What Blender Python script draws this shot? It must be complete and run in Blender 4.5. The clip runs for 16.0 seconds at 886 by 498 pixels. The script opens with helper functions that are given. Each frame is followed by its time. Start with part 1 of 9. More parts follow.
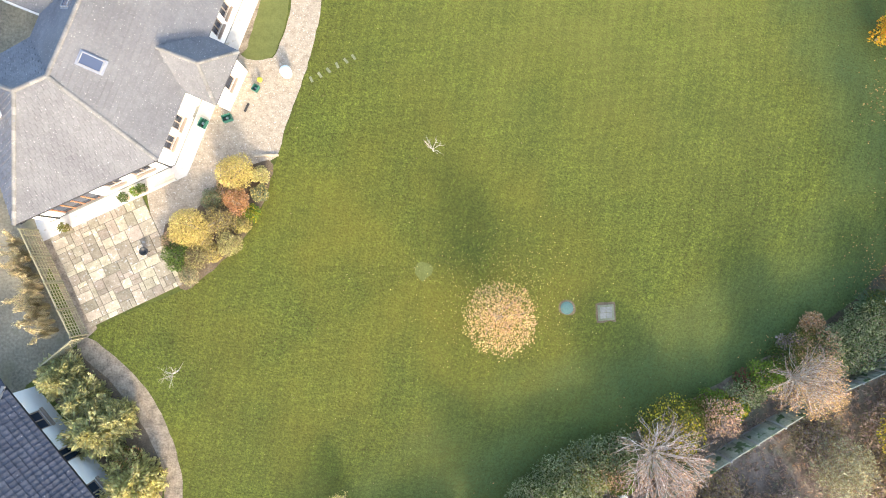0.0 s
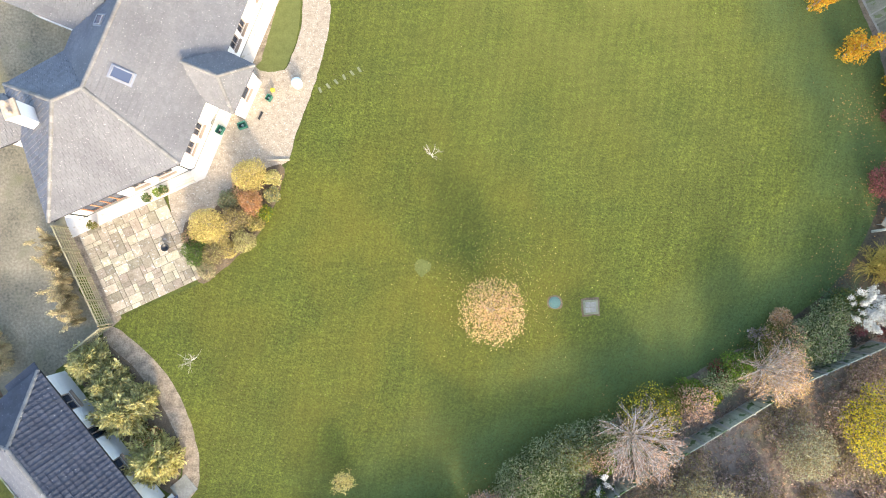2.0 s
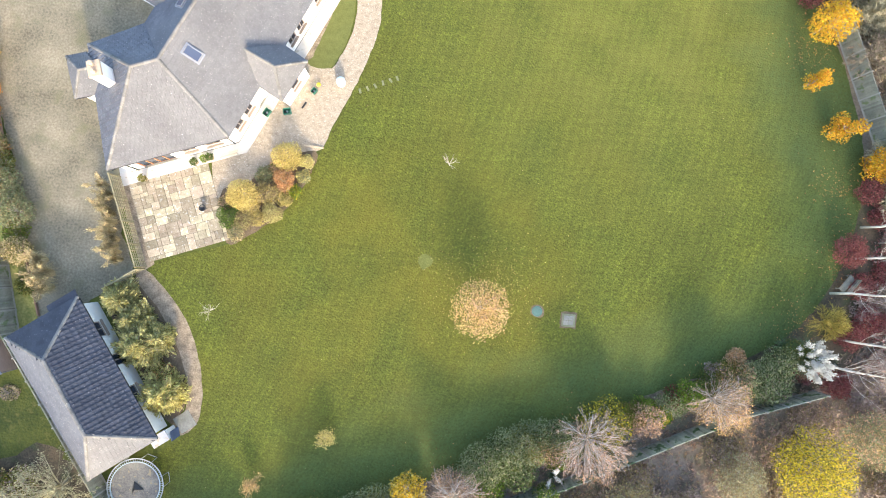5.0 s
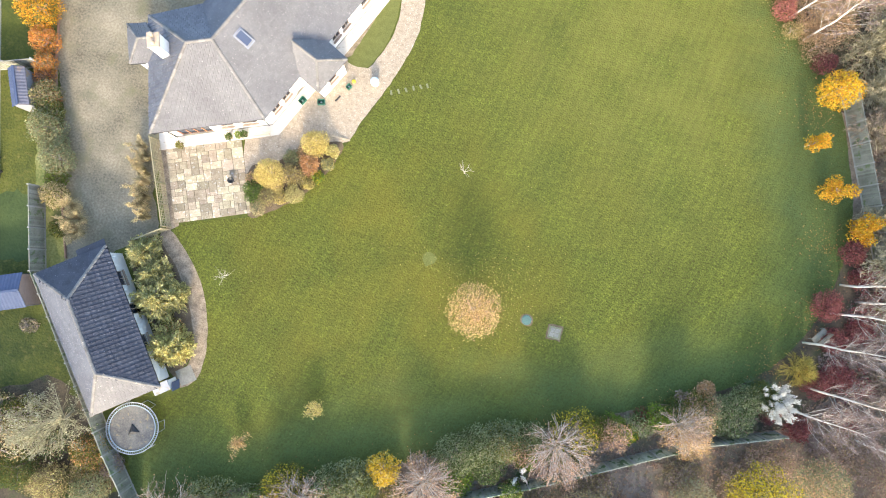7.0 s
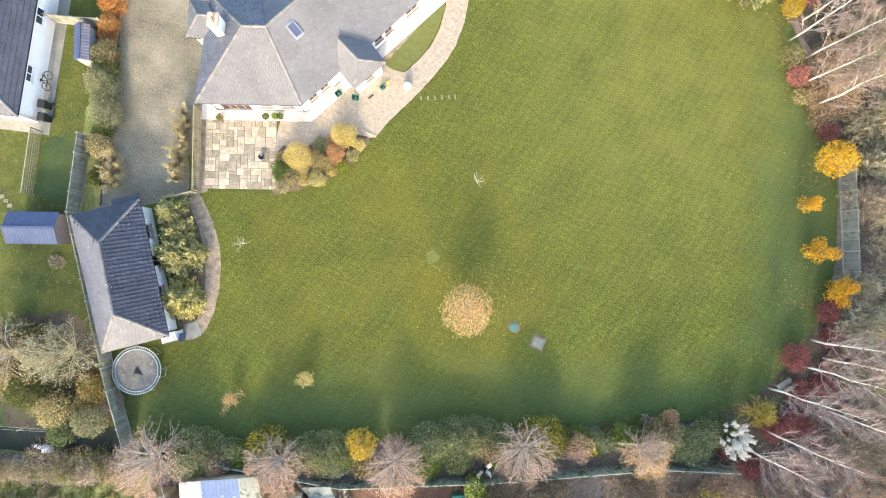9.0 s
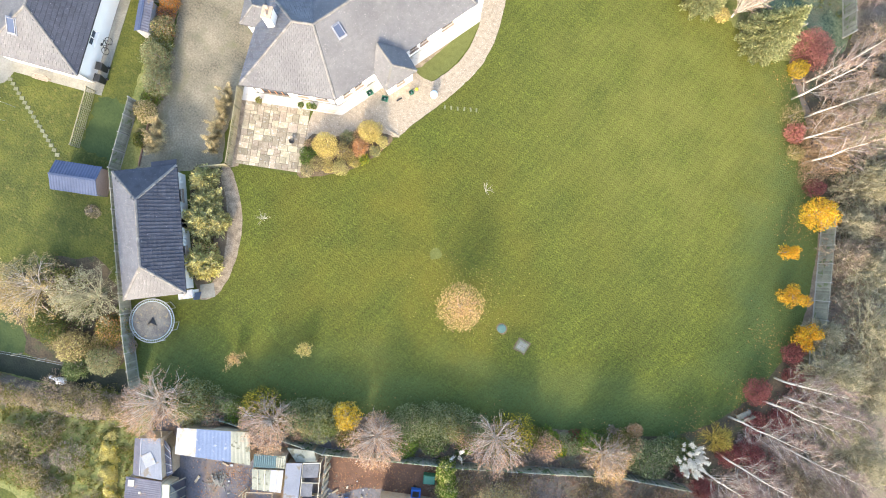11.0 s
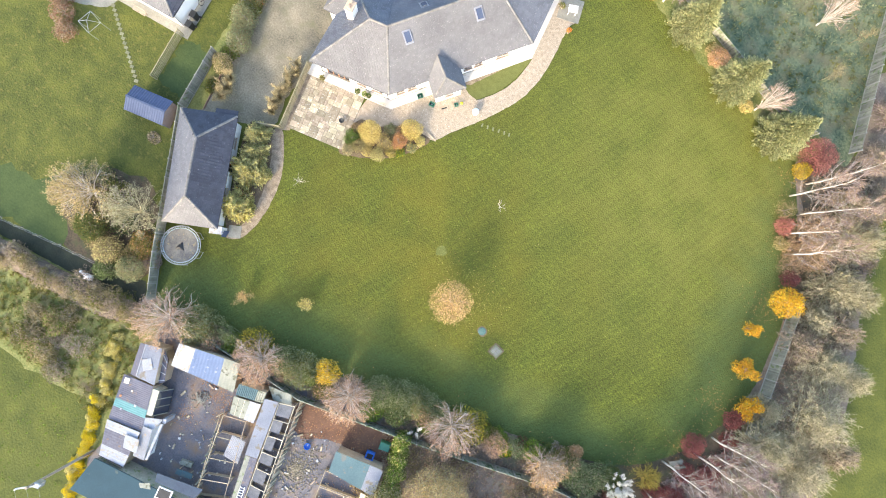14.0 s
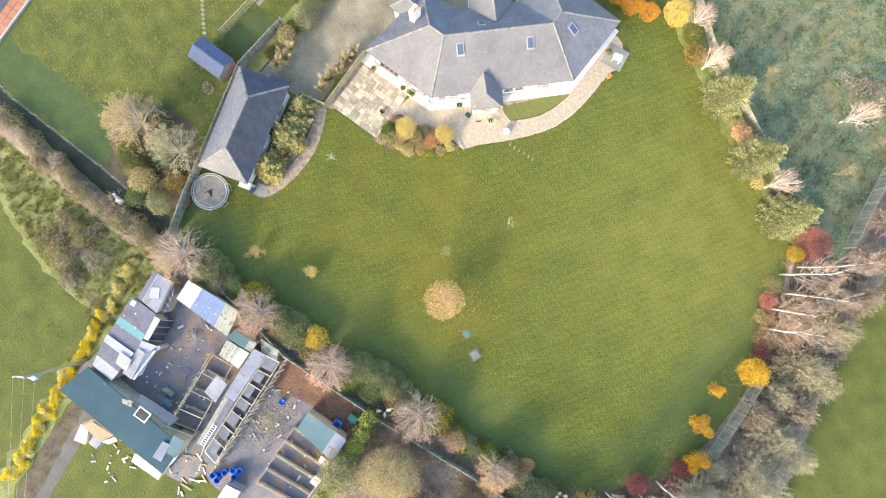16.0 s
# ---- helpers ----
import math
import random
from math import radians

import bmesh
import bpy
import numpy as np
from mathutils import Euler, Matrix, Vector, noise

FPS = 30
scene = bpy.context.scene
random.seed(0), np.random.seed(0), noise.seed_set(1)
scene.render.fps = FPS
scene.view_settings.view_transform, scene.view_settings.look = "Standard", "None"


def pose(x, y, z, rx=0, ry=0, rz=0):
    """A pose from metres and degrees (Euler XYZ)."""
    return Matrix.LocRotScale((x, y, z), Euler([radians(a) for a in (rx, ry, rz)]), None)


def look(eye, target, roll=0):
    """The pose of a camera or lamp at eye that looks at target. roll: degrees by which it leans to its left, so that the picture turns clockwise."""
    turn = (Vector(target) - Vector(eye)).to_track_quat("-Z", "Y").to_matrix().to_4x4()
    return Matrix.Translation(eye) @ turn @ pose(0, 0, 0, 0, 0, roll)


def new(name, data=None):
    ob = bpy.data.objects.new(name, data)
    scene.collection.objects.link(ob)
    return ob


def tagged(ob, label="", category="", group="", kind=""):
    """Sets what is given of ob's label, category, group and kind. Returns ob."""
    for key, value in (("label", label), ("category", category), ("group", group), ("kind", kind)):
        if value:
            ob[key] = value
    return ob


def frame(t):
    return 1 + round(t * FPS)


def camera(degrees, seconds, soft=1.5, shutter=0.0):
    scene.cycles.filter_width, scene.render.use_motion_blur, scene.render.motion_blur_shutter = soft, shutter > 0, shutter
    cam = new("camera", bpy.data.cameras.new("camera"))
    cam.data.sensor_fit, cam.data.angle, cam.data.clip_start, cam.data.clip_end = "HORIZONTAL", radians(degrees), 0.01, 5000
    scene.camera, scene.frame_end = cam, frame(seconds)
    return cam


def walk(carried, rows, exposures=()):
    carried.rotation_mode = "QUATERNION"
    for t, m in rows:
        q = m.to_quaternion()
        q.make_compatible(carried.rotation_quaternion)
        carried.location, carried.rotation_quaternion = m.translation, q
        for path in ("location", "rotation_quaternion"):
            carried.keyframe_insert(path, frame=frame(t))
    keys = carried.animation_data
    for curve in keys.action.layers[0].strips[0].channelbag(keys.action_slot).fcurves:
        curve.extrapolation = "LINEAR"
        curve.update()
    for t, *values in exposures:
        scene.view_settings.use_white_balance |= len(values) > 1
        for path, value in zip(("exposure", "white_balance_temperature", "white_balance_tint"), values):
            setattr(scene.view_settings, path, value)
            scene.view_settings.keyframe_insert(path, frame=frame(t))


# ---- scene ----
cam = camera(86.0, 16.0, soft=1.0)
# seconds, x, y, height, heading, and the two small tilts of the lens off the plumb line
ROWS = [
    (0.0, -0.000, 0.000, 30.501, 0.00, 2.03, -2.23),
    (0.5, 0.017, -0.044, 31.145, 0.02, 2.03, -2.24),
    (1.0, 0.033, -0.088, 31.791, 0.07, 2.03, -2.25),
    (1.5, 0.050, -0.132, 32.359, 0.11, 2.03, -2.25),
    (2.0, 0.052, -0.210, 33.053, 0.40, 2.03, -2.27),
    (2.5, 0.054, -0.288, 33.684, 0.80, 2.03, -2.28),
    (3.0, 0.056, -0.365, 34.376, 1.72, 2.04, -2.30),
    (3.5, 0.059, -0.443, 35.035, 3.40, 2.04, -2.31),
    (4.0, 0.010, -0.523, 35.697, 5.51, 2.04, -2.30),
    (6.5, -0.231, -0.925, 38.847, 15.38, 2.05, -2.28),
    (7.0, -0.279, -1.005, 39.464, 17.56, 2.05, -2.27),
    (7.5, -0.291, -1.081, 40.068, 19.57, 2.04, -2.25),
    (8.0, -0.302, -1.156, 40.797, 21.78, 2.02, -2.23),
    (8.5, -0.314, -1.231, 41.465, 24.06, 2.01, -2.21),
    (9.0, -0.325, -1.306, 42.241, 26.27, 2.00, -2.18),
    (11.5, -0.298, -2.000, 46.523, 36.20, 2.02, -2.23),
    (12.0, -0.292, -2.139, 47.394, 38.54, 2.02, -2.24),
    (12.5, -0.287, -2.277, 48.183, 40.57, 2.03, -2.25),
    (13.0, -0.217, -2.423, 49.006, 42.93, 2.03, -2.25),
    (13.5, -0.147, -2.568, 49.751, 45.29, 2.03, -2.26),
    (14.0, -0.077, -2.713, 50.548, 48.48, 2.03, -2.26),
    (14.5, -0.008, -2.858, 51.283, 51.73, 2.03, -2.26),
    (15.0, 0.063, -2.992, 52.120, 55.16, 2.03, -2.26),
    (15.5, 0.134, -3.126, 52.890, 57.88, 2.03, -2.27),
    (16.0, 0.206, -3.259, 53.716, 61.44, 2.02, -2.27),
]
walk(cam, [(t, pose(x, y, z, rx, ry, turn)) for t, x, y, z, turn, rx, ry in ROWS])

# ---- daylight: low autumn sun through thin haze ----
SUN_FROM = Vector((0.32, -0.95, 0.0)).normalized()
SUN_UP = 22.0
world = bpy.data.worlds.new("hazy_sky")
scene.world = world
world.use_nodes = True
wn = world.node_tree.nodes
wn.clear()
sky = wn.new("ShaderNodeTexSky")
sky.sky_type = "NISHITA"
sky.sun_disc = False
sky.sun_elevation = radians(SUN_UP)
sky.sun_rotation = math.atan2(SUN_FROM.x, SUN_FROM.y)
sky.air_density, sky.dust_density, sky.ozone_density = 1.0, 2.4, 1.0
back = wn.new("ShaderNodeBackground")
back.inputs[1].default_value = 0.2
wout = wn.new("ShaderNodeOutputWorld")
world.node_tree.links.new(sky.outputs[0], back.inputs[0])
world.node_tree.links.new(back.outputs[0], wout.inputs[0])
sun = new("sun", bpy.data.lights.new("sun", "SUN"))
sun.data.energy, sun.data.angle, sun.data.color = 1.52, radians(4.5), (1.0, 0.85, 0.62)
sun.matrix_world = look(SUN_FROM * 60 + Vector((0, 0, 60 * math.tan(radians(SUN_UP)))), (0, 0, 0))
scene.view_settings.exposure = 1.98


# ---- materials ----
def material(name, dark, light, scale=2.0, fine=18.0, rough=0.9, bump=0.25, bump_scale=30.0, vary=0.12, metal=0.0,
             through_light=0.0, stretch=(1, 1, 1), turn=0.0, bump_depth=0.05, spots=None, spot_at=0.62, spot_soft=0.06, spot_scale=6.0, spec=0.3, contrast=0.22):
    """Two tones over coarse and fine noise, an own tone for each island and object, optional spots, bump."""
    m = bpy.data.materials.new(name)
    m.use_nodes = True
    nt = m.node_tree
    n, link = nt.nodes, nt.links.new
    b = n["Principled BSDF"]
    geo = n.new("ShaderNodeNewGeometry")
    mp = n.new("ShaderNodeMapping")
    mp.inputs["Scale"].default_value = stretch
    mp.inputs["Rotation"].default_value = (0, 0, radians(turn))
    link(geo.outputs["Position"], mp.inputs["Vector"])

    def noise_tex(s, detail=4.0):
        t = n.new("ShaderNodeTexNoise")
        t.inputs["Scale"].default_value, t.inputs["Detail"].default_value = s, detail
        link(mp.outputs["Vector"], t.inputs["Vector"])
        return t.outputs["Fac"]

    def maths(op, a, c):
        t = n.new("ShaderNodeMath")
        t.operation = op
        for k, v in enumerate((a, c)):
            if isinstance(v, (int, float)):
                t.inputs[k].default_value = v
            else:
                link(v, t.inputs[k])
        return t.outputs[0]

    blend = maths("ADD", maths("MULTIPLY", noise_tex(scale), 0.55), maths("MULTIPLY", noise_tex(fine, 3.0), 0.45))
    ramp = n.new("ShaderNodeValToRGB")
    ramp.color_ramp.elements[0].position, ramp.color_ramp.elements[1].position = 0.5 - contrast, 0.5 + contrast
    ramp.color_ramp.elements[0].color, ramp.color_ramp.elements[1].color = (*dark, 1), (*light, 1)
    link(blend, ramp.inputs[0])
    col = ramp.outputs[0]
    if spots:
        sp = n.new("ShaderNodeValToRGB")
        sp.color_ramp.elements[0].position, sp.color_ramp.elements[1].position = spot_at, spot_at + spot_soft
        link(noise_tex(spot_scale, 5.0), sp.inputs[0])
        mx = n.new("ShaderNodeMix")
        mx.data_type = "RGBA"
        link(sp.outputs[0], mx.inputs[0])
        link(col, mx.inputs[6])
        mx.inputs[7].default_value = (*spots, 1)
        col = mx.outputs[2]
    if vary:
        info = n.new("ShaderNodeObjectInfo")
        own = maths("ADD", geo.outputs["Random Per Island"], info.outputs["Random"])
        val = maths("ADD", maths("MULTIPLY", maths("FRACT", own, 0.0), 2 * vary), 1 - vary)
        hsv = n.new("ShaderNodeHueSaturation")
        link(val, hsv.inputs["Value"])
        link(maths("ADD", maths("MULTIPLY", maths("FRACT", maths("MULTIPLY", own, 7.3), 0.0), 0.1 * vary), 0.5 - 0.05 * vary), hsv.inputs["Hue"])
        link(col, hsv.inputs["Color"])
        col = hsv.outputs[0]
    link(col, b.inputs["Base Color"])
    b.inputs["Roughness"].default_value, b.inputs["Metallic"].default_value = rough, metal
    b.inputs["Specular IOR Level"].default_value = spec
    if bump:
        bp = n.new("ShaderNodeBump")
        bp.inputs["Strength"].default_value, bp.inputs["Distance"].default_value = bump, bump_depth
        link(noise_tex(bump_scale, 3.0), bp.inputs["Height"])
        link(bp.outputs[0], b.inputs["Normal"])
    if through_light:
        tr = n.new("ShaderNodeBsdfTranslucent")
        link(col, tr.inputs[0])
        ms = n.new("ShaderNodeMixShader")
        ms.inputs[0].default_value = through_light
        link(b.outputs[0], ms.inputs[1])
        link(tr.outputs[0], ms.inputs[2])
        link(ms.outputs[0], n["Material Output"].inputs[0])
    return m


def glass_material(name, tint=(0.02, 0.03, 0.05)):
    m = bpy.data.materials.new(name)
    m.use_nodes = True
    b = m.node_tree.nodes["Principled BSDF"]
    b.inputs["Base Color"].default_value, b.inputs["Roughness"].default_value = (*tint, 1), 0.06
    b.inputs["Specular IOR Level"].default_value = 0.8
    return m


def leaf_material(name, dark, light, vary=0.35, light_through=0.35):
    return material(name, dark, light, scale=0.9, fine=6.0, rough=0.7, bump=0, vary=vary, through_light=light_through, spec=0.2)


def lawn_material():
    """Mown autumn grass: mottled greens and mossy yellows, faint mower tracks, fine grain, painted shade along the
    beds.
    """
    m = material("mown_grass", (0.043, 0.06, 0.0085), (0.093, 0.113, 0.0135), scale=0.35, fine=6.0, bump=1.0, bump_scale=7.0, bump_depth=0.08, vary=0, contrast=0.26)
    nt = m.node_tree
    n, link = nt.nodes, nt.links.new
    b = n["Principled BSDF"]
    base = b.inputs["Base Color"].links[0].from_socket
    geo = n.new("ShaderNodeNewGeometry")

    def stretched(turn, sx, sy, scale):
        mp = n.new("ShaderNodeMapping")
        mp.vector_type = "TEXTURE"
        mp.inputs["Rotation"].default_value = (0, 0, radians(turn))
        mp.inputs["Scale"].default_value = (sx, sy, 1)
        link(geo.outputs["Position"], mp.inputs["Vector"])
        t = n.new("ShaderNodeTexNoise")
        t.inputs["Scale"].default_value, t.inputs["Detail"].default_value = scale, 3.0
        link(mp.outputs[0], t.inputs["Vector"])
        return t.outputs["Fac"]

    def soft(sock, lo, hi, a, c):
        r = n.new("ShaderNodeMapRange")
        r.inputs["From Min"].default_value, r.inputs["From Max"].default_value = lo, hi
        r.inputs["To Min"].default_value, r.inputs["To Max"].default_value = a, c
        link(sock, r.inputs["Value"])
        return r.outputs[0]

    def tone(a, c):
        t = n.new("ShaderNodeMath")
        t.operation = "MULTIPLY"
        link(a, t.inputs[0])
        link(c, t.inputs[1])
        return t.outputs[0]

    # the mower went round in wide arcs about the house
    sep = n.new("ShaderNodeSeparateXYZ")
    off = n.new("ShaderNodeVectorMath")
    off.operation = "SUBTRACT"
    off.inputs[1].default_value = (-6.0, 22.0, 0.0)
    link(geo.outputs["Position"], off.inputs[0])
    link(off.outputs[0], sep.inputs[0])
    far = n.new("ShaderNodeVectorMath")
    far.operation = "LENGTH"
    link(off.outputs[0], far.inputs[0])
    ang = n.new("ShaderNodeMath")
    ang.operation = "ARCTAN2"
    link(sep.outputs["Y"], ang.inputs[0])
    link(sep.outputs["X"], ang.inputs[1])

    def arcs(across, along):
        pol = n.new("ShaderNodeCombineXYZ")
        for k, (src, f) in enumerate(((far.outputs["Value"], across), (ang.outputs[0], along))):
            t = n.new("ShaderNodeMath")
            t.operation = "MULTIPLY"
            t.inputs[1].default_value = f
            link(src, t.inputs[0])
            link(t.outputs[0], pol.inputs[k])
        t = n.new("ShaderNodeTexNoise")
        t.inputs["Scale"].default_value, t.inputs["Detail"].default_value = 1.0, 2.0
        link(pol.outputs[0], t.inputs["Vector"])
        return t.outputs["Fac"]

    def bands(turn, period, wobble):
        mp = n.new("ShaderNodeMapping")
        mp.vector_type = "TEXTURE"
        mp.inputs["Rotation"].default_value = (0, 0, radians(turn))
        link(geo.outputs["Position"], mp.inputs["Vector"])
        w = n.new("ShaderNodeTexWave")
        w.inputs["Scale"].default_value, w.inputs["Distortion"].default_value = math.pi / 10 / period, wobble
        w.inputs["Detail"].default_value, w.inputs["Detail Scale"].default_value = 2.0, 0.5
        link(mp.outputs[0], w.inputs["Vector"])
        return w.outputs["Fac"]

    stripes = tone(soft(bands(-6, 0.85, 3.4), 0.0, 1.0, 0.935, 1.065), soft(bands(97, 0.7, 4.0), 0.0, 1.0, 0.955, 1.045))
    tracks = tone(stripes, soft(arcs(5.0, 18.0), 0.3, 0.7, 0.92, 1.08))
    rows = soft(arcs(0.75, 3.0), 0.32, 0.68, 0.95, 1.05)
    patches = soft(stretched(0, 1.0, 1.0, 0.11), 0.35, 0.65, 0.93, 1.07)
    tufts = tone(tone(soft(stretched(64, 3.5, 0.17, 1.0), 0.34, 0.66, 0.88, 1.12), soft(stretched(-14, 3.0, 0.2, 1.0), 0.34, 0.66, 0.92, 1.08)), tone(tone(soft(stretched(0, 1.0, 1.0, 5.5), 0.32, 0.68, 0.62, 1.36), soft(stretched(0, 1.0, 1.0, 13.0), 0.34, 0.66, 0.62, 1.36)), soft(stretched(0, 1.0, 1.0, 2.4), 0.32, 0.68, 0.9, 1.1)))
    hsv = n.new("ShaderNodeHueSaturation")
    link(tone(tone(tracks, rows), tone(patches, tufts)), hsv.inputs["Value"])
    link(base, hsv.inputs["Color"])
    # yellow moss; its outward fade also paints a lit middle against shaded edges
    moss_and_sun = n.new("ShaderNodeMix")
    moss_and_sun.data_type = "RGBA"
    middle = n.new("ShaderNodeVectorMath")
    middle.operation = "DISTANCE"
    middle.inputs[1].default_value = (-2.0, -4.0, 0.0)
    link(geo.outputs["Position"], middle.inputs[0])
    link(tone(soft(middle.outputs["Value"], 6.0, 25.0, 1.0, 0.22), soft(stretched(0, 1.0, 1.0, 0.16), 0.36, 0.7, 0.14, 0.55)), moss_and_sun.inputs[0])
    link(hsv.outputs[0], moss_and_sun.inputs[6])
    moss_and_sun.inputs[7].default_value = (0.138, 0.108, 0.012, 1)
    # paler, yellower grass on the north-eastern side
    dry = n.new("ShaderNodeMix")
    dry.data_type = "RGBA"
    away = n.new("ShaderNodeVectorMath")
    away.operation = "DISTANCE"
    away.inputs[1].default_value = (13.0, 28.0, 0.0)
    link(geo.outputs["Position"], away.inputs[0])
    link(tone(soft(away.outputs["Value"], 6.0, 26.0, 1.0, 0.0), soft(tone(stretched(0, 1.0, 1.0, 0.3), stripes), 0.3, 0.7, 0.25, 0.75)), dry.inputs[0])
    link(moss_and_sun.outputs[2], dry.inputs[6])
    dry.inputs[7].default_value = (0.152, 0.148, 0.029, 1)
    # shade tint painted in: blue-green grass along the hedge and the eastern beds
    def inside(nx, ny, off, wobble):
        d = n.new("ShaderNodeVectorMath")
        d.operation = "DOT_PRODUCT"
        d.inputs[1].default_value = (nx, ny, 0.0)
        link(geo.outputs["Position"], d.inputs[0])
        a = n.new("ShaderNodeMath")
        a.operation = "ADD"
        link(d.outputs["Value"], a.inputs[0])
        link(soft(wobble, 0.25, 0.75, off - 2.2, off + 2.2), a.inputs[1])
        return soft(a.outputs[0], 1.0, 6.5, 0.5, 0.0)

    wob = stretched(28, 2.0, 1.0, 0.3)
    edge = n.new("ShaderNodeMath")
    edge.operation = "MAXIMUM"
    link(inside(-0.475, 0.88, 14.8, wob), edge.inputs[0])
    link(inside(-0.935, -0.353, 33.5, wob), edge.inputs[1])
    shade_tint = n.new("ShaderNodeMix")
    shade_tint.data_type = "RGBA"
    link(tone(edge.outputs[0], tufts), shade_tint.inputs[0])
    link(dry.outputs[2], shade_tint.inputs[6])
    shade_tint.inputs[7].default_value = (0.062, 0.1, 0.034, 1)
    link(shade_tint.outputs[2], b.inputs["Base Color"])
    return m


LAWN = lawn_material()
FIELD = material("field_grass", (0.045, 0.058, 0.0095), (0.1, 0.11, 0.018), scale=0.4, fine=4.5, bump=0.8, bump_scale=5.0, bump_depth=0.07, vary=0, contrast=0.15)
GARDEN_GRASS = material("garden_grass", (0.044, 0.056, 0.0105), (0.104, 0.112, 0.019), scale=0.5, fine=5.0, bump=0.9, bump_scale=6.0, bump_depth=0.08, vary=0, contrast=0.13, spots=(0.13, 0.12, 0.03), spot_scale=2.2, spot_at=0.56, spot_soft=0.16)
RUN_COVER = material("dull_grey_netting_sheet", (0.08, 0.085, 0.095), (0.17, 0.175, 0.19), scale=1.5, fine=9, rough=0.85, bump=0.3, vary=0.15)
PADDOCK = material("rough_pasture", (0.042, 0.072, 0.04), (0.175, 0.195, 0.105), scale=0.6, fine=3.4, bump=1.0, bump_scale=5, bump_depth=0.1, vary=0, contrast=0.12, spots=(0.18, 0.16, 0.085), spot_scale=0.4, spot_at=0.48, spot_soft=0.2)
CLAY_TILE = material("terracotta_tile", (0.24, 0.1, 0.055), (0.38, 0.185, 0.11), scale=1.5, fine=9, bump=0.3, vary=0.15)
BANK_EARTH = material("bramble_earth", (0.07, 0.055, 0.045), (0.2, 0.155, 0.12), scale=0.9, fine=6, bump=1.0, bump_scale=8, vary=0, contrast=0.14, spots=(0.11, 0.12, 0.06), spot_scale=0.7, spot_at=0.54, spot_soft=0.12)
SCRUB_SOIL = material("leaf_litter", (0.11, 0.084, 0.062), (0.29, 0.228, 0.175), scale=0.8, fine=6.0, bump=1.0, bump_scale=9, vary=0, contrast=0.15, spots=(0.14, 0.14, 0.07), spot_scale=0.4, spot_at=0.5, spot_soft=0.3)
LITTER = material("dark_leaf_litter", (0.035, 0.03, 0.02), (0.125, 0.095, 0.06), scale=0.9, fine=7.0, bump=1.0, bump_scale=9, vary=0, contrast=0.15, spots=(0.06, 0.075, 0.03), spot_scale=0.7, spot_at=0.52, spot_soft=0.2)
# grass with shade mixed into its colour, darker and bluer than the lawns
SHADE_GRASS = material("damp_dark_grass", (0.03, 0.052, 0.016), (0.07, 0.096, 0.027), scale=0.6, fine=4.0, bump=0.8, bump_scale=5, vary=0)
ROUGH_BANK = material("rank_grass", (0.085, 0.11, 0.024), (0.24, 0.235, 0.085), scale=0.7, fine=5.0, bump=1.0, bump_scale=6, vary=0, contrast=0.15, spots=(0.13, 0.1, 0.055), spot_scale=0.4, spot_at=0.58, spot_soft=0.15)
PALE_GRASS = material("regrown_grass", (0.085, 0.1, 0.024), (0.15, 0.155, 0.045), scale=2.0, fine=9, bump=0.8, bump_scale=9, vary=0)
SOIL = material("bed_soil", (0.08, 0.055, 0.035), (0.2, 0.15, 0.095), scale=1.5, fine=12, bump=1.0, bump_scale=14, vary=0, spots=(0.2, 0.13, 0.06), spot_scale=9)
RED_SOIL = material("reddish_bare_soil", (0.07, 0.035, 0.022), (0.2, 0.115, 0.075), scale=0.8, fine=8, bump=0.8, bump_scale=10, vary=0)
DRIVE = material("grey_gravel", (0.115, 0.1, 0.066), (0.305, 0.262, 0.18), scale=0.35, fine=6, bump=0.9, bump_scale=16, vary=0, spots=(0.165, 0.15, 0.085), spot_scale=0.6, spot_at=0.54, spot_soft=0.2, contrast=0.16)
PATH = material("pale_gravel", (0.25, 0.198, 0.138), (0.42, 0.35, 0.262), scale=3.0, fine=10, bump=1.0, bump_scale=10, vary=0, contrast=0.16, spots=(0.5, 0.45, 0.37), spot_scale=9, spot_at=0.6)
BED_PATH = material("brown_gravel", (0.15, 0.115, 0.08), (0.34, 0.27, 0.19), scale=1.8, fine=9, bump=1.0, bump_scale=13, vary=0, contrast=0.13)
CONCRETE = material("weathered_concrete", (0.15, 0.145, 0.12), (0.3, 0.29, 0.25), scale=0.7, fine=8, bump=0.2, vary=0.05, spots=(0.2, 0.2, 0.16), spot_scale=2.2)
YARD_FLOOR = material("wet_yard_floor", (0.055, 0.057, 0.07), (0.19, 0.18, 0.19), scale=0.5, fine=6, rough=0.55, bump=0.5, vary=0, spots=(0.21, 0.135, 0.075), spot_scale=0.5, spot_at=0.5, spot_soft=0.2)
TARMAC = material("worn_tarmac", (0.07, 0.066, 0.06), (0.14, 0.13, 0.115), scale=0.6, fine=9, bump=0.3, vary=0)
PALE_PAVING = material("pale_paving", (0.46, 0.43, 0.385), (0.6, 0.57, 0.52), scale=1.0, fine=9, bump=0.15, vary=0, spots=(0.42, 0.38, 0.31), spot_scale=2.0, spot_at=0.62)
MORTAR = material("mortar", (0.12, 0.1, 0.07), (0.22, 0.185, 0.13), vary=0)
FLAG = material("sandstone_flag", (0.2, 0.165, 0.11), (0.44, 0.375, 0.27), scale=2.2, fine=11, bump=0.5, bump_scale=10, vary=0.34, spots=(0.46, 0.43, 0.37), spot_scale=5, spot_at=0.6)
RENDER_WALL = material("white_render", (0.76, 0.75, 0.72), (0.84, 0.83, 0.8), scale=1.2, fine=20, bump=0.12, bump_scale=50, vary=0)
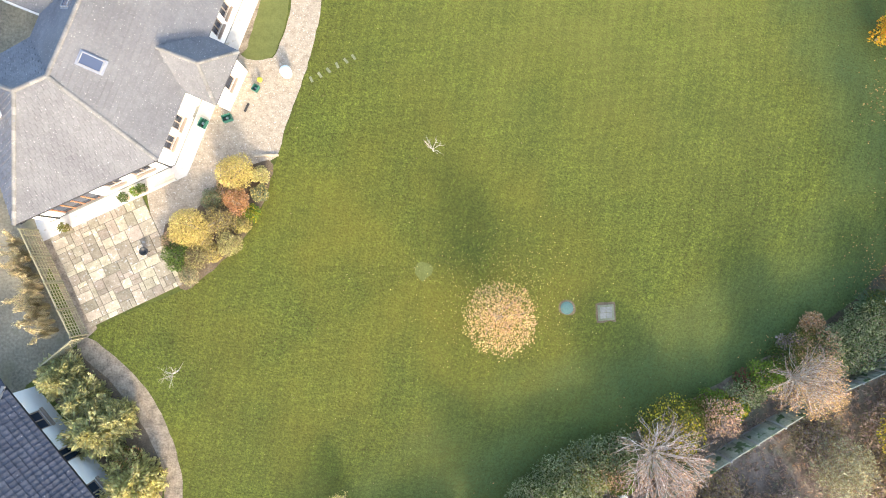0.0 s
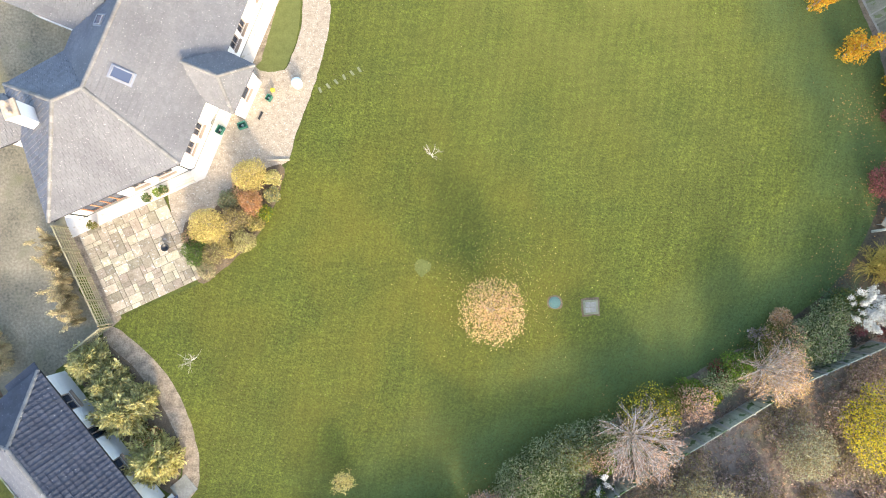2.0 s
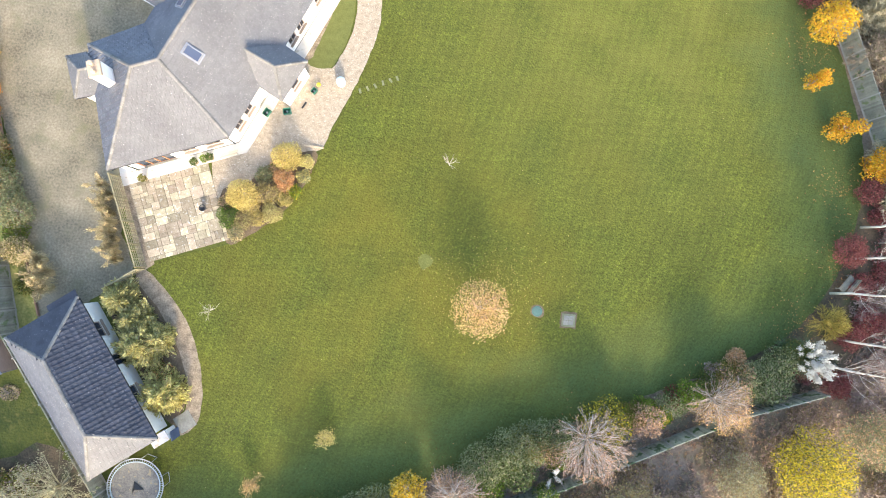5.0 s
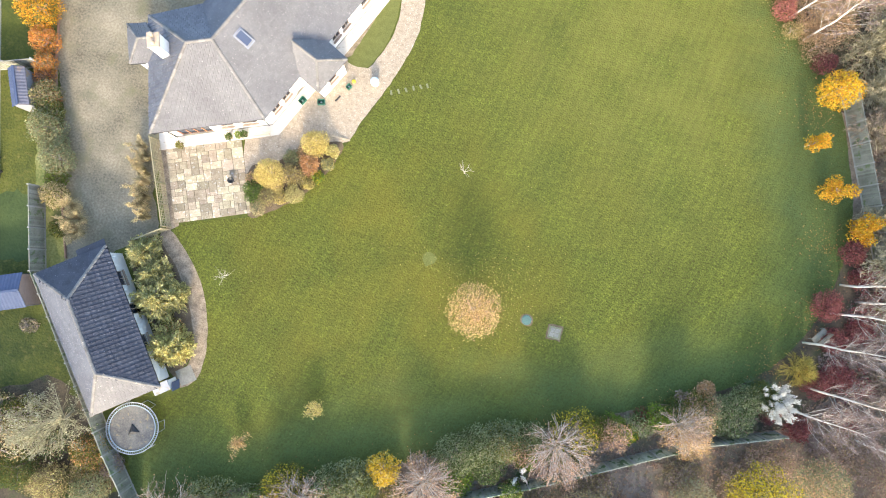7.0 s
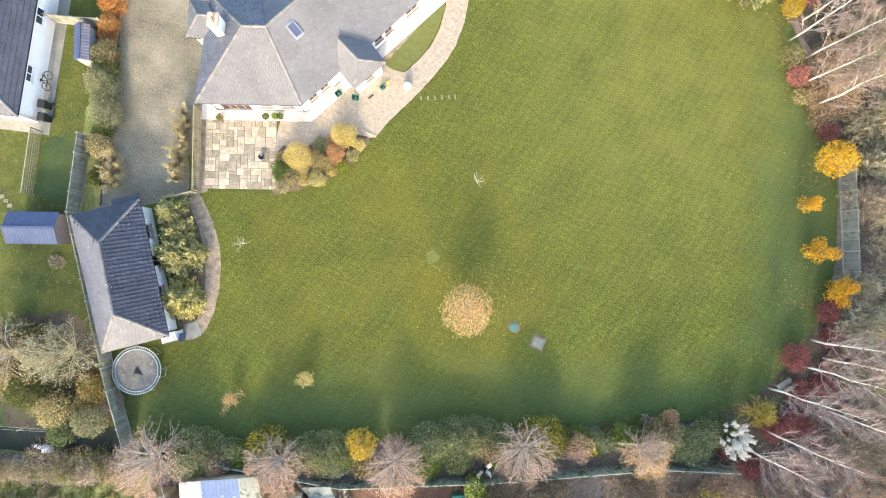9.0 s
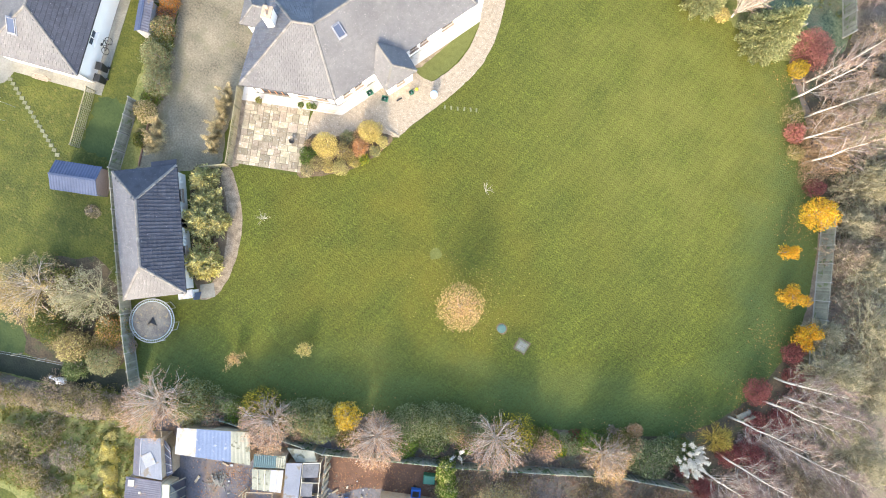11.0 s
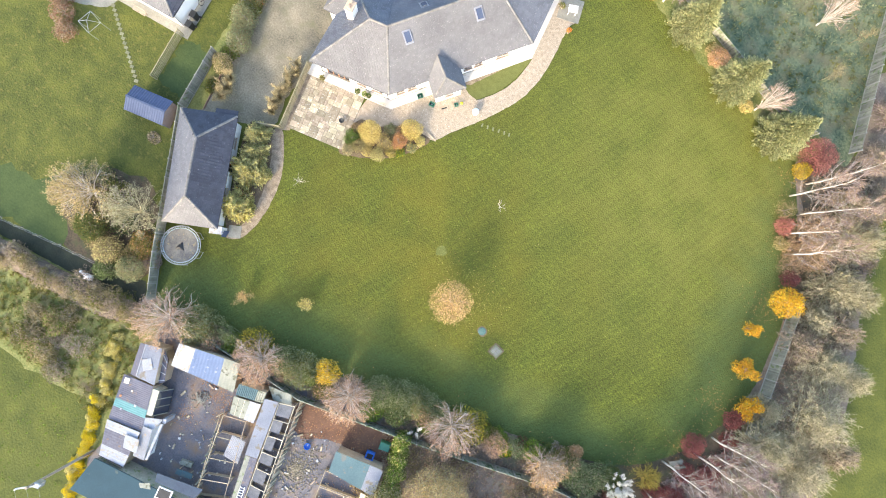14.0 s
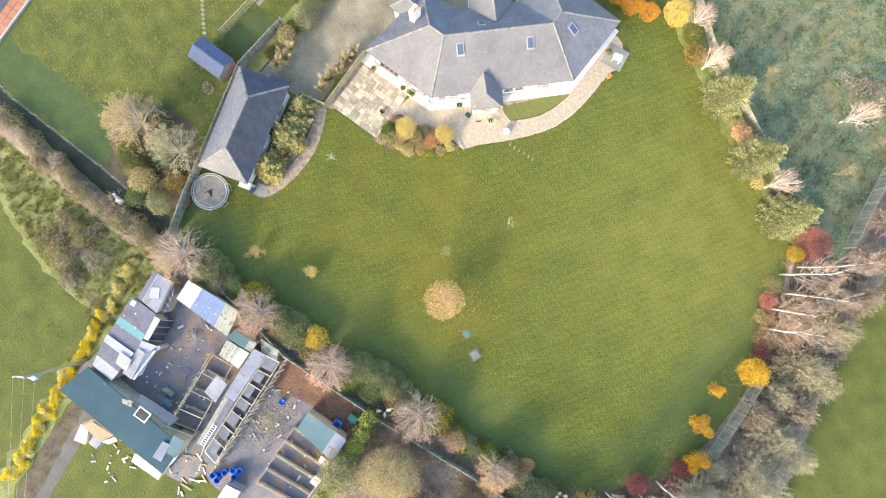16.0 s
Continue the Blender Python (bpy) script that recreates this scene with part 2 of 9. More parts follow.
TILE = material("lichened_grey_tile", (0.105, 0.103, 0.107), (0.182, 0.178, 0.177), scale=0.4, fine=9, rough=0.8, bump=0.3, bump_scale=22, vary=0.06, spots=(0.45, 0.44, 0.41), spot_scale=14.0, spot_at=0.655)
# dark tile, also the shaded copy of TILE on north and east slopes
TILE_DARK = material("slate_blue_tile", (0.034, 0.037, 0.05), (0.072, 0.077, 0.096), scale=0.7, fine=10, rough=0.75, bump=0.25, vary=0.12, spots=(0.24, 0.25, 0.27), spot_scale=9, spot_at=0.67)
# TILE with a shade tint in its colour, for slopes off the sun
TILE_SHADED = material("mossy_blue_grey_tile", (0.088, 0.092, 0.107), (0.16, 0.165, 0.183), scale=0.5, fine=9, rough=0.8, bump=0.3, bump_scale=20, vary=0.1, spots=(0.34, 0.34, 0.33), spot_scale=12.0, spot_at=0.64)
RIDGE = material("ridge_tile", (0.125, 0.12, 0.113), (0.21, 0.202, 0.19), scale=1.5, fine=12, bump=0.3, vary=0.18, spots=(0.45, 0.43, 0.36), spot_scale=8, spot_at=0.66)
GUTTER = material("black_plastic_gutter", (0.015, 0.015, 0.017), (0.03, 0.03, 0.033), rough=0.4, bump=0, vary=0)
WHITE_PVC = material("white_upvc", (0.74, 0.74, 0.74), (0.82, 0.82, 0.82), rough=0.4, bump=0, vary=0.03)
RUST_BOARD = material("red_brown_edging", (0.2, 0.12, 0.08), (0.34, 0.22, 0.16), scale=2, fine=12, bump=0.2, vary=0.12)
FRAME_WOOD = material("stained_window_wood", (0.27, 0.21, 0.16), (0.38, 0.31, 0.25), rough=0.6, bump=0.1, vary=0.1)
TERRACOTTA_WOOD = material("orange_stained_wood", (0.38, 0.17, 0.07), (0.56, 0.28, 0.13), scale=3, stretch=(1, 6, 1), rough=0.6, bump=0.1, vary=0.12)
GLASS = glass_material("window_glass")
ROOF_GLASS = glass_material("rooflight_glass", (0.06, 0.075, 0.12))
LEAD = material("rooflight_flashing", (0.2, 0.215, 0.25), (0.3, 0.315, 0.35), rough=0.5, metal=0.3, bump=0, vary=0)
MOSSY_BOARD = material("mossy_fence_boards", (0.2, 0.21, 0.16), (0.37, 0.375, 0.29), scale=1.6, fine=14, rough=0.95, bump=0.3, vary=0.2, spots=(0.09, 0.13, 0.06), spot_scale=2.0, spot_at=0.55, spec=0.1)
BRICK = material("buff_brick", (0.34, 0.25, 0.17), (0.5, 0.4, 0.3), scale=4, fine=18, vary=0.2)
FENCE_WOOD = material("weathered_fence_boards", (0.15, 0.155, 0.12), (0.3, 0.295, 0.245), scale=1.6, fine=14, rough=0.95, bump=0.3, vary=0.22, spots=(0.14, 0.175, 0.09), spot_scale=2.0, spot_at=0.57)
POST_CONCRETE = material("concrete_post", (0.24, 0.235, 0.21), (0.36, 0.35, 0.32), vary=0.1)
TRELLIS_WOOD = material("tanalised_trellis", (0.2, 0.18, 0.1), (0.36, 0.31, 0.19), fine=14, vary=0.2)
BLUE_STEEL = material("blue_grey_steel", (0.05, 0.067, 0.12), (0.078, 0.1, 0.165), rough=0.65, bump=0.05, vary=0.06)
WOOD_PINK = material("pinkish_shed_boards", (0.3, 0.22, 0.19), (0.44, 0.34, 0.3), stretch=(1, 1, 8), vary=0.15)
GALV = material("galvanised_steel", (0.34, 0.36, 0.38), (0.52, 0.54, 0.56), rough=0.4, metal=0.6, bump=0, vary=0.08)
NET_BLACK = material("black_mat", (0.07, 0.07, 0.068), (0.17, 0.16, 0.14), scale=1.1, fine=9, rough=0.7, vary=0, spots=(0.2, 0.17, 0.11), spot_scale=4, spot_at=0.6, contrast=0.14)
PAD_BLUE = material("faded_blue_pad", (0.25, 0.33, 0.38), (0.42, 0.48, 0.5), rough=0.6, vary=0.1)
SHEET_GREY = material("grey_corrugated_sheet", (0.16, 0.165, 0.18), (0.31, 0.32, 0.34), scale=0.9, fine=8, rough=0.75, bump=0.1, vary=0.05, spots=(0.3, 0.24, 0.17), spot_scale=1.8, spot_at=0.62)
SHEET_WHITE = material("white_corrugated_sheet", (0.24, 0.25, 0.28), (0.38, 0.39, 0.41), scale=0.9, fine=7, rough=0.75, bump=0.05, vary=0.05, spots=(0.3, 0.27, 0.22), spot_scale=2.2, spot_at=0.56)
SHEET_BLUE = material("blue_corrugated_sheet", (0.085, 0.125, 0.21), (0.14, 0.185, 0.285), scale=0.8, fine=7, rough=0.7, bump=0.05, vary=0.04, spots=(0.22, 0.25, 0.33), spot_scale=2.0, spot_at=0.62)
SHEET_CREAM = material("mossy_cream_sheet", (0.17, 0.18, 0.14), (0.33, 0.33, 0.27), scale=0.8, fine=8, bump=0.1, vary=0.04, spots=(0.13, 0.13, 0.09), spot_scale=2.0, spot_at=0.58)
SHEET_TEAL = material("teal_plastic_sheet", (0.09, 0.22, 0.22), (0.15, 0.31, 0.3), rough=0.4, bump=0, vary=0.05)
SHEET_DARK = material("purplish_grey_sheet", (0.075, 0.075, 0.095), (0.165, 0.16, 0.19), scale=0.9, fine=7, rough=0.75, bump=0.1, vary=0.05, spots=(0.17, 0.13, 0.11), spot_scale=1.6, spot_at=0.6)
TARP_BLUE = material("dark_blue_sheeting", (0.022, 0.037, 0.062), (0.042, 0.068, 0.105), rough=0.8, bump=0.3, bump_scale=6, vary=0.08)
# near-black bed colour holds the shade of the sunken channel
DITCH_SHADE = material("dark_wet_ditch", (0.009, 0.012, 0.007), (0.036, 0.042, 0.02), scale=0.9, fine=6, rough=0.7, bump=1.0, bump_scale=7, vary=0)
PEBBLE = material("buff_pebbles", (0.14, 0.12, 0.08), (0.27, 0.235, 0.165), bump=0, vary=0.35)
FELT_GREEN = material("green_felt", (0.024, 0.054, 0.07), (0.042, 0.086, 0.105), scale=0.4, fine=9, bump=0.15, vary=0.02, spots=(0.09, 0.11, 0.1), spot_scale=1.0, spot_at=0.64)
FELT_TURQ = material("turquoise_felt", (0.055, 0.1, 0.115), (0.095, 0.155, 0.17), scale=0.5, fine=8, bump=0.15, vary=0, spots=(0.13, 0.14, 0.13), spot_scale=1.4, spot_at=0.6)
FELT_GREY = material("grey_mineral_felt", (0.14, 0.155, 0.19), (0.25, 0.265, 0.3), scale=0.6, fine=9, bump=0.15, vary=0.03, spots=(0.17, 0.15, 0.12), spot_scale=1.2, spot_at=0.58)
TAN_FELT = material("tan_mineral_felt", (0.22, 0.165, 0.1), (0.34, 0.265, 0.17), scale=0.8, fine=9, bump=0.15, vary=0.03)
CREAM_ROOF = material("cream_board_roof", (0.42, 0.36, 0.25), (0.55, 0.49, 0.37), scale=0.8, fine=8, bump=0.1, vary=0.03, spots=(0.36, 0.31, 0.22), spot_scale=2.0, spot_at=0.62)
PLANK = material("bare_timber", (0.3, 0.24, 0.16), (0.5, 0.42, 0.3), fine=14, vary=0.3)
PALE_PLANK = material("pale_timber", (0.48, 0.42, 0.3), (0.66, 0.6, 0.47), fine=14, vary=0.2)
BLUE_PLASTIC = material("blue_plastic", (0.02, 0.11, 0.42), (0.04, 0.17, 0.55), rough=0.35, bump=0, vary=0.1)
GREEN_PLASTIC = material("green_plastic", (0.02, 0.1, 0.07), (0.04, 0.16, 0.11), rough=0.4, bump=0, vary=0.1)
YELLOW_PLASTIC = material("yellow_plastic", (0.6, 0.5, 0.02), (0.7, 0.6, 0.05), rough=0.4, bump=0, vary=0.1)
BLACK_PLASTIC = material("black_plastic", (0.02, 0.02, 0.02), (0.04, 0.04, 0.04), rough=0.4, bump=0, vary=0.1)
COVER_GREEN = material("dull_green_cover", (0.07, 0.13, 0.12), (0.12, 0.2, 0.18), rough=0.9, vary=0.05, spots=(0.12, 0.17, 0.14), spot_scale=4, spec=0.1)
TANK_PALE = material("pale_blue_plastic", (0.62, 0.72, 0.76), (0.72, 0.8, 0.83), rough=0.4, bump=0, vary=0)

BARK_PALE = material("pale_bark", (0.48, 0.42, 0.36), (0.72, 0.66, 0.6), scale=2, fine=12, vary=0.12)
BARK_GREY = material("grey_bark", (0.22, 0.18, 0.14), (0.4, 0.34, 0.28), scale=2, fine=12, vary=0.15)
TWIG_PURPLE = material("purplish_twigs", (0.18, 0.13, 0.115), (0.35, 0.265, 0.23), bump=0, vary=0.3)
TWIG_TAN = material("tan_twigs", (0.2, 0.15, 0.11), (0.36, 0.285, 0.215), bump=0, vary=0.25)
TWIG_GREY = material("grey_twigs", (0.19, 0.168, 0.1), (0.37, 0.33, 0.21), bump=0, vary=0.25)
TWIG_PINK = material("pinkish_twigs", (0.27, 0.18, 0.135), (0.44, 0.325, 0.25), bump=0, vary=0.3)
MOSSY_STONE = material("mossy_stone", (0.12, 0.13, 0.07), (0.22, 0.22, 0.15), scale=3, fine=12, vary=0.15)
LEAF_DRAB = leaf_material("drab_leaves", (0.19, 0.15, 0.07), (0.38, 0.31, 0.165))
TWIG_RED = material("crimson_twigs", (0.16, 0.048, 0.043), (0.3, 0.115, 0.1), bump=0, vary=0.3)
TWIG_BRICK = material("brick_red_twigs", (0.3, 0.1, 0.07), (0.48, 0.21, 0.15), bump=0, vary=0.3)
LEAF_COPPER = leaf_material("copper_leaves", (0.36, 0.17, 0.06), (0.58, 0.33, 0.15))
LEAF_PALE_COPPER = leaf_material("pale_copper_leaves", (0.4, 0.25, 0.095), (0.66, 0.47, 0.225), 0.45)
LEAF_TAN = leaf_material("dry_tan_leaves", (0.4, 0.24, 0.13), (0.64, 0.43, 0.27))
LEAF_HONEY = leaf_material("honey_leaves", (0.42, 0.33, 0.095), (0.66, 0.54, 0.21))
LEAF_GOLD = leaf_material("golden_leaves", (0.5, 0.32, 0.02), (0.7, 0.5, 0.05))
LEAF_ORANGE = leaf_material("orange_leaves", (0.5, 0.23, 0.015), (0.74, 0.4, 0.04))
LEAF_RUST = leaf_material("rust_leaves", (0.42, 0.16, 0.03), (0.6, 0.28, 0.07))
LEAF_YELLOW = leaf_material("yellow_leaves", (0.42, 0.34, 0.02), (0.62, 0.5, 0.05))
LEAF_OLIVE = leaf_material("olive_leaves", (0.09, 0.1, 0.02), (0.22, 0.2, 0.05))
LEAF_GREEN = leaf_material("dark_green_leaves", (0.045, 0.075, 0.022), (0.13, 0.17, 0.05))
LEAF_BRIGHT = leaf_material("bright_green_leaves", (0.07, 0.13, 0.015), (0.2, 0.28, 0.04))
LEAF_GREY = leaf_material("grey_green_leaves", (0.13, 0.15, 0.072), (0.32, 0.34, 0.185))
LEAF_CYPRESS = leaf_material("yellow_green_needles", (0.42, 0.39, 0.14), (0.7, 0.63, 0.3), light_through=0.55)
LEAF_BLUEGREEN = leaf_material("conifer_needles", (0.17, 0.195, 0.085), (0.36, 0.375, 0.19))
LEAF_BROWN = leaf_material("red_brown_leaves", (0.17, 0.085, 0.05), (0.33, 0.19, 0.12))
LEAF_HAZEL = leaf_material("dull_tan_leaves", (0.27, 0.18, 0.095), (0.46, 0.33, 0.195))
LEAF_BUFF = leaf_material("buff_leaves", (0.3, 0.23, 0.1), (0.52, 0.42, 0.22))
LEAF_LICHEN = leaf_material("lichened_shoots", (0.22, 0.21, 0.12), (0.42, 0.4, 0.26))
LEAF_SPRAY = leaf_material("pale_conifer_sprays", (0.27, 0.27, 0.115), (0.48, 0.465, 0.235), light_through=0.45)
TWIG_OLIVE = material("olive_yellow_twigs", (0.27, 0.21, 0.045), (0.5, 0.4, 0.1), bump=0, vary=0.3)
TWIG_SCRUB = material("pale_olive_branches", (0.27, 0.24, 0.15), (0.46, 0.415, 0.28), bump=0, vary=0.25)
BARK_WHITE = material("white_birch_bark", (0.52, 0.48, 0.42), (0.76, 0.72, 0.66), scale=2, fine=12, vary=0.08)
LEAF_RED = leaf_material("dark_red_leaves", (0.1, 0.025, 0.022), (0.24, 0.06, 0.055))
STRAW = leaf_material("straw_blades", (0.36, 0.28, 0.14), (0.58, 0.475, 0.27))
PLUME = leaf_material("white_plumes", (0.5, 0.5, 0.46), (0.72, 0.71, 0.67), 0.15)
BLADE_GREEN = leaf_material("arching_green_blades", (0.06, 0.1, 0.05), (0.16, 0.21, 0.11))
GORSE = leaf_material("gorse_flowers", (0.55, 0.42, 0.01), (0.8, 0.64, 0.03))


# ---- mesh helpers ----
class Shape:
    """Collects vertices and faces in world metres."""

    def __init__(self):
        self.v, self.f = [], []

    def add(self, verts, faces):
        k = len(self.v)
        self.v += [tuple(p) for p in verts]
        self.f += [tuple(i + k for i in q) for q in faces]
        return self

    def box(self, c, size, turn=0.0, bevel=0.0):
        sx, sy, sz = (s / 2 for s in size)
        co, si = math.cos(radians(turn)), math.sin(radians(turn))
        rings = [(-sz, 1.0), (sz - bevel, 1.0)] + ([(sz, 0.0)] if bevel else [])
        pts = []
        for z, full in rings:
            d = 0 if full else bevel
            for x, y in ((-sx + d, -sy + d), (sx - d, -sy + d), (sx - d, sy - d), (-sx + d, sy - d)):
                pts.append((c[0] + x * co - y * si, c[1] + x * si + y * co, c[2] + z))
        faces = [(3, 2, 1, 0)]
        for r in range(len(rings) - 1):
            faces += [(4 * r + i, 4 * r + (i + 1) % 4, 4 * r + 4 + (i + 1) % 4, 4 * r + 4 + i) for i in range(4)]
        m = 4 * (len(rings) - 1)
        return self.add(pts, faces + [(m, m + 1, m + 2, m + 3)])

    def beam(self, a, b, w, h):
        """A straight bar of section w x h from a to b."""
        a, b = Vector(a), Vector(b)
        d = (b - a).normalized()
        s = d.cross(Vector((0, 0, 1)))
        s = s.normalized() if s.length > 1e-4 else Vector((1, 0, 0))
        u = s.cross(d).normalized()
        pts = [p + s * (i * w / 2) + u * (j * h / 2) for p in (a, b) for i, j in ((-1, -1), (1, -1), (1, 1), (-1, 1))]
        return self.add(pts, [(0, 1, 2, 3), (7, 6, 5, 4)] + [(i, i + 4, (i + 1) % 4 + 4, (i + 1) % 4) for i in range(4)])

    def prism(self, pts, z0, z1):
        n = len(pts)
        return self.add([(*p[:2], z0) for p in pts] + [(*p[:2], z1) for p in pts],
                        [tuple(range(n - 1, -1, -1)), tuple(range(n, 2 * n))] + [(i, (i + 1) % n, n + (i + 1) % n, n + i) for i in range(n)])

    def slab(self, pts, thick):
        """A plate of that thickness under the flat outline pts."""
        n = len(pts)
        return self.add(list(pts) + [(p[0], p[1], p[2] - thick) for p in pts],
                        [tuple(range(n)), tuple(range(2 * n - 1, n - 1, -1))] + [((i + 1) % n, i, n + i, n + (i + 1) % n) for i in range(n)])

    def tube(self, pts, radii, sides=6):
        k, rings = len(self.v), []
        for i, p in enumerate(pts):
            a, b = Vector(pts[max(i - 1, 0)]), Vector(pts[min(i + 1, len(pts) - 1)])
            d = (b - a).normalized()
            s = d.cross(Vector((0.31, 0.17, 0.93))).normalized()
            u = d.cross(s)
            rings.append([Vector(p) + (s * math.cos(t) + u * math.sin(t)) * radii[i] for t in (2 * math.pi * j / sides for j in range(sides))])
        self.v += [tuple(q) for r in rings for q in r]
        for i in range(len(rings) - 1):
            self.f += [(k + i * sides + j, k + i * sides + (j + 1) % sides, k + (i + 1) * sides + (j + 1) % sides, k + (i + 1) * sides + j) for j in range(sides)]
        self.f += [tuple(k + j for j in range(sides - 1, -1, -1)), tuple(k + (len(rings) - 1) * sides + j for j in range(sides))]
        return self

    def lathe(self, c, profile, sides=24, caps=True):
        """Profile rows (radius, height) turned about the upright axis through c."""
        pts = [(c[0] + r * math.cos(2 * math.pi * j / sides), c[1] + r * math.sin(2 * math.pi * j / sides), c[2] + z) for r, z in profile for j in range(sides)]
        faces = [(i * sides + j, i * sides + (j + 1) % sides, (i + 1) * sides + (j + 1) % sides, (i + 1) * sides + j) for i in range(len(profile) - 1) for j in range(sides)]
        m = (len(profile) - 1) * sides
        return self.add(pts, faces + ([tuple(range(sides - 1, -1, -1)), tuple(m + j for j in range(sides))] if caps else []))

    def ring(self, c, radius, r, sides=40, thick=6):
        k = len(self.v)
        for i in range(sides):
            t = 2 * math.pi * i / sides
            for j in range(thick):
                q = 2 * math.pi * j / thick
                self.v.append((c[0] + (radius + r * math.cos(q)) * math.cos(t), c[1] + (radius + r * math.cos(q)) * math.sin(t), c[2] + r * math.sin(q)))
        self.f += [(k + i * thick + j, k + (i + 1) % sides * thick + j, k + (i + 1) % sides * thick + (j + 1) % thick, k + i * thick + (j + 1) % thick) for i in range(sides) for j in range(thick)]
        return self

    def cards(self, pts):
        """pts: array n x 4 x 3 of separate small blades."""
        k = len(self.v)
        self.v += [tuple(p) for p in np.asarray(pts).reshape(-1, 3)]
        self.f += [(k + 4 * i, k + 4 * i + 1, k + 4 * i + 2, k + 4 * i + 3) for i in range(len(pts))]
        return self


BASE = {}


def thing(name, at, label, category, group="", kind=""):
    ob = new(name)
    ob.empty_display_size = 0.2
    ob.location = at
    BASE[ob.name] = Vector(at)
    return tagged(ob, label, category, group, kind)


def part(name, shape, mat, parent=None, label="", smooth=False, kind=""):
    """Links a Shape, given in world metres, as one mesh under its thing or part."""
    base = BASE[parent.name] if parent else Vector((0, 0, 0))
    me = bpy.data.meshes.new(name)
    if isinstance(shape, np.ndarray):
        n = len(shape)
        co = (shape.reshape(-1, 3) - np.array(base)).astype(np.float32)
        me.vertices.add(4 * n)
        me.vertices.foreach_set("co", co.ravel())
        me.loops.add(4 * n)
        me.loops.foreach_set("vertex_index", np.arange(4 * n, dtype=np.int32))
        me.polygons.add(n)
        me.polygons.foreach_set("loop_start", np.arange(0, 4 * n, 4, dtype=np.int32))
        me.polygons.foreach_set("loop_total", np.full(n, 4, dtype=np.int32))
        me.update(calc_edges=True)
    else:
        me.from_pydata([(x - base.x, y - base.y, z - base.z) for x, y, z in shape.v], [], shape.f)
    if smooth:
        me.polygons.foreach_set("use_smooth", [True] * len(me.polygons))
    me.materials.append(mat)
    ob = new(name, me)
    if parent:
        ob.parent = parent
        BASE[ob.name] = base
    return tagged(ob, label, kind=kind)


def solid(name, shape, mat, label, category, group="", kind="", smooth=False):
    """A thing of one mesh, with its origin at the middle of its foot."""
    lo, hi = np.min(shape.v, axis=0), np.max(shape.v, axis=0)
    at = Vector(((lo[0] + hi[0]) / 2, (lo[1] + hi[1]) / 2, lo[2]))
    me = bpy.data.meshes.new(name)
    me.from_pydata([(x - at.x, y - at.y, z - at.z) for x, y, z in shape.v], [], shape.f)
    if smooth:
        me.polygons.foreach_set("use_smooth", [True] * len(me.polygons))
    me.materials.append(mat)
    ob = new(name, me)
    ob.location = at
    BASE[ob.name] = at
    return tagged(ob, label, category, group, kind)


def smooth_line(pts, step=0.5, closed=True):
    """A rounded line through the points."""
    out, n = [], len(pts)
    for i in range(n if closed else n - 1):
        p = [Vector((*pts[(i + k) % n if closed else min(max(i + k, 0), n - 1)][:2], 0)) for k in (-1, 0, 1, 2)]
        m = max(2, int((p[2] - p[1]).length / step))
        for j in range(m):
            t = j / m
            out.append(0.5 * ((2 * p[1]) + (p[2] - p[0]) * t + (2 * p[0] - 5 * p[1] + 4 * p[2] - p[3]) * t * t + (3 * p[1] - p[0] - 3 * p[2] + p[3]) * t ** 3))
    return out


def sheet(name, pts, z, mat, label, category, rounded=True, ragged=0.06, step=0.4):
    """A piece of ground lying z above the field, with a slightly ragged edge that dips under."""
    if rounded:
        line = smooth_line(pts, step)
    else:
        line = []
        for a, b in zip(pts, list(pts[1:]) + [pts[0]]):
            a, b = Vector((*a, 0)), Vector((*b, 0))
            m = max(1, int((b - a).length / step))
            line += [a.lerp(b, j / m) for j in range(m)]
    line = [p + Vector((noise.noise(p * 1.7), noise.noise(p * 1.7 + Vector((9, 4, 2))), 0)) * ragged * 2 for p in line]
    bm = bmesh.new()
    vs = [bm.verts.new((p.x, p.y, z)) for p in line]
    es = [bm.edges.new((vs[i], vs[(i + 1) % len(vs)])) for i in range(len(vs))]
    bmesh.ops.triangle_fill(bm, edges=es, use_beauty=True)
    for f in bm.faces:
        if f.normal.z < 0:
            f.normal_flip()
    me = bpy.data.meshes.new(name)
    bm.to_mesh(me)
    bm.free()
    me.materials.append(mat)
    return tagged(new(name, me), label, category, kind="structure")


def inside(x, y, poly):
    hit = False
    for (x0, y0), (x1, y1) in zip(poly, poly[1:] + poly[:1]):
        if (y0 > y) != (y1 > y) and x < (x1 - x0) * (y - y0) / (y1 - y0) + x0:
            hit = not hit
    return hit


# ---- the ground ----
bm = bmesh.new()
bmesh.ops.create_grid(bm, x_segments=60, y_segments=60, size=400)
me = bpy.data.meshes.new("ground")
bm.to_mesh(me)
bm.free()
me.materials.append(FIELD)
tagged(new("ground", me), "green autumn pasture reaching to the horizon", "ground", kind="structure")

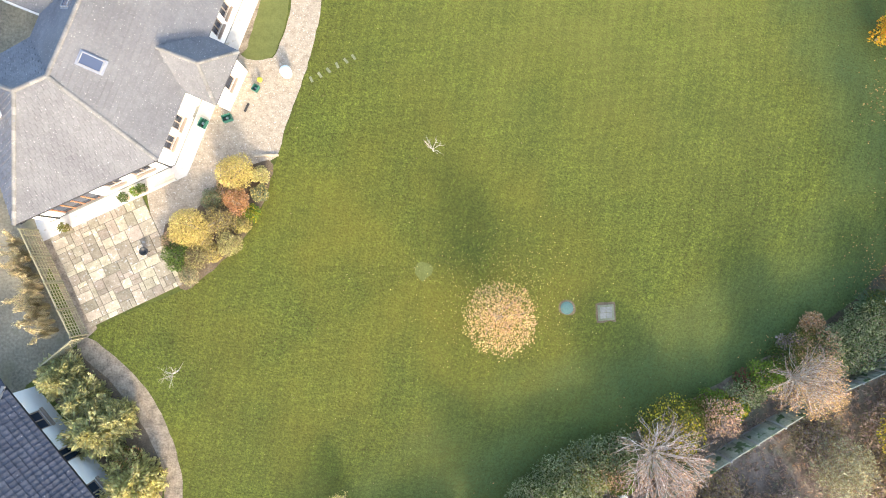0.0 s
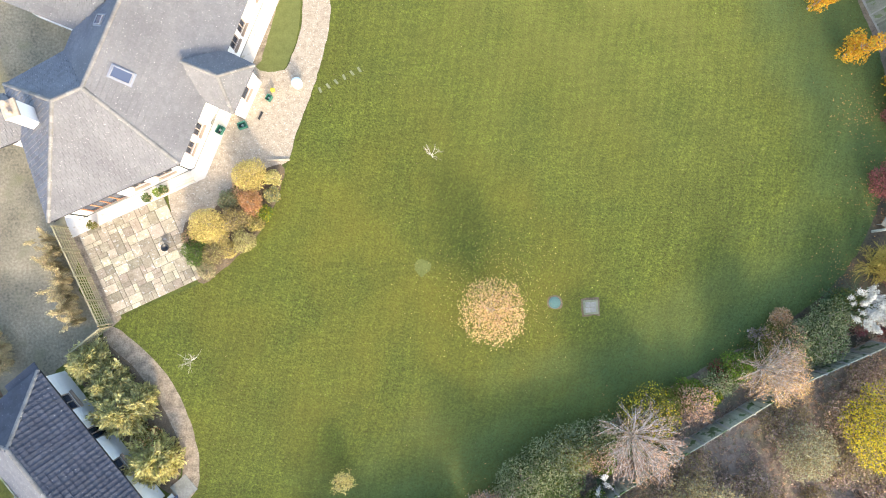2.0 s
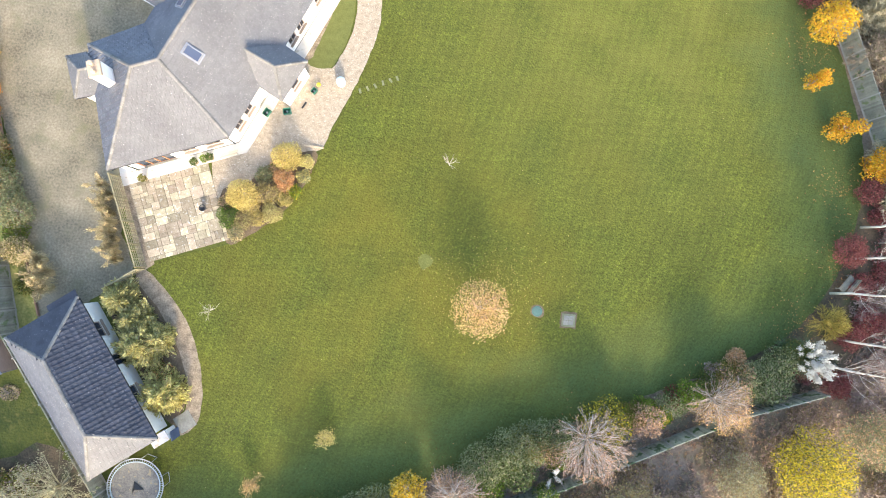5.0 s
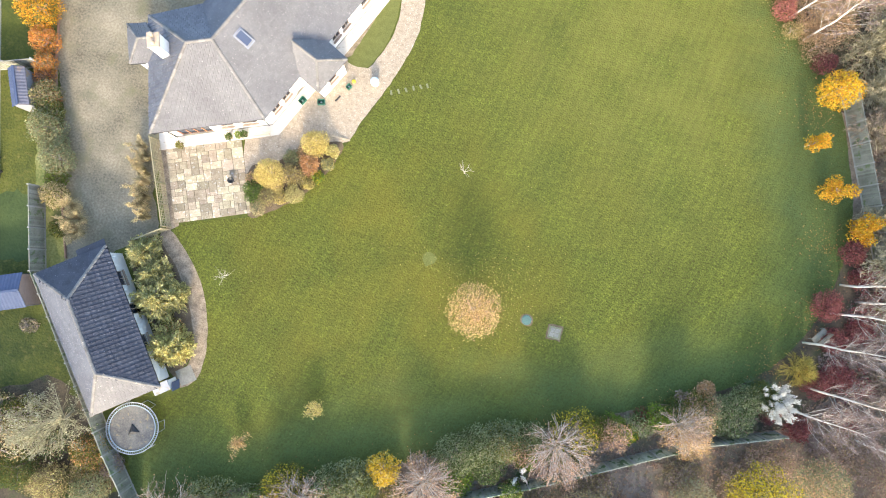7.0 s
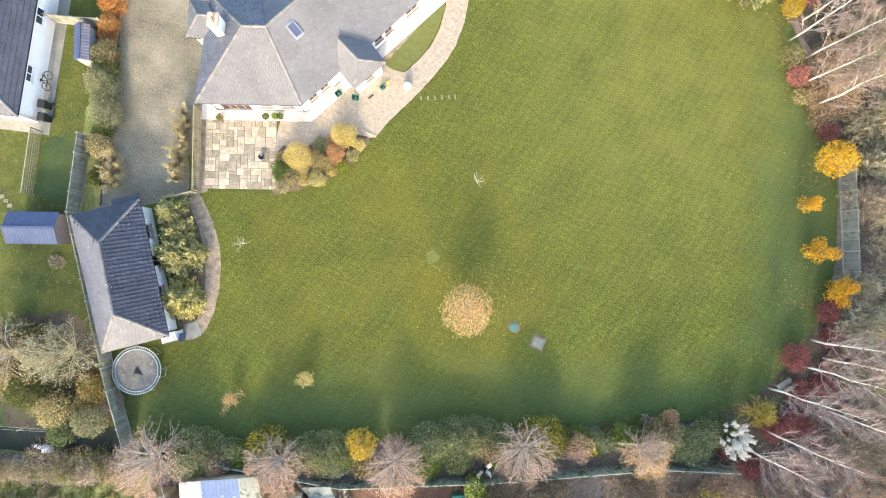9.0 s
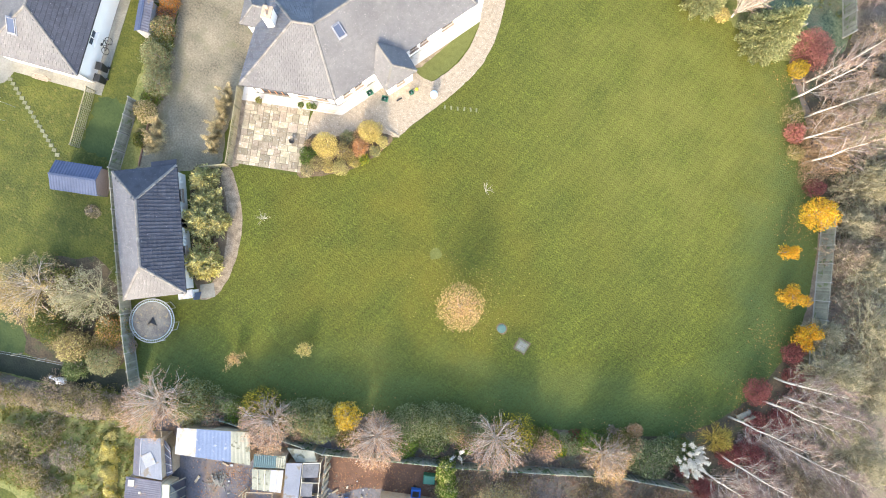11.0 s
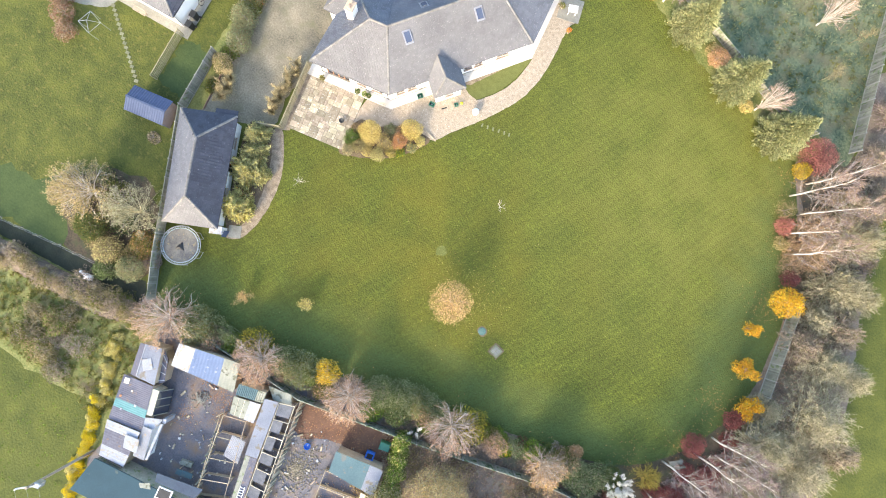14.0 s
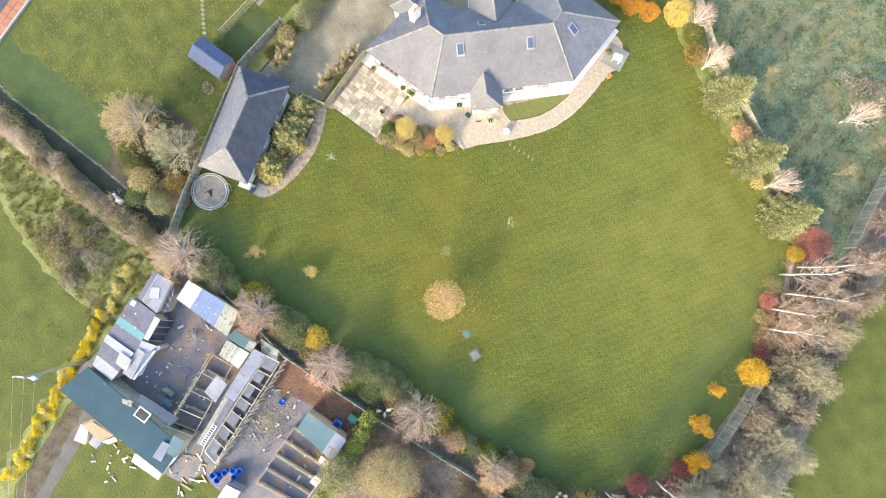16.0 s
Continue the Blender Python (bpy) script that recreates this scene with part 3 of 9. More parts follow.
LAWN_EDGE = [(-20.7, -4.2), (-18.3, -6.6), (-16.3, -9.6), (-15.1, -12.5), (-15.0, -15.0), (-16.5, -17.0), (-19.0, -19.6), (-17.5, -24.0), (-15.6, -25.6), (-9.2, -22.6), (-0.4, -18.6), (7.4, -14.4),
             (14.0, -10.4), (20.0, -7.2), (25.2, -4.4), (29.6, -1.2), (32.6, 3.5), (33.8, 8.5), (33.8, 13.6), (32.1, 18.6), (30.1, 22.9), (26.0, 28.2), (22.8, 31.8), (17.4, 35.6), (11.0, 36.0), (4.0, 35.6),
             (-4.7, 36.2), (-10.5, 36.6), (-14.3, 35.4), (-15.2, 32.0), (-11.6, 30.4), (-10.0, 29.8), (-9.0, 26.0), (-7.2, 21.4), (-6.7, 17.2), (-7.5, 13.1), (-8.8, 8.9), (-9.5, 6.6), (-11.0, 2.2), (-14.0, -0.6), (-15.4, -1.6)]
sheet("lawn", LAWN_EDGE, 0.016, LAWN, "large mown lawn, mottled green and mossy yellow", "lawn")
sheet("garden_lawn", [(-31.8, -4), (-30.0, -10.6), (-24.5, -17.0), (-17.0, -25.8), (-20.5, -28.4), (-29.0, -31.8), (-38.5, -35.2), (-58.0, -42.0), (-62.0, -14.0), (-46.0, -11.2), (-37.0, -6.2), (-35.2, -4.2), (-38.5, 5.0), (-36.8, 6.2)], 0.011, GARDEN_GRASS,
      "neighbouring garden lawn of bright green grass", "lawn")
sheet("driveway", [(-21.8, -4.6), (-23.4, -1.0), (-22.0, 4.0), (-18.0, 12.0), (-19.0, 24.0), (-28.0, 32.0), (-40.0, 26.0), (-37.5, 13.0), (-34.2, 6.5), (-31.6, 1.0), (-30.6, -3.0), (-29.2, -8.6), (-26.8, -9.6), (-23.5, -6.4)],
      0.013, DRIVE, "worn grey gravel driveway with mossy tracks", "driveway", ragged=0.12)
sheet("drive_border", [(-29.4, -10.6), (-32.3, -3.8), (-35.0, 4.6), (-38.4, 12.6), (-36.2, 13.0), (-33.9, 5.8), (-31.7, -0.1), (-30.1, -4.1), (-28.0, -9.2)], 0.015, ROUGH_BANK, "dry planted strip between fence and drive", "flower bed", ragged=0.15)
sheet("gravel_path", [(-17.4, 3.8), (-15.4, -0.6), (-13.4, 2.8), (-11.2, 6.0), (-9.5, 6.9), (-8.9, 8.9), (-7.5, 13.1), (-6.7, 17.2), (-7.2, 21.2), (-9.0, 26.0), (-9.3, 27.6), (-11.6, 29.4), (-13.2, 28.4), (-12.0, 25.0), (-10.2, 21.9), (-9.2, 20.9), (-8.6, 17.2), (-9.8, 13.4), (-11.6, 13.8), (-14.5, 11.6), (-17.0, 6.8)],
      0.021, PATH, "pale golden gravel path curving round the house", "gravel path", ragged=0.05)
sheet("grass_island", [(-9.9, 13.4), (-8.75, 17.2), (-9.3, 21.0), (-10.2, 21.2), (-11.0, 18.0), (-12.1, 14.0)], 0.026, PALE_GRASS, "strip of grass between the house wall and path", "grass")
sheet("bare_strip", [(-12.1, 14.0), (-11.0, 18.0), (-10.2, 21.2), (-9.7, 21.1), (-10.4, 17.8), (-11.5, 13.9)], 0.03, BED_PATH, "bare trodden strip under the house wall", "soil", ragged=0.08)
sheet("brown_path", [(-20.9, -4.4), (-18.8, -6.0), (-17.0, -8.0), (-15.6, -10.8), (-14.9, -13.6), (-15.2, -15.6), (-16.6, -16.4), (-16.9, -15.7), (-16.1, -14.6), (-16.2, -12.6), (-17.3, -10.1), (-19.3, -7.3), (-21.5, -5.2)],
      0.022, BED_PATH, "curved path of brown gravel beside the garage bed", "gravel path", ragged=0.04)
sheet("shrub_bed", [(-22.6, -5.6), (-21.4, -5.2), (-19.3, -7.3), (-17.3, -10.1), (-16.2, -12.6), (-16.3, -14.6), (-17.4, -15.2), (-23.4, -7.2)], 0.018, SOIL, "soil bed planted with conifers along the garage", "flower bed")
sheet("trellis_strip", [(-24.4, 2.3), (-22.4, 2.6), (-20.3, -3.9), (-21.1, -4.6), (-22.4, -1.9)], 0.024, BED_PATH, "strip of brown gravel under the lattice fence", "gravel", rounded=False, ragged=0.05)
sheet("grass_ring", [(0.0 + 0.52 * math.cos(a * 0.785), -0.35 + 0.5 * math.sin(a * 0.785)) for a in range(8)], 0.02, PALE_GRASS, "round patch of pale regrown grass in the lawn", "grass", ragged=0.16, step=0.12)
sheet("worn_ring", [(9.2 + 0.56 * math.cos(a * 0.785), -2.72 + 0.56 * math.sin(a * 0.785)) for a in range(8)], 0.0185, SOIL, "ring of bare soil round the drain cover", "soil", ragged=0.08, step=0.1)
sheet("worn_square", [(11.75 + 0.9 * math.cos(a * 1.5708 + 0.85), -3.02 + 0.9 * math.sin(a * 1.5708 + 0.85)) for a in range(4)], 0.0187, SOIL, "worn soil round the inspection cover", "soil", rounded=False, ragged=0.07, step=0.12)
sheet("front_bed", [(-15.3, -1.4), (-13.6, -0.5), (-11.0, 2.4), (-9.6, 6.4), (-11.0, 6.4), (-12.6, 5.4), (-14.4, 3.6), (-16.4, 2.2)], 0.028, SOIL, "rounded soil bed with autumn shrubs", "flower bed")
sheet("hedge_bed", [(-17.0, -26.0), (-9.2, -22.4), (-0.4, -18.4), (7.4, -14.0), (14.0, -10.2), (20.0, -6.9), (25.2, -3.9), (30.0, -0.6), (32.0, 3.5), (32.4, 9.0), (31.0, 14.4), (29.8, 18.8), (28.0, 23.0), (24.9, 28.6), (22.0, 32.2), (18.0, 36.0),
       (20.0, 39.6), (22.4, 41.4), (17.6, 49.6), (22.5, 51.0), (29.0, 40.0), (31.0, 36.5), (34.0, 31.5), (38.5, 26.0), (43.0, 20.0), (46.0, 13.5), (52.0, 4.0), (54.0, -12.0), (48.0, -26.0), (36.0, -26.0), (18.0, -27.0), (13.0, -17.4), (2.0, -21.6), (-6.0, -24.4), (-14.6, -28.6)],
      0.008, SCRUB_SOIL, "leaf litter and brown undergrowth of the woodland edge", "undergrowth", ragged=0.4, step=0.8)
sheet("north_bed", [(18.0, 35.3), (11.0, 35.4), (4.0, 34.9), (-4.7, 35.6), (-10.5, 36.0), (-12.0, 38.5), (-9.0, 40.5), (0, 40.0), (8, 38.6), (19.0, 39.5)], 0.019, ROUGH_BANK, "rough border under the conifers", "flower bed", ragged=0.2)
sheet("paddock", [(-12.0, 38.2), (-3.4, 39.4), (6.0, 38.4), (19.5, 38.6), (22.2, 41.5), (14.0, 55.0), (4.0, 72.0), (-30.0, 80.0), (-26.0, 50.0)], 0.014, PADDOCK, "frosty rough pasture behind the garden fence", "pasture", ragged=0.3, step=0.8)
sheet("rough_bank", [(-40.0, -36.5), (-29.1, -32.4), (-16.4, -27.2), (-12.0, -29.4), (-9.0, -36.0), (-4.0, -46.0), (2.0, -56.0), (0.5, -57.0), (-6.0, -47.5), (-11.0, -38.6), (-16.0, -38.8), (-22.0, -40.4), (-32.0, -40.4)], 0.012, ROUGH_BANK,
      "bank of rank straw-coloured grass and brambles", "rough grass", ragged=0.5, step=0.8)
# flat sheet; the bank's shadow over the ditch is painted as dark colour
sheet("ditch", [(-44.0, -36.6), (-37.0, -34.0), (-30.5, -31.2), (-26.6, -29.5), (-23.3, -28.4), (-21.1, -27.6), (-19.4, -26.5), (-18.0, -25.4), (-16.6, -27.1), (-18.2, -27.7), (-19.7, -28.9), (-21.0, -29.5), (-22.8, -30.1), (-25.8, -31.2), (-31.4, -33.2), (-37.0, -35.6), (-44.0, -38.4)], 0.02, DITCH_SHADE,
      "ditch along the garden edge, its shade painted dark", "ditch", ragged=0.06)
# dark sheet painting the shade of trees and hedge on the grass
sheet("damp_grass", [(-46.0, -37.0), (-37.0, -33.6), (-30.5, -30.8), (-26.6, -29.1), (-24.5, -28.4), (-26.5, -26.2), (-29.5, -24.0), (-33.0, -26.5), (-40.0, -30.0), (-48.0, -33.5)], 0.0135, SHADE_GRASS, "grass between lawn and ditch, painted dark as tree shade", "grass", ragged=0.7, step=0.9)
# shade between lattice and fence, laid as a strip of darker grass colour
sheet("lush_grass", [(-33.3, -10.7), (-29.3, -10.2), (-30.3, -7.4), (-31.4, -4.4), (-34.9, -5.8)], 0.0125, SHADE_GRASS, "strip of grass painted dark as shade between lattice and fence", "grass", rounded=False, ragged=0.25)
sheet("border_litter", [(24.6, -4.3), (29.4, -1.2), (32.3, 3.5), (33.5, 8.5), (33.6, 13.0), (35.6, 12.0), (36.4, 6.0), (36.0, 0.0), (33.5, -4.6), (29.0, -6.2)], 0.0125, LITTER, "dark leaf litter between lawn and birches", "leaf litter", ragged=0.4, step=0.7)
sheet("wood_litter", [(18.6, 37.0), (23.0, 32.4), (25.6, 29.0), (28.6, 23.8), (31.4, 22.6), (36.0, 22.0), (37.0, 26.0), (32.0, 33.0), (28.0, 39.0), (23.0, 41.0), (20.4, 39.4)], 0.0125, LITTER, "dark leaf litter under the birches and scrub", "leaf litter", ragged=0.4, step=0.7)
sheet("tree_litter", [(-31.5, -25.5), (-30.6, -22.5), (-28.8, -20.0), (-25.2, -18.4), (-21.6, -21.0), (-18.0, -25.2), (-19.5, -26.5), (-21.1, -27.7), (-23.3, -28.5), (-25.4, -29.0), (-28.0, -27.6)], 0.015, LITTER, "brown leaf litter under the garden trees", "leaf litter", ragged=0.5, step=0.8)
sheet("yard_floor", [(-12.6, -28.0), (-9.8, -25.4), (-3.0, -22.0), (2.2, -21.0), (8.0, -34.0), (7.0, -38.6), (-6.4, -42.0), (-8.6, -38.6)], 0.017, YARD_FLOOR, "dark muddy yard floor between sheds", "yard", ragged=0.15)
sheet("allotment_ground", [(2.0, -21.3), (11.6, -16.2), (14.8, -21.8), (18.4, -28.0), (13.0, -33.6), (8.0, -35.4), (7.4, -34.0)], 0.02, YARD_FLOOR, "trodden grey-brown ground of the allotment", "soil", ragged=0.15)
sheet("red_soil", [(2.3, -21.1), (11.5, -16.4), (13.4, -19.6), (7.2, -22.0), (4.6, -24.2)], 0.024, RED_SOIL, "bare reddish soil under the trees", "soil", ragged=0.2)
sheet("farm_lane", [(-3.9, -43.2), (-2.6, -42.6), (-1.2, -44.4), (0.0, -46.1), (2.9, -50.6), (12.0, -65.0), (10.4, -66.4), (2.2, -51.9), (0.1, -48.8), (-1.9, -46.0)], 0.021, TARMAC, "narrow tarmac lane beside the yard", "lane", ragged=0.1)
sheet("lane_verge", [(-5.0, -43.6), (-3.9, -43.0), (-1.9, -46.0), (0.1, -48.8), (2.2, -51.9), (6.0, -57.5), (4.6, -58.4), (0.6, -53.0), (-1.4, -50.0), (-3.2, -47.2)], 0.023, LITTER, "dark brown hedge bottom beside the lane", "verge", ragged=0.2)
sheet("concrete_drive", [(-42.6, -8.4), (-43.6, -10.6), (-49.0, -14.0), (-62.0, -20.0), (-60.0, 4.0), (-44.0, -3.0)], 0.018, CONCRETE, "pale concrete drive of the neighbouring house", "driveway")

# raised earth bank on the far side of the ditch
shp = Shape()
across = ((0.0, 0.0), (0.12, 0.55), (0.4, 0.8), (1.0, 0.78), (1.7, 0.45), (2.5, 0.0))
rows = [Vector(p) for p in ((-46.0, -39.6), (-41.6, -37.8), (-37.4, -36.0), (-34.0, -34.5), (-30.2, -33.0), (-28.0, -32.2), (-25.9, -31.4), (-22.9, -30.3), (-21.0, -29.7), (-19.7, -29.1), (-17.8, -28.0))]
fine_rows = [rows[i].lerp(rows[i + 1], j / 6) for i in range(len(rows) - 1) for j in range(6)] + [rows[-1]]
for i, p in enumerate(fine_rows):
    d = (fine_rows[min(i + 1, len(fine_rows) - 1)] - fine_rows[max(i - 1, 0)]).normalized()
    s = Vector((d.y, -d.x))
    for o, z in across:
        w = noise.noise(Vector((p.x * 0.7, p.y * 0.7, o * 2.0))) * 0.16
        shp.v.append((p.x + s.x * (o + w * 0.6), p.y + s.y * (o + w * 0.6), max(-0.02, z + (w if z else -0.02))))
m = len(across)
shp.f += [(i * m + j, (i + 1) * m + j, (i + 1) * m + j + 1, i * m + j + 1) for i in range(len(fine_rows) - 1) for j in range(m - 1)]
tagged(part("earth_bank", shp, BANK_EARTH, None, "raised bank of rank grass and earth along the ditch", smooth=True, kind="structure"), category="bank")


# ---- roofs ----
SINGLE = []


def tiled_facet(name, poly, parent, mat, wide=0.33, gauge=0.3, kind="stuff", label="", single=0, roll=0.0):
    """Courses of overlapping tiles over a flat roof facet; poly starts with its eave edge."""
    p = [Vector(q) for q in poly]
    ux = (p[1] - p[0]).normalized()
    n = ux.cross(p[2] - p[0]).normalized()
    if n.z < 0:
        n = -n
    uy = n.cross(ux)
    if (p[2] - p[0]).dot(uy) < 0:
        uy = -uy
    flat = [((q - p[0]).dot(ux), (q - p[0]).dot(uy)) for q in p]
    shp = Shape()
    shp.slab([q + n * 0.02 for q in p], 0.1)
    ymax = max(q[1] for q in flat)
    x0, x1 = min(q[0] for q in flat), max(q[0] for q in flat)
    rnd = random.Random(name + str(round(p[0].x, 1)))
    row, y = 0, 0.0
    while y < ymax:
        x = x0 - wide * (0.5 if row % 2 and not roll else 1.0)
        while x < x1 + wide:
            cx, cy = x + wide / 2, y + gauge / 2
            if inside(cx, cy, flat):
                lift, tip = rnd.uniform(0.0, 0.006), rnd.uniform(0.032, 0.05)
                a = p[0] + ux * (x + 0.006) + uy * (y - 0.02)
                dx, dy = ux * (wide - 0.012), uy * (gauge + 0.02)
                lo, hi = n * (0.03 + tip + lift), n * (0.034 + lift)
                if single > 0:
                    single -= 1
                    SINGLE.append((parent, mat, a, ux, uy, n, wide, gauge, lift))
                    x += wide
                    continue
                v = [a + lo, a + dx + lo + n * roll, a + dx + dy + hi + n * roll, a + dy + hi, a + n * 0.02, a + dx + n * 0.02, a + dx + dy + n * 0.02, a + dy + n * 0.02]
                shp.add(v, [(0, 1, 2, 3), (4, 5, 1, 0), (5, 6, 2, 1), (7, 4, 0, 3)])
            x += wide
        y += gauge
        row += 1
    return part(name, shp, mat, parent, label, kind=kind)


CAPS = {}


def cap_mesh(r, step, mat):
    """One half-round cap tile along +x, shared by all of its size."""
    key = (r, step, mat.name)
    if key not in CAPS:
        shp = Shape()
        ring = [[(x, k * math.cos(t), k * 0.75 * math.sin(t) + 0.02) for t in (math.pi * j / 5 for j in range(6))] for x, k in ((0.0, r * 1.1), (step * 1.06, r))]
        shp.add(ring[0] + ring[1], [(j, j + 6, j + 7, j + 1) for j in range(5)] + [(0, 1, 2, 3, 4, 5), (11, 10, 9, 8, 7, 6)])
        me = bpy.data.meshes.new("ridge_tile")
        me.from_pydata(shp.v, [], shp.f)
        me.materials.append(mat)
        CAPS[key] = me
    return CAPS[key]


LATER = []


def ridge_line(a, b, parent, mat, r=0.12, step=0.42):
    """Overlapping half-round cap tiles along a hip or ridge; laid at the end of the script."""
    LATER.append((Vector(a), Vector(b), parent, mat, r, step))


def lay_single_tiles():
    """The lowest courses of the garden front, tile by tile."""
    shared = {}
    for parent, mat, a, ux, uy, n, wide, gauge, up in SINGLE:
        if mat.name not in shared:
            w, g = wide - 0.012, gauge + 0.02
            me = bpy.data.meshes.new("roof_tile")
            me.from_pydata([(0, 0, 0.07), (w, 0, 0.07), (w, g, 0.036), (0, g, 0.036), (0, 0, 0.02), (w, 0, 0.02), (w, g, 0.02), (0, g, 0.02)], [],
                           [(0, 1, 2, 3), (4, 5, 1, 0), (5, 6, 2, 1), (7, 4, 0, 3), (7, 6, 5, 4), (6, 7, 3, 2)])
            me.materials.append(mat)
            shared[mat.name] = me
        ob = new("roof_tile", shared[mat.name])
        ob.parent = parent
        ob.matrix_basis = Matrix.Translation(a - BASE[parent.name] + n * up) @ Matrix((ux, uy, n)).transposed().to_4x4()


def lay_ridges():
    for a, b, parent, mat, r, step in LATER:
        d = (b - a).normalized()
        s = Vector((0, 0, 1)).cross(d).normalized()
        u = d.cross(s)
        m = max(1, round((b - a).length / step))
        turn = Matrix((d, s, u)).transposed().to_4x4()
        for i in range(m):
            ob = new("ridge_tile", cap_mesh(r, step, mat))
            ob.parent = parent
            ob.matrix_basis = Matrix.Translation(a.lerp(b, i / m) - BASE[parent.name] + u * random.uniform(0, 0.012)) @ turn


def gutter_line(pts, parent):
    for a, b in zip(pts, pts[1:]):
        part("gutter", Shape().beam(a, b, 0.12, 0.1), GUTTER, parent)


def downpipe(top, foot, parent):
    shp = Shape()
    t, f = Vector(top), Vector(foot)
    shp.tube([t, Vector((f.x, f.y, t.z - 0.45)), f], [0.045] * 3, 8)
    part("downpipe", shp, GUTTER, parent)


def wall_run(name, a, b, h, parent, openings=(), thick=0.3, mat=None, z0=0.0, skin=0.0):
    """A wall from a to b (outer face), cut by openings (from, to, sill, head) along its length."""
    a, b = Vector((*a, 0)), Vector((*b, 0))
    d = (b - a).normalized()
    inn = Vector((-d.y, d.x, 0)) * thick
    length = (b - a).length
    cuts = sorted({0.0, length, *(o[0] for o in openings), *(o[1] for o in openings)})
    shp = Shape()
    for s, e in zip(cuts, cuts[1:]):
        hole = [o for o in openings if o[0] <= s + 1e-6 and o[1] >= e - 1e-6]
        bands = [(z0, h)] if not hole else [(z0, hole[0][2]), (hole[0][3], h)]
        for lo, hi in bands:
            if hi - lo > 0.01:
                q = [a + d * s, a + d * e, a + d * e + inn, a + d * s + inn]
                shp.prism([(c.x, c.y) for c in q], lo, hi)
    return part(name, shp, mat or RENDER_WALL, parent)


def window_in(a, b, o, parent, name="window", frame_mat=None, panes=2, thick=0.3, is_door=False):
    """Frame, sill and panes in an opening of the wall a-b."""
    frame_mat = frame_mat or FRAME_WOOD
    a, b = Vector((*a, 0)), Vector((*b, 0))
    d = (b - a).normalized()
    inn = Vector((-d.y, d.x, 0))
    s, e, lo, hi = o
    p0, p1 = a + d * s + inn * 0.1, a + d * e + inn * 0.1
    fr = Shape()
    uprights = [a + d * (s + 0.035 + (e - s - 0.07) * k / panes) + inn * 0.1 for k in range(panes + 1)]
    for q in (uprights[0], uprights[-1]):
        fr.beam(q + Vector((0, 0, lo)), q + Vector((0, 0, hi)), 0.07, 0.07)
    for z in (lo + 0.035, hi - 0.035):
        fr.beam(p0 + Vector((0, 0, z)), p1 + Vector((0, 0, z)), 0.06, 0.07)
    w = part(name, fr, frame_mat, parent)
    for q in uprights[1:-1]:
        part("mullion", Shape().beam(q + Vector((0, 0, lo + 0.07)), q + Vector((0, 0, hi - 0.07)), 0.07, 0.06), frame_mat, w)
    for k in range(panes):
        x0, x1 = s + 0.07 + (e - s - 0.07) * k / panes, s + (e - s - 0.07) * (k + 1) / panes
        q0, q1 = a + d * x0 + inn * 0.12, a + d * x1 + inn * 0.12
        m = (lo + hi) / 2
        part("pane", Shape().beam(q0 + Vector((0, 0, m)), q1 + Vector((0, 0, m)), 0.02, hi - lo - 0.13), WHITE_PVC if is_door and frame_mat is WHITE_PVC else GLASS, w)
    if not is_door:
        q0, q1 = a + d * (s - 0.06) - inn * 0.06, a + d * (e + 0.06) - inn * 0.06
        part("sill", Shape().beam(q0 + Vector((0, 0, lo - 0.03)), q1 + Vector((0, 0, lo - 0.03)), 0.2, 0.06), frame_mat, w)
    return w


def rooflight(centre, along, normal, parent, wide=0.66, high=1.05):
    """A framed roof window lying in the slope. along: up the slope."""
    c, uy, n = Vector(centre), Vector(along).normalized(), Vector(normal).normalized()
    ux = uy.cross(n).normalized()
    c = c + n * 0.09
    fl = Shape().slab([c + ux * (i * (wide / 2 + 0.1)) + uy * (j * (high / 2 + 0.13)) for i, j in ((-1, -1), (1, -1), (1, 1), (-1, 1))], 0.05)
    w = part("rooflight", fl, LEAD, parent, "roof window with pale flashing")
    fr = Shape()
    for i in (-1, 1):
        fr.beam(c + ux * (i * wide / 2) - uy * (high / 2) + n * 0.05, c + ux * (i * wide / 2) + uy * (high / 2) + n * 0.05, 0.06, 0.08)
        fr.beam(c + uy * (i * high / 2) - ux * (wide / 2) + n * 0.05, c + uy * (i * high / 2) + ux * (wide / 2) + n * 0.05, 0.06, 0.08)
    part("frame", fr, SHEET_GREY, w)
    part("pane", Shape().slab([c + ux * (i * wide / 2) + uy * (j * high / 2) + n * 0.05 for i, j in ((-1, -1), (1, -1), (1, 1), (-1, 1))], 0.02), ROOF_GLASS, w)


def slope_of(poly):
    p = [Vector(q) for q in poly]
    ux = (p[1] - p[0]).normalized()
    n = ux.cross(p[2] - p[0]).normalized()
    if n.z < 0:
        n = -n
    uy = n.cross(ux)
    if uy.z < 0:
        uy = -uy
    return p[0], ux, uy, n


def on_slope(poly, x, y):
    """The point of a facet over the plan place (x, y)."""
    p0, ux, uy, n = slope_of(poly)
    return Vector((x, y, p0.z - (n.x * (x - p0.x) + n.y * (y - p0.y)) / n.z))


# ---- the bungalow ----
EV, RG = 2.5, 5.0
A, B, C, D = (-23.4, 2.35), (-15.5, 6.15), (-9.9, 21.0), (-13.3, 28.9)
E1, V1, V2, E2 = (-26.4, 11.0), (-22.8, 13.2), (-20.4, 19.8), (-23.0, 24.4)
RL, RR, R2, R3 = (-21.55, 9.2), (-19.9, 10.0), (-15.75, 20.9), (-16.4, 22.3)


def lift(p, z):
    return (p[0], p[1], z)


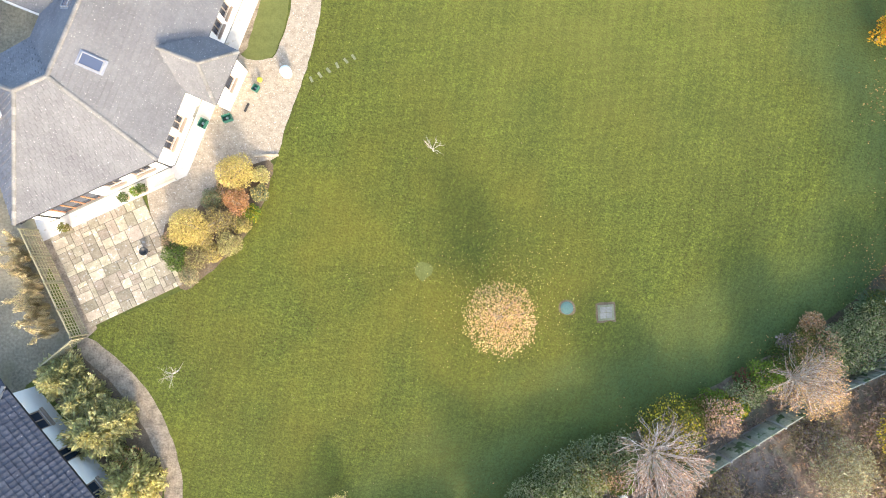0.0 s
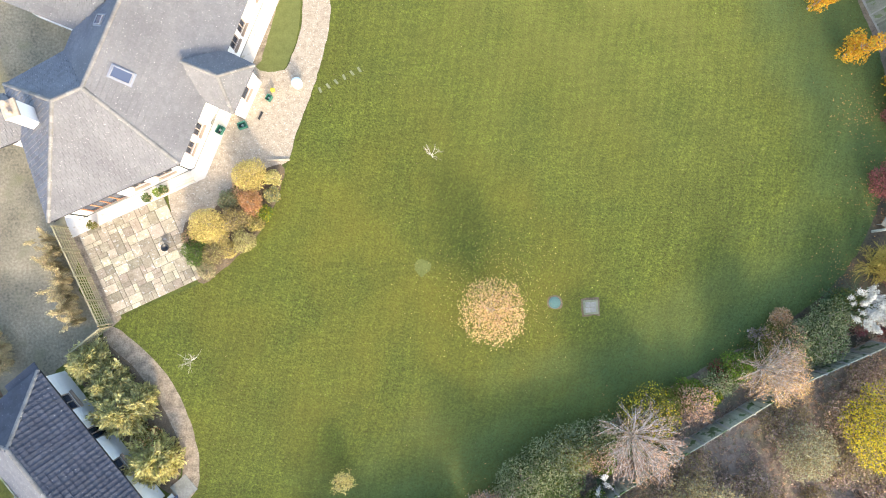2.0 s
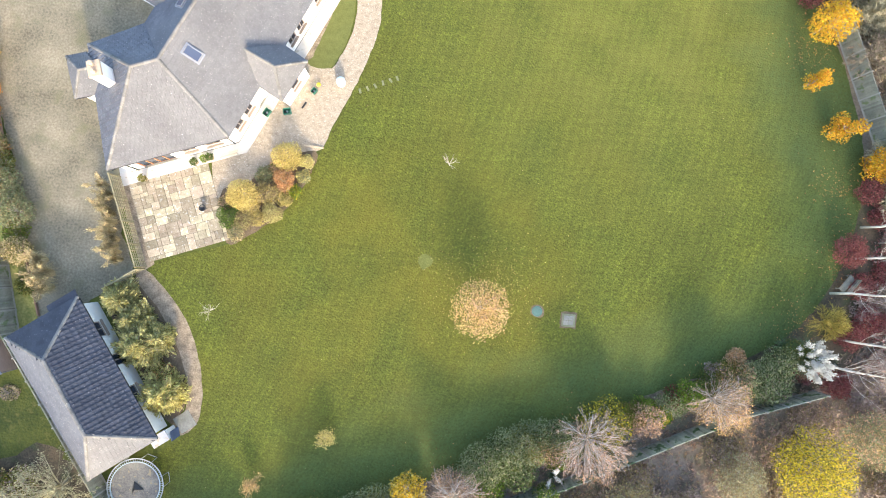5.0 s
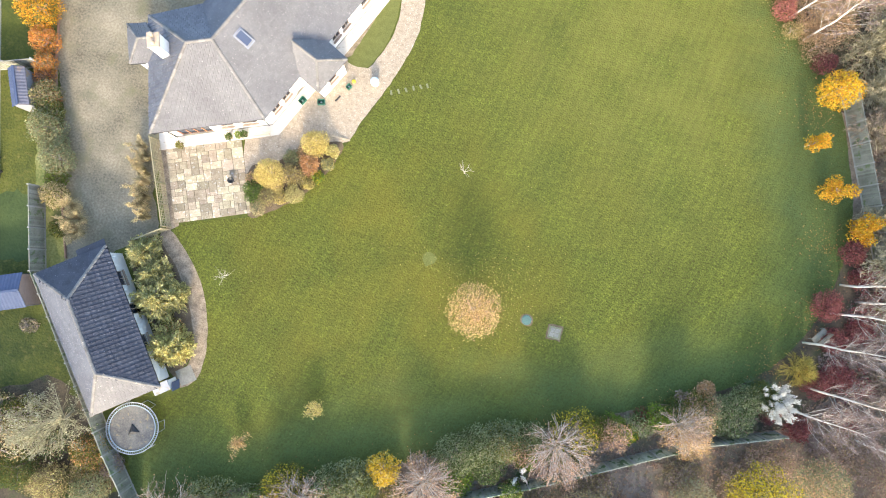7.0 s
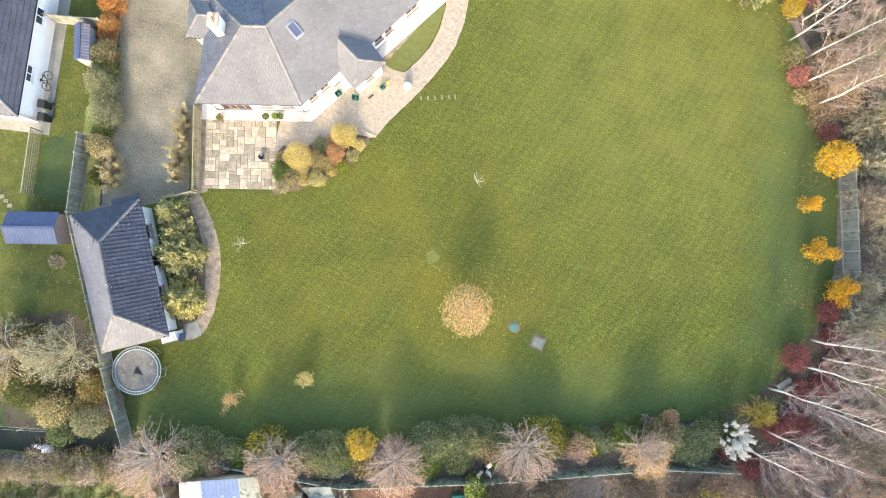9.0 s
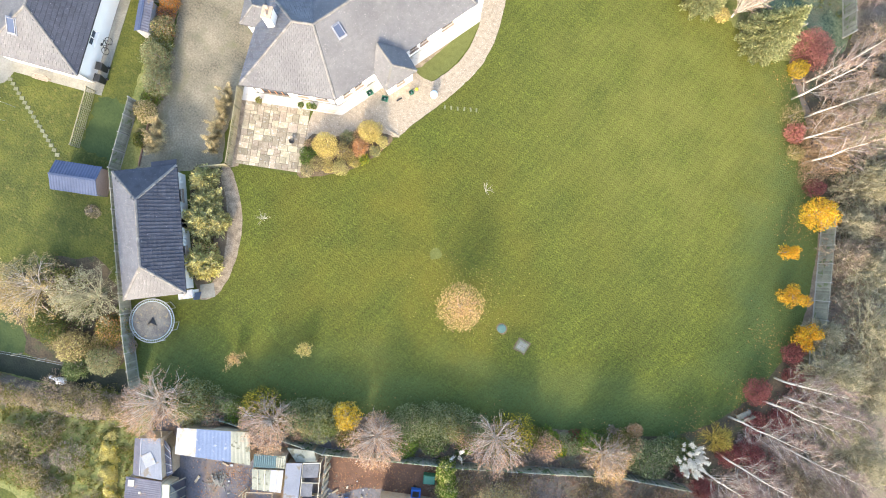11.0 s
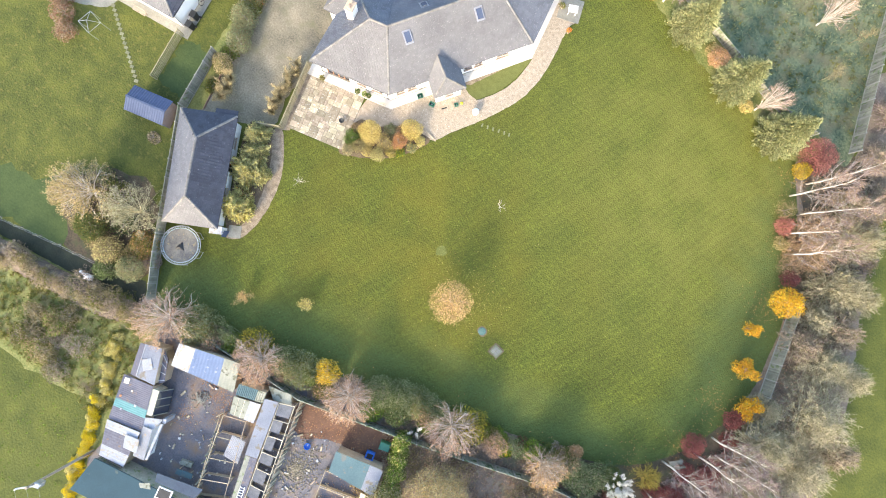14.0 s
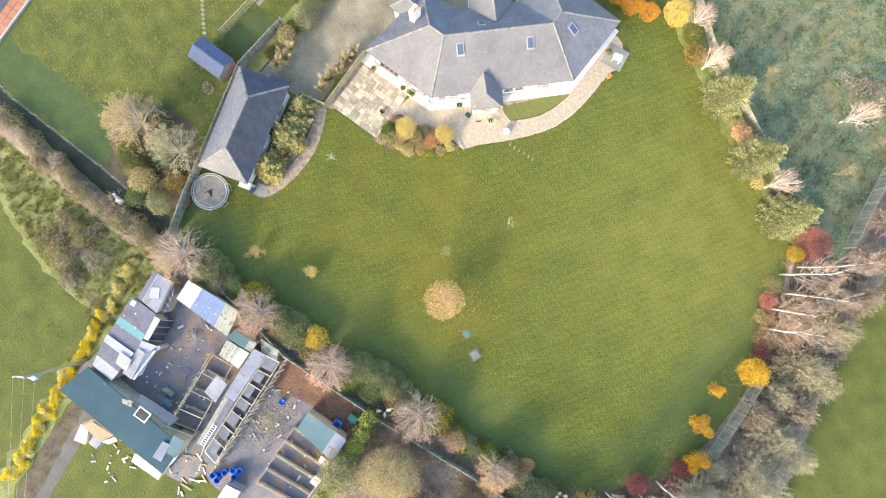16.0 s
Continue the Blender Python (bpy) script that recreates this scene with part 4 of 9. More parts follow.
house = thing("bungalow", (-18, 12, 0), "white rendered bungalow with faceted grey tiled roof", "house")
roof = part("roof", Shape().slab([lift(p, EV - 0.02) for p in (A, B, C, D, E2, V2, V1, E1)], 0.06), WHITE_PVC, house, "hipped roof of lichened grey tiles")
F_AB = [lift(A, EV), lift(B, EV), lift(RR, RG), lift(RL, RG)]
F_BC = [lift(B, EV), lift(C, EV), lift(R2, RG), lift(RR, RG)]
F_CD = [lift(C, EV), lift(D, EV), lift(R3, RG), lift(R2, RG)]
F_W = [lift(E1, EV), lift(A, EV), lift(RL, RG)]
F_N1 = [lift(E1, EV), lift(V1, EV), lift(RR, RG), lift(RL, RG)]
F_N2 = [lift(V1, EV), lift(V2, EV), lift(R2, RG), lift(RR, RG)]
F_N3 = [lift(V2, EV), lift(E2, EV), lift(R3, RG), lift(R2, RG)]
F_E = [lift(D, EV), lift(E2, EV), lift(R3, RG)]
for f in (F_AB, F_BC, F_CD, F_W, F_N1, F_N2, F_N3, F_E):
    # slopes turned from the south get the tile colour with shade painted in
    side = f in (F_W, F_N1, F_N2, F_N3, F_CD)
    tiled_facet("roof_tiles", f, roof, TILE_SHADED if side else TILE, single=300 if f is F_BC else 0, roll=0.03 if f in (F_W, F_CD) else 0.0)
for a, b in ((lift(A, EV), lift(RL, RG)), (lift(B, EV), lift(RR, RG)), (lift(C, EV), lift(R2, RG)), (lift(D, EV), lift(R3, RG)), (lift(E1, EV), lift(RL, RG)), (lift(E2, EV), lift(R3, RG)),
             (lift(RL, RG), lift(RR, RG)), (lift(RR, RG), lift(R2, RG)), (lift(R2, RG), lift(R3, RG))):
    ridge_line(a, b, roof, RIDGE)
gutter_line([lift(p, EV - 0.02) for p in (E1, A, B)], house)
gutter_line([lift(p, EV - 0.02) for p in (C, D, E2)], house)


def inset(pts, d):
    """The outline moved inwards by d (walls under the eaves)."""
    out, n = [], len(pts)
    for i in range(n):
        a, b, c = (Vector(pts[(i + k) % n]) for k in (-1, 0, 1))
        u, v = (b - a).normalized(), (c - b).normalized()
        nu, nv = Vector((-u.y, u.x)), Vector((-v.y, v.x))
        m = (nu + nv).normalized()
        out.append(tuple(b + m * d / max(0.3, m.dot(nu))))
    return out


WALLS = inset([A, B, C, D, E2, V2, V1, E1], 0.32)
wA, wB, wC, wD, wE2, wV2, wV1, wE1 = WALLS
AB_OPEN = [(1.0, 3.6, 0.05, 2.1), (4.5, 5.5, 0.9, 2.1), (6.2, 7.4, 0.9, 2.1)]
BC_OPEN = [(0.7, 1.6, 1.0, 2.05), (2.0, 2.9, 1.0, 2.05), (3.2, 4.0, 0.05, 2.05), (8.3, 9.2, 1.0, 2.05), (9.5, 10.4, 1.0, 2.05), (12.0, 13.4, 1.0, 2.05)]
CD_OPEN = [(2.0, 3.4, 0.9, 2.05), (5.0, 6.0, 0.05, 2.05)]
for a, b, op, skip in ((wA, wB, AB_OPEN, 0), (wB, wC, BC_OPEN, 0), (wC, wD, CD_OPEN, 0), (wD, wE2, [], 0), (wE2, wV2, [], 0), (wV2, wV1, [], 0), (wV1, wE1, [], 0), (wE1, wA, [(6.0, 7.2, 1.0, 2.05)], 0)):
    wall_run("wall", a, b, EV - 0.08, house, op)
    for o in op:
        if o is AB_OPEN[0]:
            window_in(a, b, o, house, "patio_door", TERRACOTTA_WOOD, 4, is_door=True)
        else:
            window_in(a, b, o, house, "door" if o[2] < 0.5 else "window", FRAME_WOOD if o[2] > 0.5 else WHITE_PVC, 2 if o[2] > 0.5 else 1, is_door=o[2] < 0.5)
u_ab = (Vector(wB) - Vector(wA)).normalized()
for s, k in ((0.5, 0.6), (8.0, 0.5)):
    f = Vector(wA) + u_ab * s + Vector((u_ab.y, -u_ab.x)) * 0.06
    t = f + Vector((u_ab.y, -u_ab.x)) * 0.36 - u_ab * k
    downpipe((t.x, t.y, EV - 0.05), (f.x, f.y, 0.05), house)
part("plinth", Shape().prism(inset([A, B, C, D, E2, V2, V1, E1], 0.27), 0.0, 0.12), CONCRETE, house)
apron = Shape().prism(inset([A, B, C, D, E2, V2, V1, E1], -0.62), 0.0, 0.072)
tagged(part("apron_paving", apron, PALE_PAVING, None, "pale concrete paving strip round the bungalow", kind="structure"), category="paving")

# garden porch on the front of the bungalow
PF1, PF2 = (-12.25, 9.45), (-10.95, 12.6)
PB1, PB2 = on_slope(F_BC, -14.15, 10.3), on_slope(F_BC, -12.9, 13.5)
PR0, PR1 = (-14.95, 12.2), (-12.75, 11.35)
PZ = 3.75
F_P1 = [lift(PF1, EV), lift(PF2, EV), lift(PR1, PZ)]
F_P2 = [lift((-14.15, 10.3), EV), lift(PF1, EV), lift(PR1, PZ), lift(PR0, PZ)]
F_P3 = [lift(PF2, EV), lift((-12.9, 13.5), EV), lift(PR0, PZ), lift(PR1, PZ)]
porch_roof = part("porch_roof", Shape().slab([lift(p, EV - 0.02) for p in (PF1, PF2, (-12.9, 13.5), (-14.15, 10.3))], 0.05), WHITE_PVC, house)
for f in (F_P1, F_P2, F_P3):
    tiled_facet("roof_tiles", f, porch_roof, TILE)
for a, b in ((lift(PF1, EV), lift(PR1, PZ)), (lift(PF2, EV), lift(PR1, PZ)), (lift(PR1, PZ), lift(PR0, PZ))):
    ridge_line(a, b, porch_roof, RIDGE, r=0.11)
gutter_line([lift(p, EV - 0.02) for p in ((-14.1, 10.25), PF1, PF2, (-12.95, 13.5))], house)
pw = inset([(-14.15, 10.3), PF1, PF2, (-12.9, 13.5)], 0.3)
for i, op in ((0, [(0.5, 1.1, 0.9, 2.0)]), (1, [(1.0, 1.9, 1.0, 2.0)]), (2, [(0.5, 1.3, 0.05, 2.05)])):
    wall_run("porch_wall", pw[i], pw[i + 1], EV - 0.08, house, op, 0.2)
    for o in op:
        window_in(pw[i], pw[i + 1], o, house, "porch_window" if o[2] > 0.5 else "porch_door", FRAME_WOOD, 1, is_door=o[2] < 0.5)

# rear projection towards the court
nb = Vector((-0.933, 0.36))
ub = Vector((0.36, 0.933))
r0 = Vector(RR) + ub * 5.8 + nb * 1.2
q0, q1 = r0 - ub * 2.3 + nb * 2.6, r0 + ub * 2.3 + nb * 2.6
g0, g1 = q0 + nb * 5.0, q1 + nb * 5.0
rz = 4.4
rear = part("rear_roof", Shape().slab([lift(p, EV - 0.03) for p in (q0, q1, g1, g0)], 0.05), WHITE_PVC, house)
rend = r0 + nb * 5.6
for f in ([lift(g0, EV), lift(q0, EV), lift(r0, rz), lift(rend, rz)], [lift(q1, EV), lift(g1, EV), lift(rend, rz), lift(r0, rz)], [lift(g1, EV), lift(g0, EV), lift(rend, rz)]):
    tiled_facet("roof_tiles", f, rear, TILE)
ridge_line(lift(r0, rz), lift(rend, rz), rear, RIDGE)
rw = inset([tuple(g0), tuple(q0), tuple(q1), tuple(g1)], 0.3)
for a, b in ((rw[0], rw[1]), (rw[2], rw[3]), (rw[3], rw[0])):
    wall_run("wall", a, b, EV - 0.1, house)

# fireside bay and chimney on the west side
nw = Vector((-0.925, -0.38))
uw = Vector((-0.38, 0.925))
w0 = Vector(A) + uw * 5.5
w1 = Vector(A) + uw * 8.6
b0, b1 = w0 + nw * 1.15, w1 + nw * 1.15
bt = (w0 + w1) / 2 - nw * 1.3
bay = part("bay_roof", Shape().slab([lift(p, EV - 0.03) for p in (b0, w0 - nw, w1 - nw, b1)], 0.05), WHITE_PVC, house)
bf = (b0 + b1) / 2 - nw * 1.1
bi0, bi1 = w0 - nw * 0.3, w1 - nw * 0.3
for f in ([lift(b1, EV), lift(b0, EV), lift(bf, 3.3)], [lift(b0, EV), lift(bi0, EV), lift(bt, 3.3), lift(bf, 3.3)], [lift(bi1, EV), lift(b1, EV), lift(bf, 3.3), lift(bt, 3.3)]):
    tiled_facet("roof_tiles", f, bay, TILE)
for a, b in ((b0, bf), (b1, bf)):
    ridge_line(lift(a, EV), lift(b, 3.3), bay, RIDGE, r=0.1)
ridge_line(lift(bf, 3.3), lift(bt, 3.3), bay, RIDGE, r=0.1)
gutter_line([lift(p, EV - 0.02) for p in (w1, b1, b0, w0)], house)
bw = inset([tuple(w1), tuple(b1), tuple(b0), tuple(w0)], 0.3)
for a, b in zip(bw, bw[1:]):
    wall_run("wall", a, b, EV - 0.1, house)
ch = Vector((-23.5, 8.5))
chimney = part("chimney", Shape().box((ch.x, ch.y, 3.9), (0.75, 1.0, 3.0), 22), RENDER_WALL, house, "white rendered chimney with buff cap")
part("cap", Shape().box((ch.x, ch.y, 5.46), (0.86, 1.1, 0.14), 22, 0.02), BRICK, chimney)
for s in (-0.26, 0.26):
    c = ch + Vector((math.cos(radians(112)), math.sin(radians(112)))) * s
    part("chimney_pot", Shape().lathe((c.x, c.y, 5.52), [(0.15, 0), (0.13, 0.3), (0.16, 0.34), (0.12, 0.36)], 12), BRICK, chimney)

for poly, x, y in ((F_BC, -18.05, 11.0), (F_BC, -15.25, 18.0), (F_CD, -14.5, 22.9)):
    c = on_slope(poly, x, y)
    p0, ux, uy, n = slope_of(poly)
    rooflight(c, uy, n, roof)
c = on_slope(F_N2, -19.5, 14.4)
p0, ux, uy, n = slope_of(F_N2)
rooflight(c, uy, n, roof, 0.6, 0.75)

# ---- the garage ----
GN, GE, GS, GW = (-28.15, -10.5), (-23.85, -6.85), (-16.6, -15.75), (-20.7, -19.25)
G0, G1 = (-23.95, -11.0), (-20.35, -15.45)
GEV, GRG = 2.3, 4.2
garage = thing("garage", (-22.3, -13.1, 0), "white walled garage with dark pantiled hipped roof", "garage")
groof = part("roof", Shape().slab([lift(p, GEV - 0.02) for p in (GN, GW, GS, GE)], 0.06), WHITE_PVC, garage, "hipped roof of dark pantiles")
# north and east slopes: shade put into a darker, bluer tile colour
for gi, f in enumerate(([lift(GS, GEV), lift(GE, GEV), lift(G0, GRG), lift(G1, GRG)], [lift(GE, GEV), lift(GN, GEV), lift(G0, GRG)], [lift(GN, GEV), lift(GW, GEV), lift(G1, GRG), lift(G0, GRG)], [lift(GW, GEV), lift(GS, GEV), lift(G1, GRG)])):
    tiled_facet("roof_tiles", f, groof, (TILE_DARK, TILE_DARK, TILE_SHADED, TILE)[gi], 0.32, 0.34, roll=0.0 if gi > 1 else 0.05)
for a, b in ((GN, G0), (GE, G0), (GW, G1), (GS, G1)):
    ridge_line(lift(a, GEV), lift(b, GRG), groof, RIDGE)
ridge_line(lift(G0, GRG), lift(G1, GRG), groof, RIDGE)
gutter_line([lift(p, GEV - 0.02) for p in (GN, GW, GS, GE, GN)], garage)
gw = inset([GN, GW, GS, GE], 0.38)
G_OPEN = [(2.6, 3.9, 0.9, 2.0), (5.6, 6.5, 0.05, 2.05), (8.0, 9.2, 0.9, 2.0)]
for i in range(4):
    a, b = gw[i], gw[(i + 1) % 4]
    op = G_OPEN if i == 2 else ([(0.7, 4.2, 0.05, 2.1)] if i == 3 else [])
    wall_run("wall", a, b, GEV - 0.08, garage, op)
    for o in op:
        window_in(a, b, o, garage, "garage_door" if i == 3 else ("door" if o[2] < 0.5 else "window"), FRAME_WOOD if i == 2 else WHITE_PVC, 2, is_door=o[2] < 0.5)


# ---- plants ----
def blades(rng, centres, length, width, lean=None, flat=0.5):
    """Small pointed leaf cards round the centres; lean: their long directions, else random."""
    n = len(centres)
    d = rng.normal(size=(n, 3)) if lean is None else lean + rng.normal(size=(n, 3)) * 0.35
    d[:, 2] *= flat if lean is None else 1.0
    d /= np.linalg.norm(d, axis=1, keepdims=True) + 1e-9
    s = np.cross(d, rng.normal(size=(n, 3)))
    s /= np.linalg.norm(s, axis=1, keepdims=True) + 1e-9
    k = rng.uniform(0.65, 1.35, size=(n, 1))
    a, b = d * (length / 2) * k, s * (width / 2) * k
    return np.stack([centres - a, centres + b, centres + a, centres - b], axis=1)


def crown_points(rng, n, centre, radii, clumps=26, loose=0.26, hollow=0.55, gaps=0.15):
    """Leaf places near the skin of an egg-shaped crown that bulges clump by clump, thinner inside, with gaps."""
    bump = rng.normal(size=(clumps, 3))
    bump /= np.linalg.norm(bump, axis=1, keepdims=True)
    high = rng.uniform(-0.9, 1.0, clumps)
    d = rng.normal(size=(int(n * 1.5), 3))
    d[:, 2] += 0.35
    d /= np.linalg.norm(d, axis=1, keepdims=True)
    near = d @ bump.T
    best = near.argmax(1)
    swell = np.clip((near.max(1) - 0.72) / 0.28, 0, 1)
    keep = (rng.random(len(d)) < np.where(swell > 0.18, 1.0, 1.0 - gaps * 3.2))
    skin = 1.0 + loose * 0.9 * (swell - 0.55) + 0.1 * high[best]
    deep = 1.0 - rng.random(len(d)) ** 1.8 * (1 - hollow)
    p = (d * (skin * deep)[:, None] + rng.normal(size=(len(d), 3)) * 0.045)[keep][:n]
    p[:, 2] = np.maximum(p[:, 2], -0.9)
    return np.array(centre) + p * np.array(radii)


def trunk_shape(base, height, r, rng, lean=0.05, limbs=5, spread=0.6):
    shp = Shape()
    b = np.array(base, float)
    top = b + np.array([rng.normal() * lean * height, rng.normal() * lean * height, height])
    shp.tube([tuple(b), tuple(b * 0.5 + top * 0.5 + rng.normal(size=3) * 0.03 * height), tuple(top)], [r, r * 0.75, r * 0.3], 7)
    for i in range(limbs):
        t = rng.uniform(0.35, 0.9)
        s = b + (top - b) * t
        ang = rng.uniform(0, 2 * math.pi)
        e = s + np.array([math.cos(ang) * spread, math.sin(ang) * spread, spread * rng.uniform(0.5, 1.1)])
        shp.tube([tuple(s), tuple((s + e) / 2 + rng.normal(size=3) * 0.05), tuple(e)], [r * 0.5, r * 0.32, r * 0.12], 5)
    return shp


def shrub(name, x, y, rx, ry, h, mat, label, seed, n=1400, leaf=0.13, category="shrub", group="", mat2=None, twig=None, low=0.0, clumps=24, loose=0.26):
    """A leafy bush: short stems and an uneven crown of separate leaves."""
    rng = np.random.default_rng(seed)
    t = thing(name, (x, y, 0), label, category, group)
    part("stem", trunk_shape((x, y, 0), h * 0.6, 0.05 + 0.02 * h, rng, 0.06, 6, min(rx, ry) * 0.7), twig or BARK_GREY, t, kind="stuff")
    pts = crown_points(rng, n, (x, y, low + (h - low) * 0.5), (rx, ry, (h - low) * 0.55), clumps, loose)
    pts[:, 2] = np.maximum(pts[:, 2], 0.06)
    if mat2:
        cut = rng.random(len(pts)) < 0.3
        part("crown", blades(rng, pts[~cut], leaf, leaf * 0.55), mat, t)
        part("crown", blades(rng, pts[cut], leaf, leaf * 0.55), mat2, t)
    else:
        part("crown", blades(rng, pts, leaf, leaf * 0.55), mat, t)
    return t


def branch_out(shp, tips, rng, p, d, length, r, depth, up=0.12, droop=0.0, split=(2, 4), wander=0.22, fan=0.62):
    """A limb with side limbs; tips gathers the places and directions of the thinnest shoots."""
    segs = 3 if depth else 2
    pts, rad, q, dd = [p], [r], p, d
    for i in range(segs):
        dd = dd + rng.normal(size=3) * wander * 0.5 + np.array([0, 0, up - droop])
        dd /= np.linalg.norm(dd)
        q = q + dd * length / segs
        pts.append(q)
        rad.append(r * (1 - 0.62 * (i + 1) / segs))
    shp.tube([tuple(a) for a in pts], rad, 5 if r > 0.03 else 3)
    if depth == 0:
        tips.append((pts, dd))
        return
    for _ in range(rng.integers(*split) + (depth > 1)):
        k = rng.uniform(0.35, 1.0)
        i = min(int(k * segs), segs - 1)
        s = pts[i] + (pts[i + 1] - pts[i]) * (k * segs - i)
        nd = dd + rng.normal(size=3) * fan
        nd /= np.linalg.norm(nd)
        branch_out(shp, tips, rng, s, nd, length * rng.uniform(0.5, 0.8), r * 0.5, depth - 1, up, droop, split, wander, fan)
    tips.append((pts, dd))


def bare_tree(name, x, y, h, spread, label, seed, bark=None, twigs=None, leaves=None, leaf_n=0, fork=0.25, limbs=9, column=False, category="tree", group="", leaf=0.11, r=None, fuzz=14, depth=2, wander=0.22, fan=0.62):
    """A leafless or thinning tree: trunk, limbs, a haze of fine shoots and what leaves are left."""
    rng = np.random.default_rng(seed)
    t = thing(name, (x, y, 0), label, category, group)
    bark = bark or BARK_PALE
    r = r or 0.016 * h + 0.02
    shp, tips = Shape(), []
    base = np.array([x, y, 0.0])
    if column:
        top = np.array([x + rng.normal() * 0.03 * h, y + rng.normal() * 0.03 * h, h])
        pts = [base + (top - base) * k + rng.normal(size=3) * 0.012 * h * (0 < k < 1) for k in (0, 0.25, 0.5, 0.75, 1)]
        shp.tube([tuple(p) for p in pts], [r, r * 0.85, r * 0.6, r * 0.35, r * 0.08], 8)
        for i in range(limbs):
            k = fork + (0.97 - fork) * (i + rng.random()) / limbs
            s = pts[min(int(k * 4), 3)] * (1 - (k * 4 - min(int(k * 4), 3))) + pts[min(int(k * 4), 3) + 1] * (k * 4 - min(int(k * 4), 3))
            ang = i * 2.4 + rng.normal() * 0.4
            d = np.array([math.cos(ang), math.sin(ang), 0.75])
            branch_out(shp, tips, rng, s, d / np.linalg.norm(d), spread * (1.12 - 0.8 * k), r * 0.34 * (1.15 - k), depth - 1, 0.1, 0.04)
    else:
        f = base + np.array([rng.normal() * 0.1, rng.normal() * 0.1, h * fork])
        shp.tube([tuple(base), tuple(f)], [r * 1.15, r], 8)
        for i in range(limbs):
            ang = i * 2 * math.pi / limbs + rng.normal() * 0.25
            ang += 2.4 * i if limbs > 14 else 0.0
            tilt = math.sqrt(rng.uniform(0.05, 1.0))
            d = np.array([math.cos(ang) * tilt, math.sin(ang) * tilt, 0.3 + 0.85 * math.sqrt(1.0 - 0.9 * tilt * tilt)])
            branch_out(shp, tips, rng, f, d / np.linalg.norm(d), spread * rng.uniform(0.8, 1.0), r * 0.5, depth, 0.05, wander=wander, fan=fan)
    part("trunk", shp, bark, t, smooth=True)
    cards, leaf_c = [], []
    for pts, d in tips:
        m = fuzz
        k = rng.integers(0, len(pts) - 1, m)
        u = rng.random((m, 1))
        P = np.array(pts)
        s = P[k] * (1 - u) + P[k + 1] * u
        dd = d + rng.normal(size=(m, 3)) * fan * 0.95
        dd /= np.linalg.norm(dd, axis=1, keepdims=True)
        ln = rng.uniform(0.25, 0.7, size=(m, 1)) * min(1.0, spread / 2.5)
        e = s + dd * ln
        side = np.cross(dd, rng.normal(size=(m, 3)))
        side /= np.linalg.norm(side, axis=1, keepdims=True)
        w = 0.009
        cards.append(np.stack([s - side * w, s + side * w, e + side * w * 0.4, e - side * w * 0.4], axis=1))
        leaf_c.append(e)
    part("spray", np.concatenate(cards), twigs or TWIG_PURPLE, t, kind="stuff")
    if leaves and leaf_n:
        c = np.concatenate(leaf_c)
        c = c[rng.integers(0, len(c), leaf_n)] + rng.normal(size=(leaf_n, 3)) * 0.12
        c[:, 2] = np.maximum(c[:, 2], 0.1)
        part("crown", blades(rng, c, leaf, leaf * 0.6), leaves, t)
    return t


def thin_tube(shp, pts, radii, sides=3):
    shp.tube([tuple(p) for p in pts], radii, sides)


def twig_cards(rng, p, q, out, m, length, width, fan):
    """m fine shoots off the outer part of the branch p-q, turned outwards."""
    u = rng.uniform(0.25, 1.0, (m, 1))
    s = p * (1 - u) + q * u
    d = (q - p) / (np.linalg.norm(q - p) + 1e-9) + out * 0.35 + rng.normal(size=(m, 3)) * fan
    d /= np.linalg.norm(d, axis=1, keepdims=True)
    e = s + d * rng.uniform(0.35, 1.0, (m, 1)) * length
    w = np.cross(d, rng.normal(size=(m, 3)))
    w *= width / (np.linalg.norm(w, axis=1, keepdims=True) + 1e-9)
    return np.stack([s - w, s + w, e + w * 0.4, e - w * 0.4], axis=1)


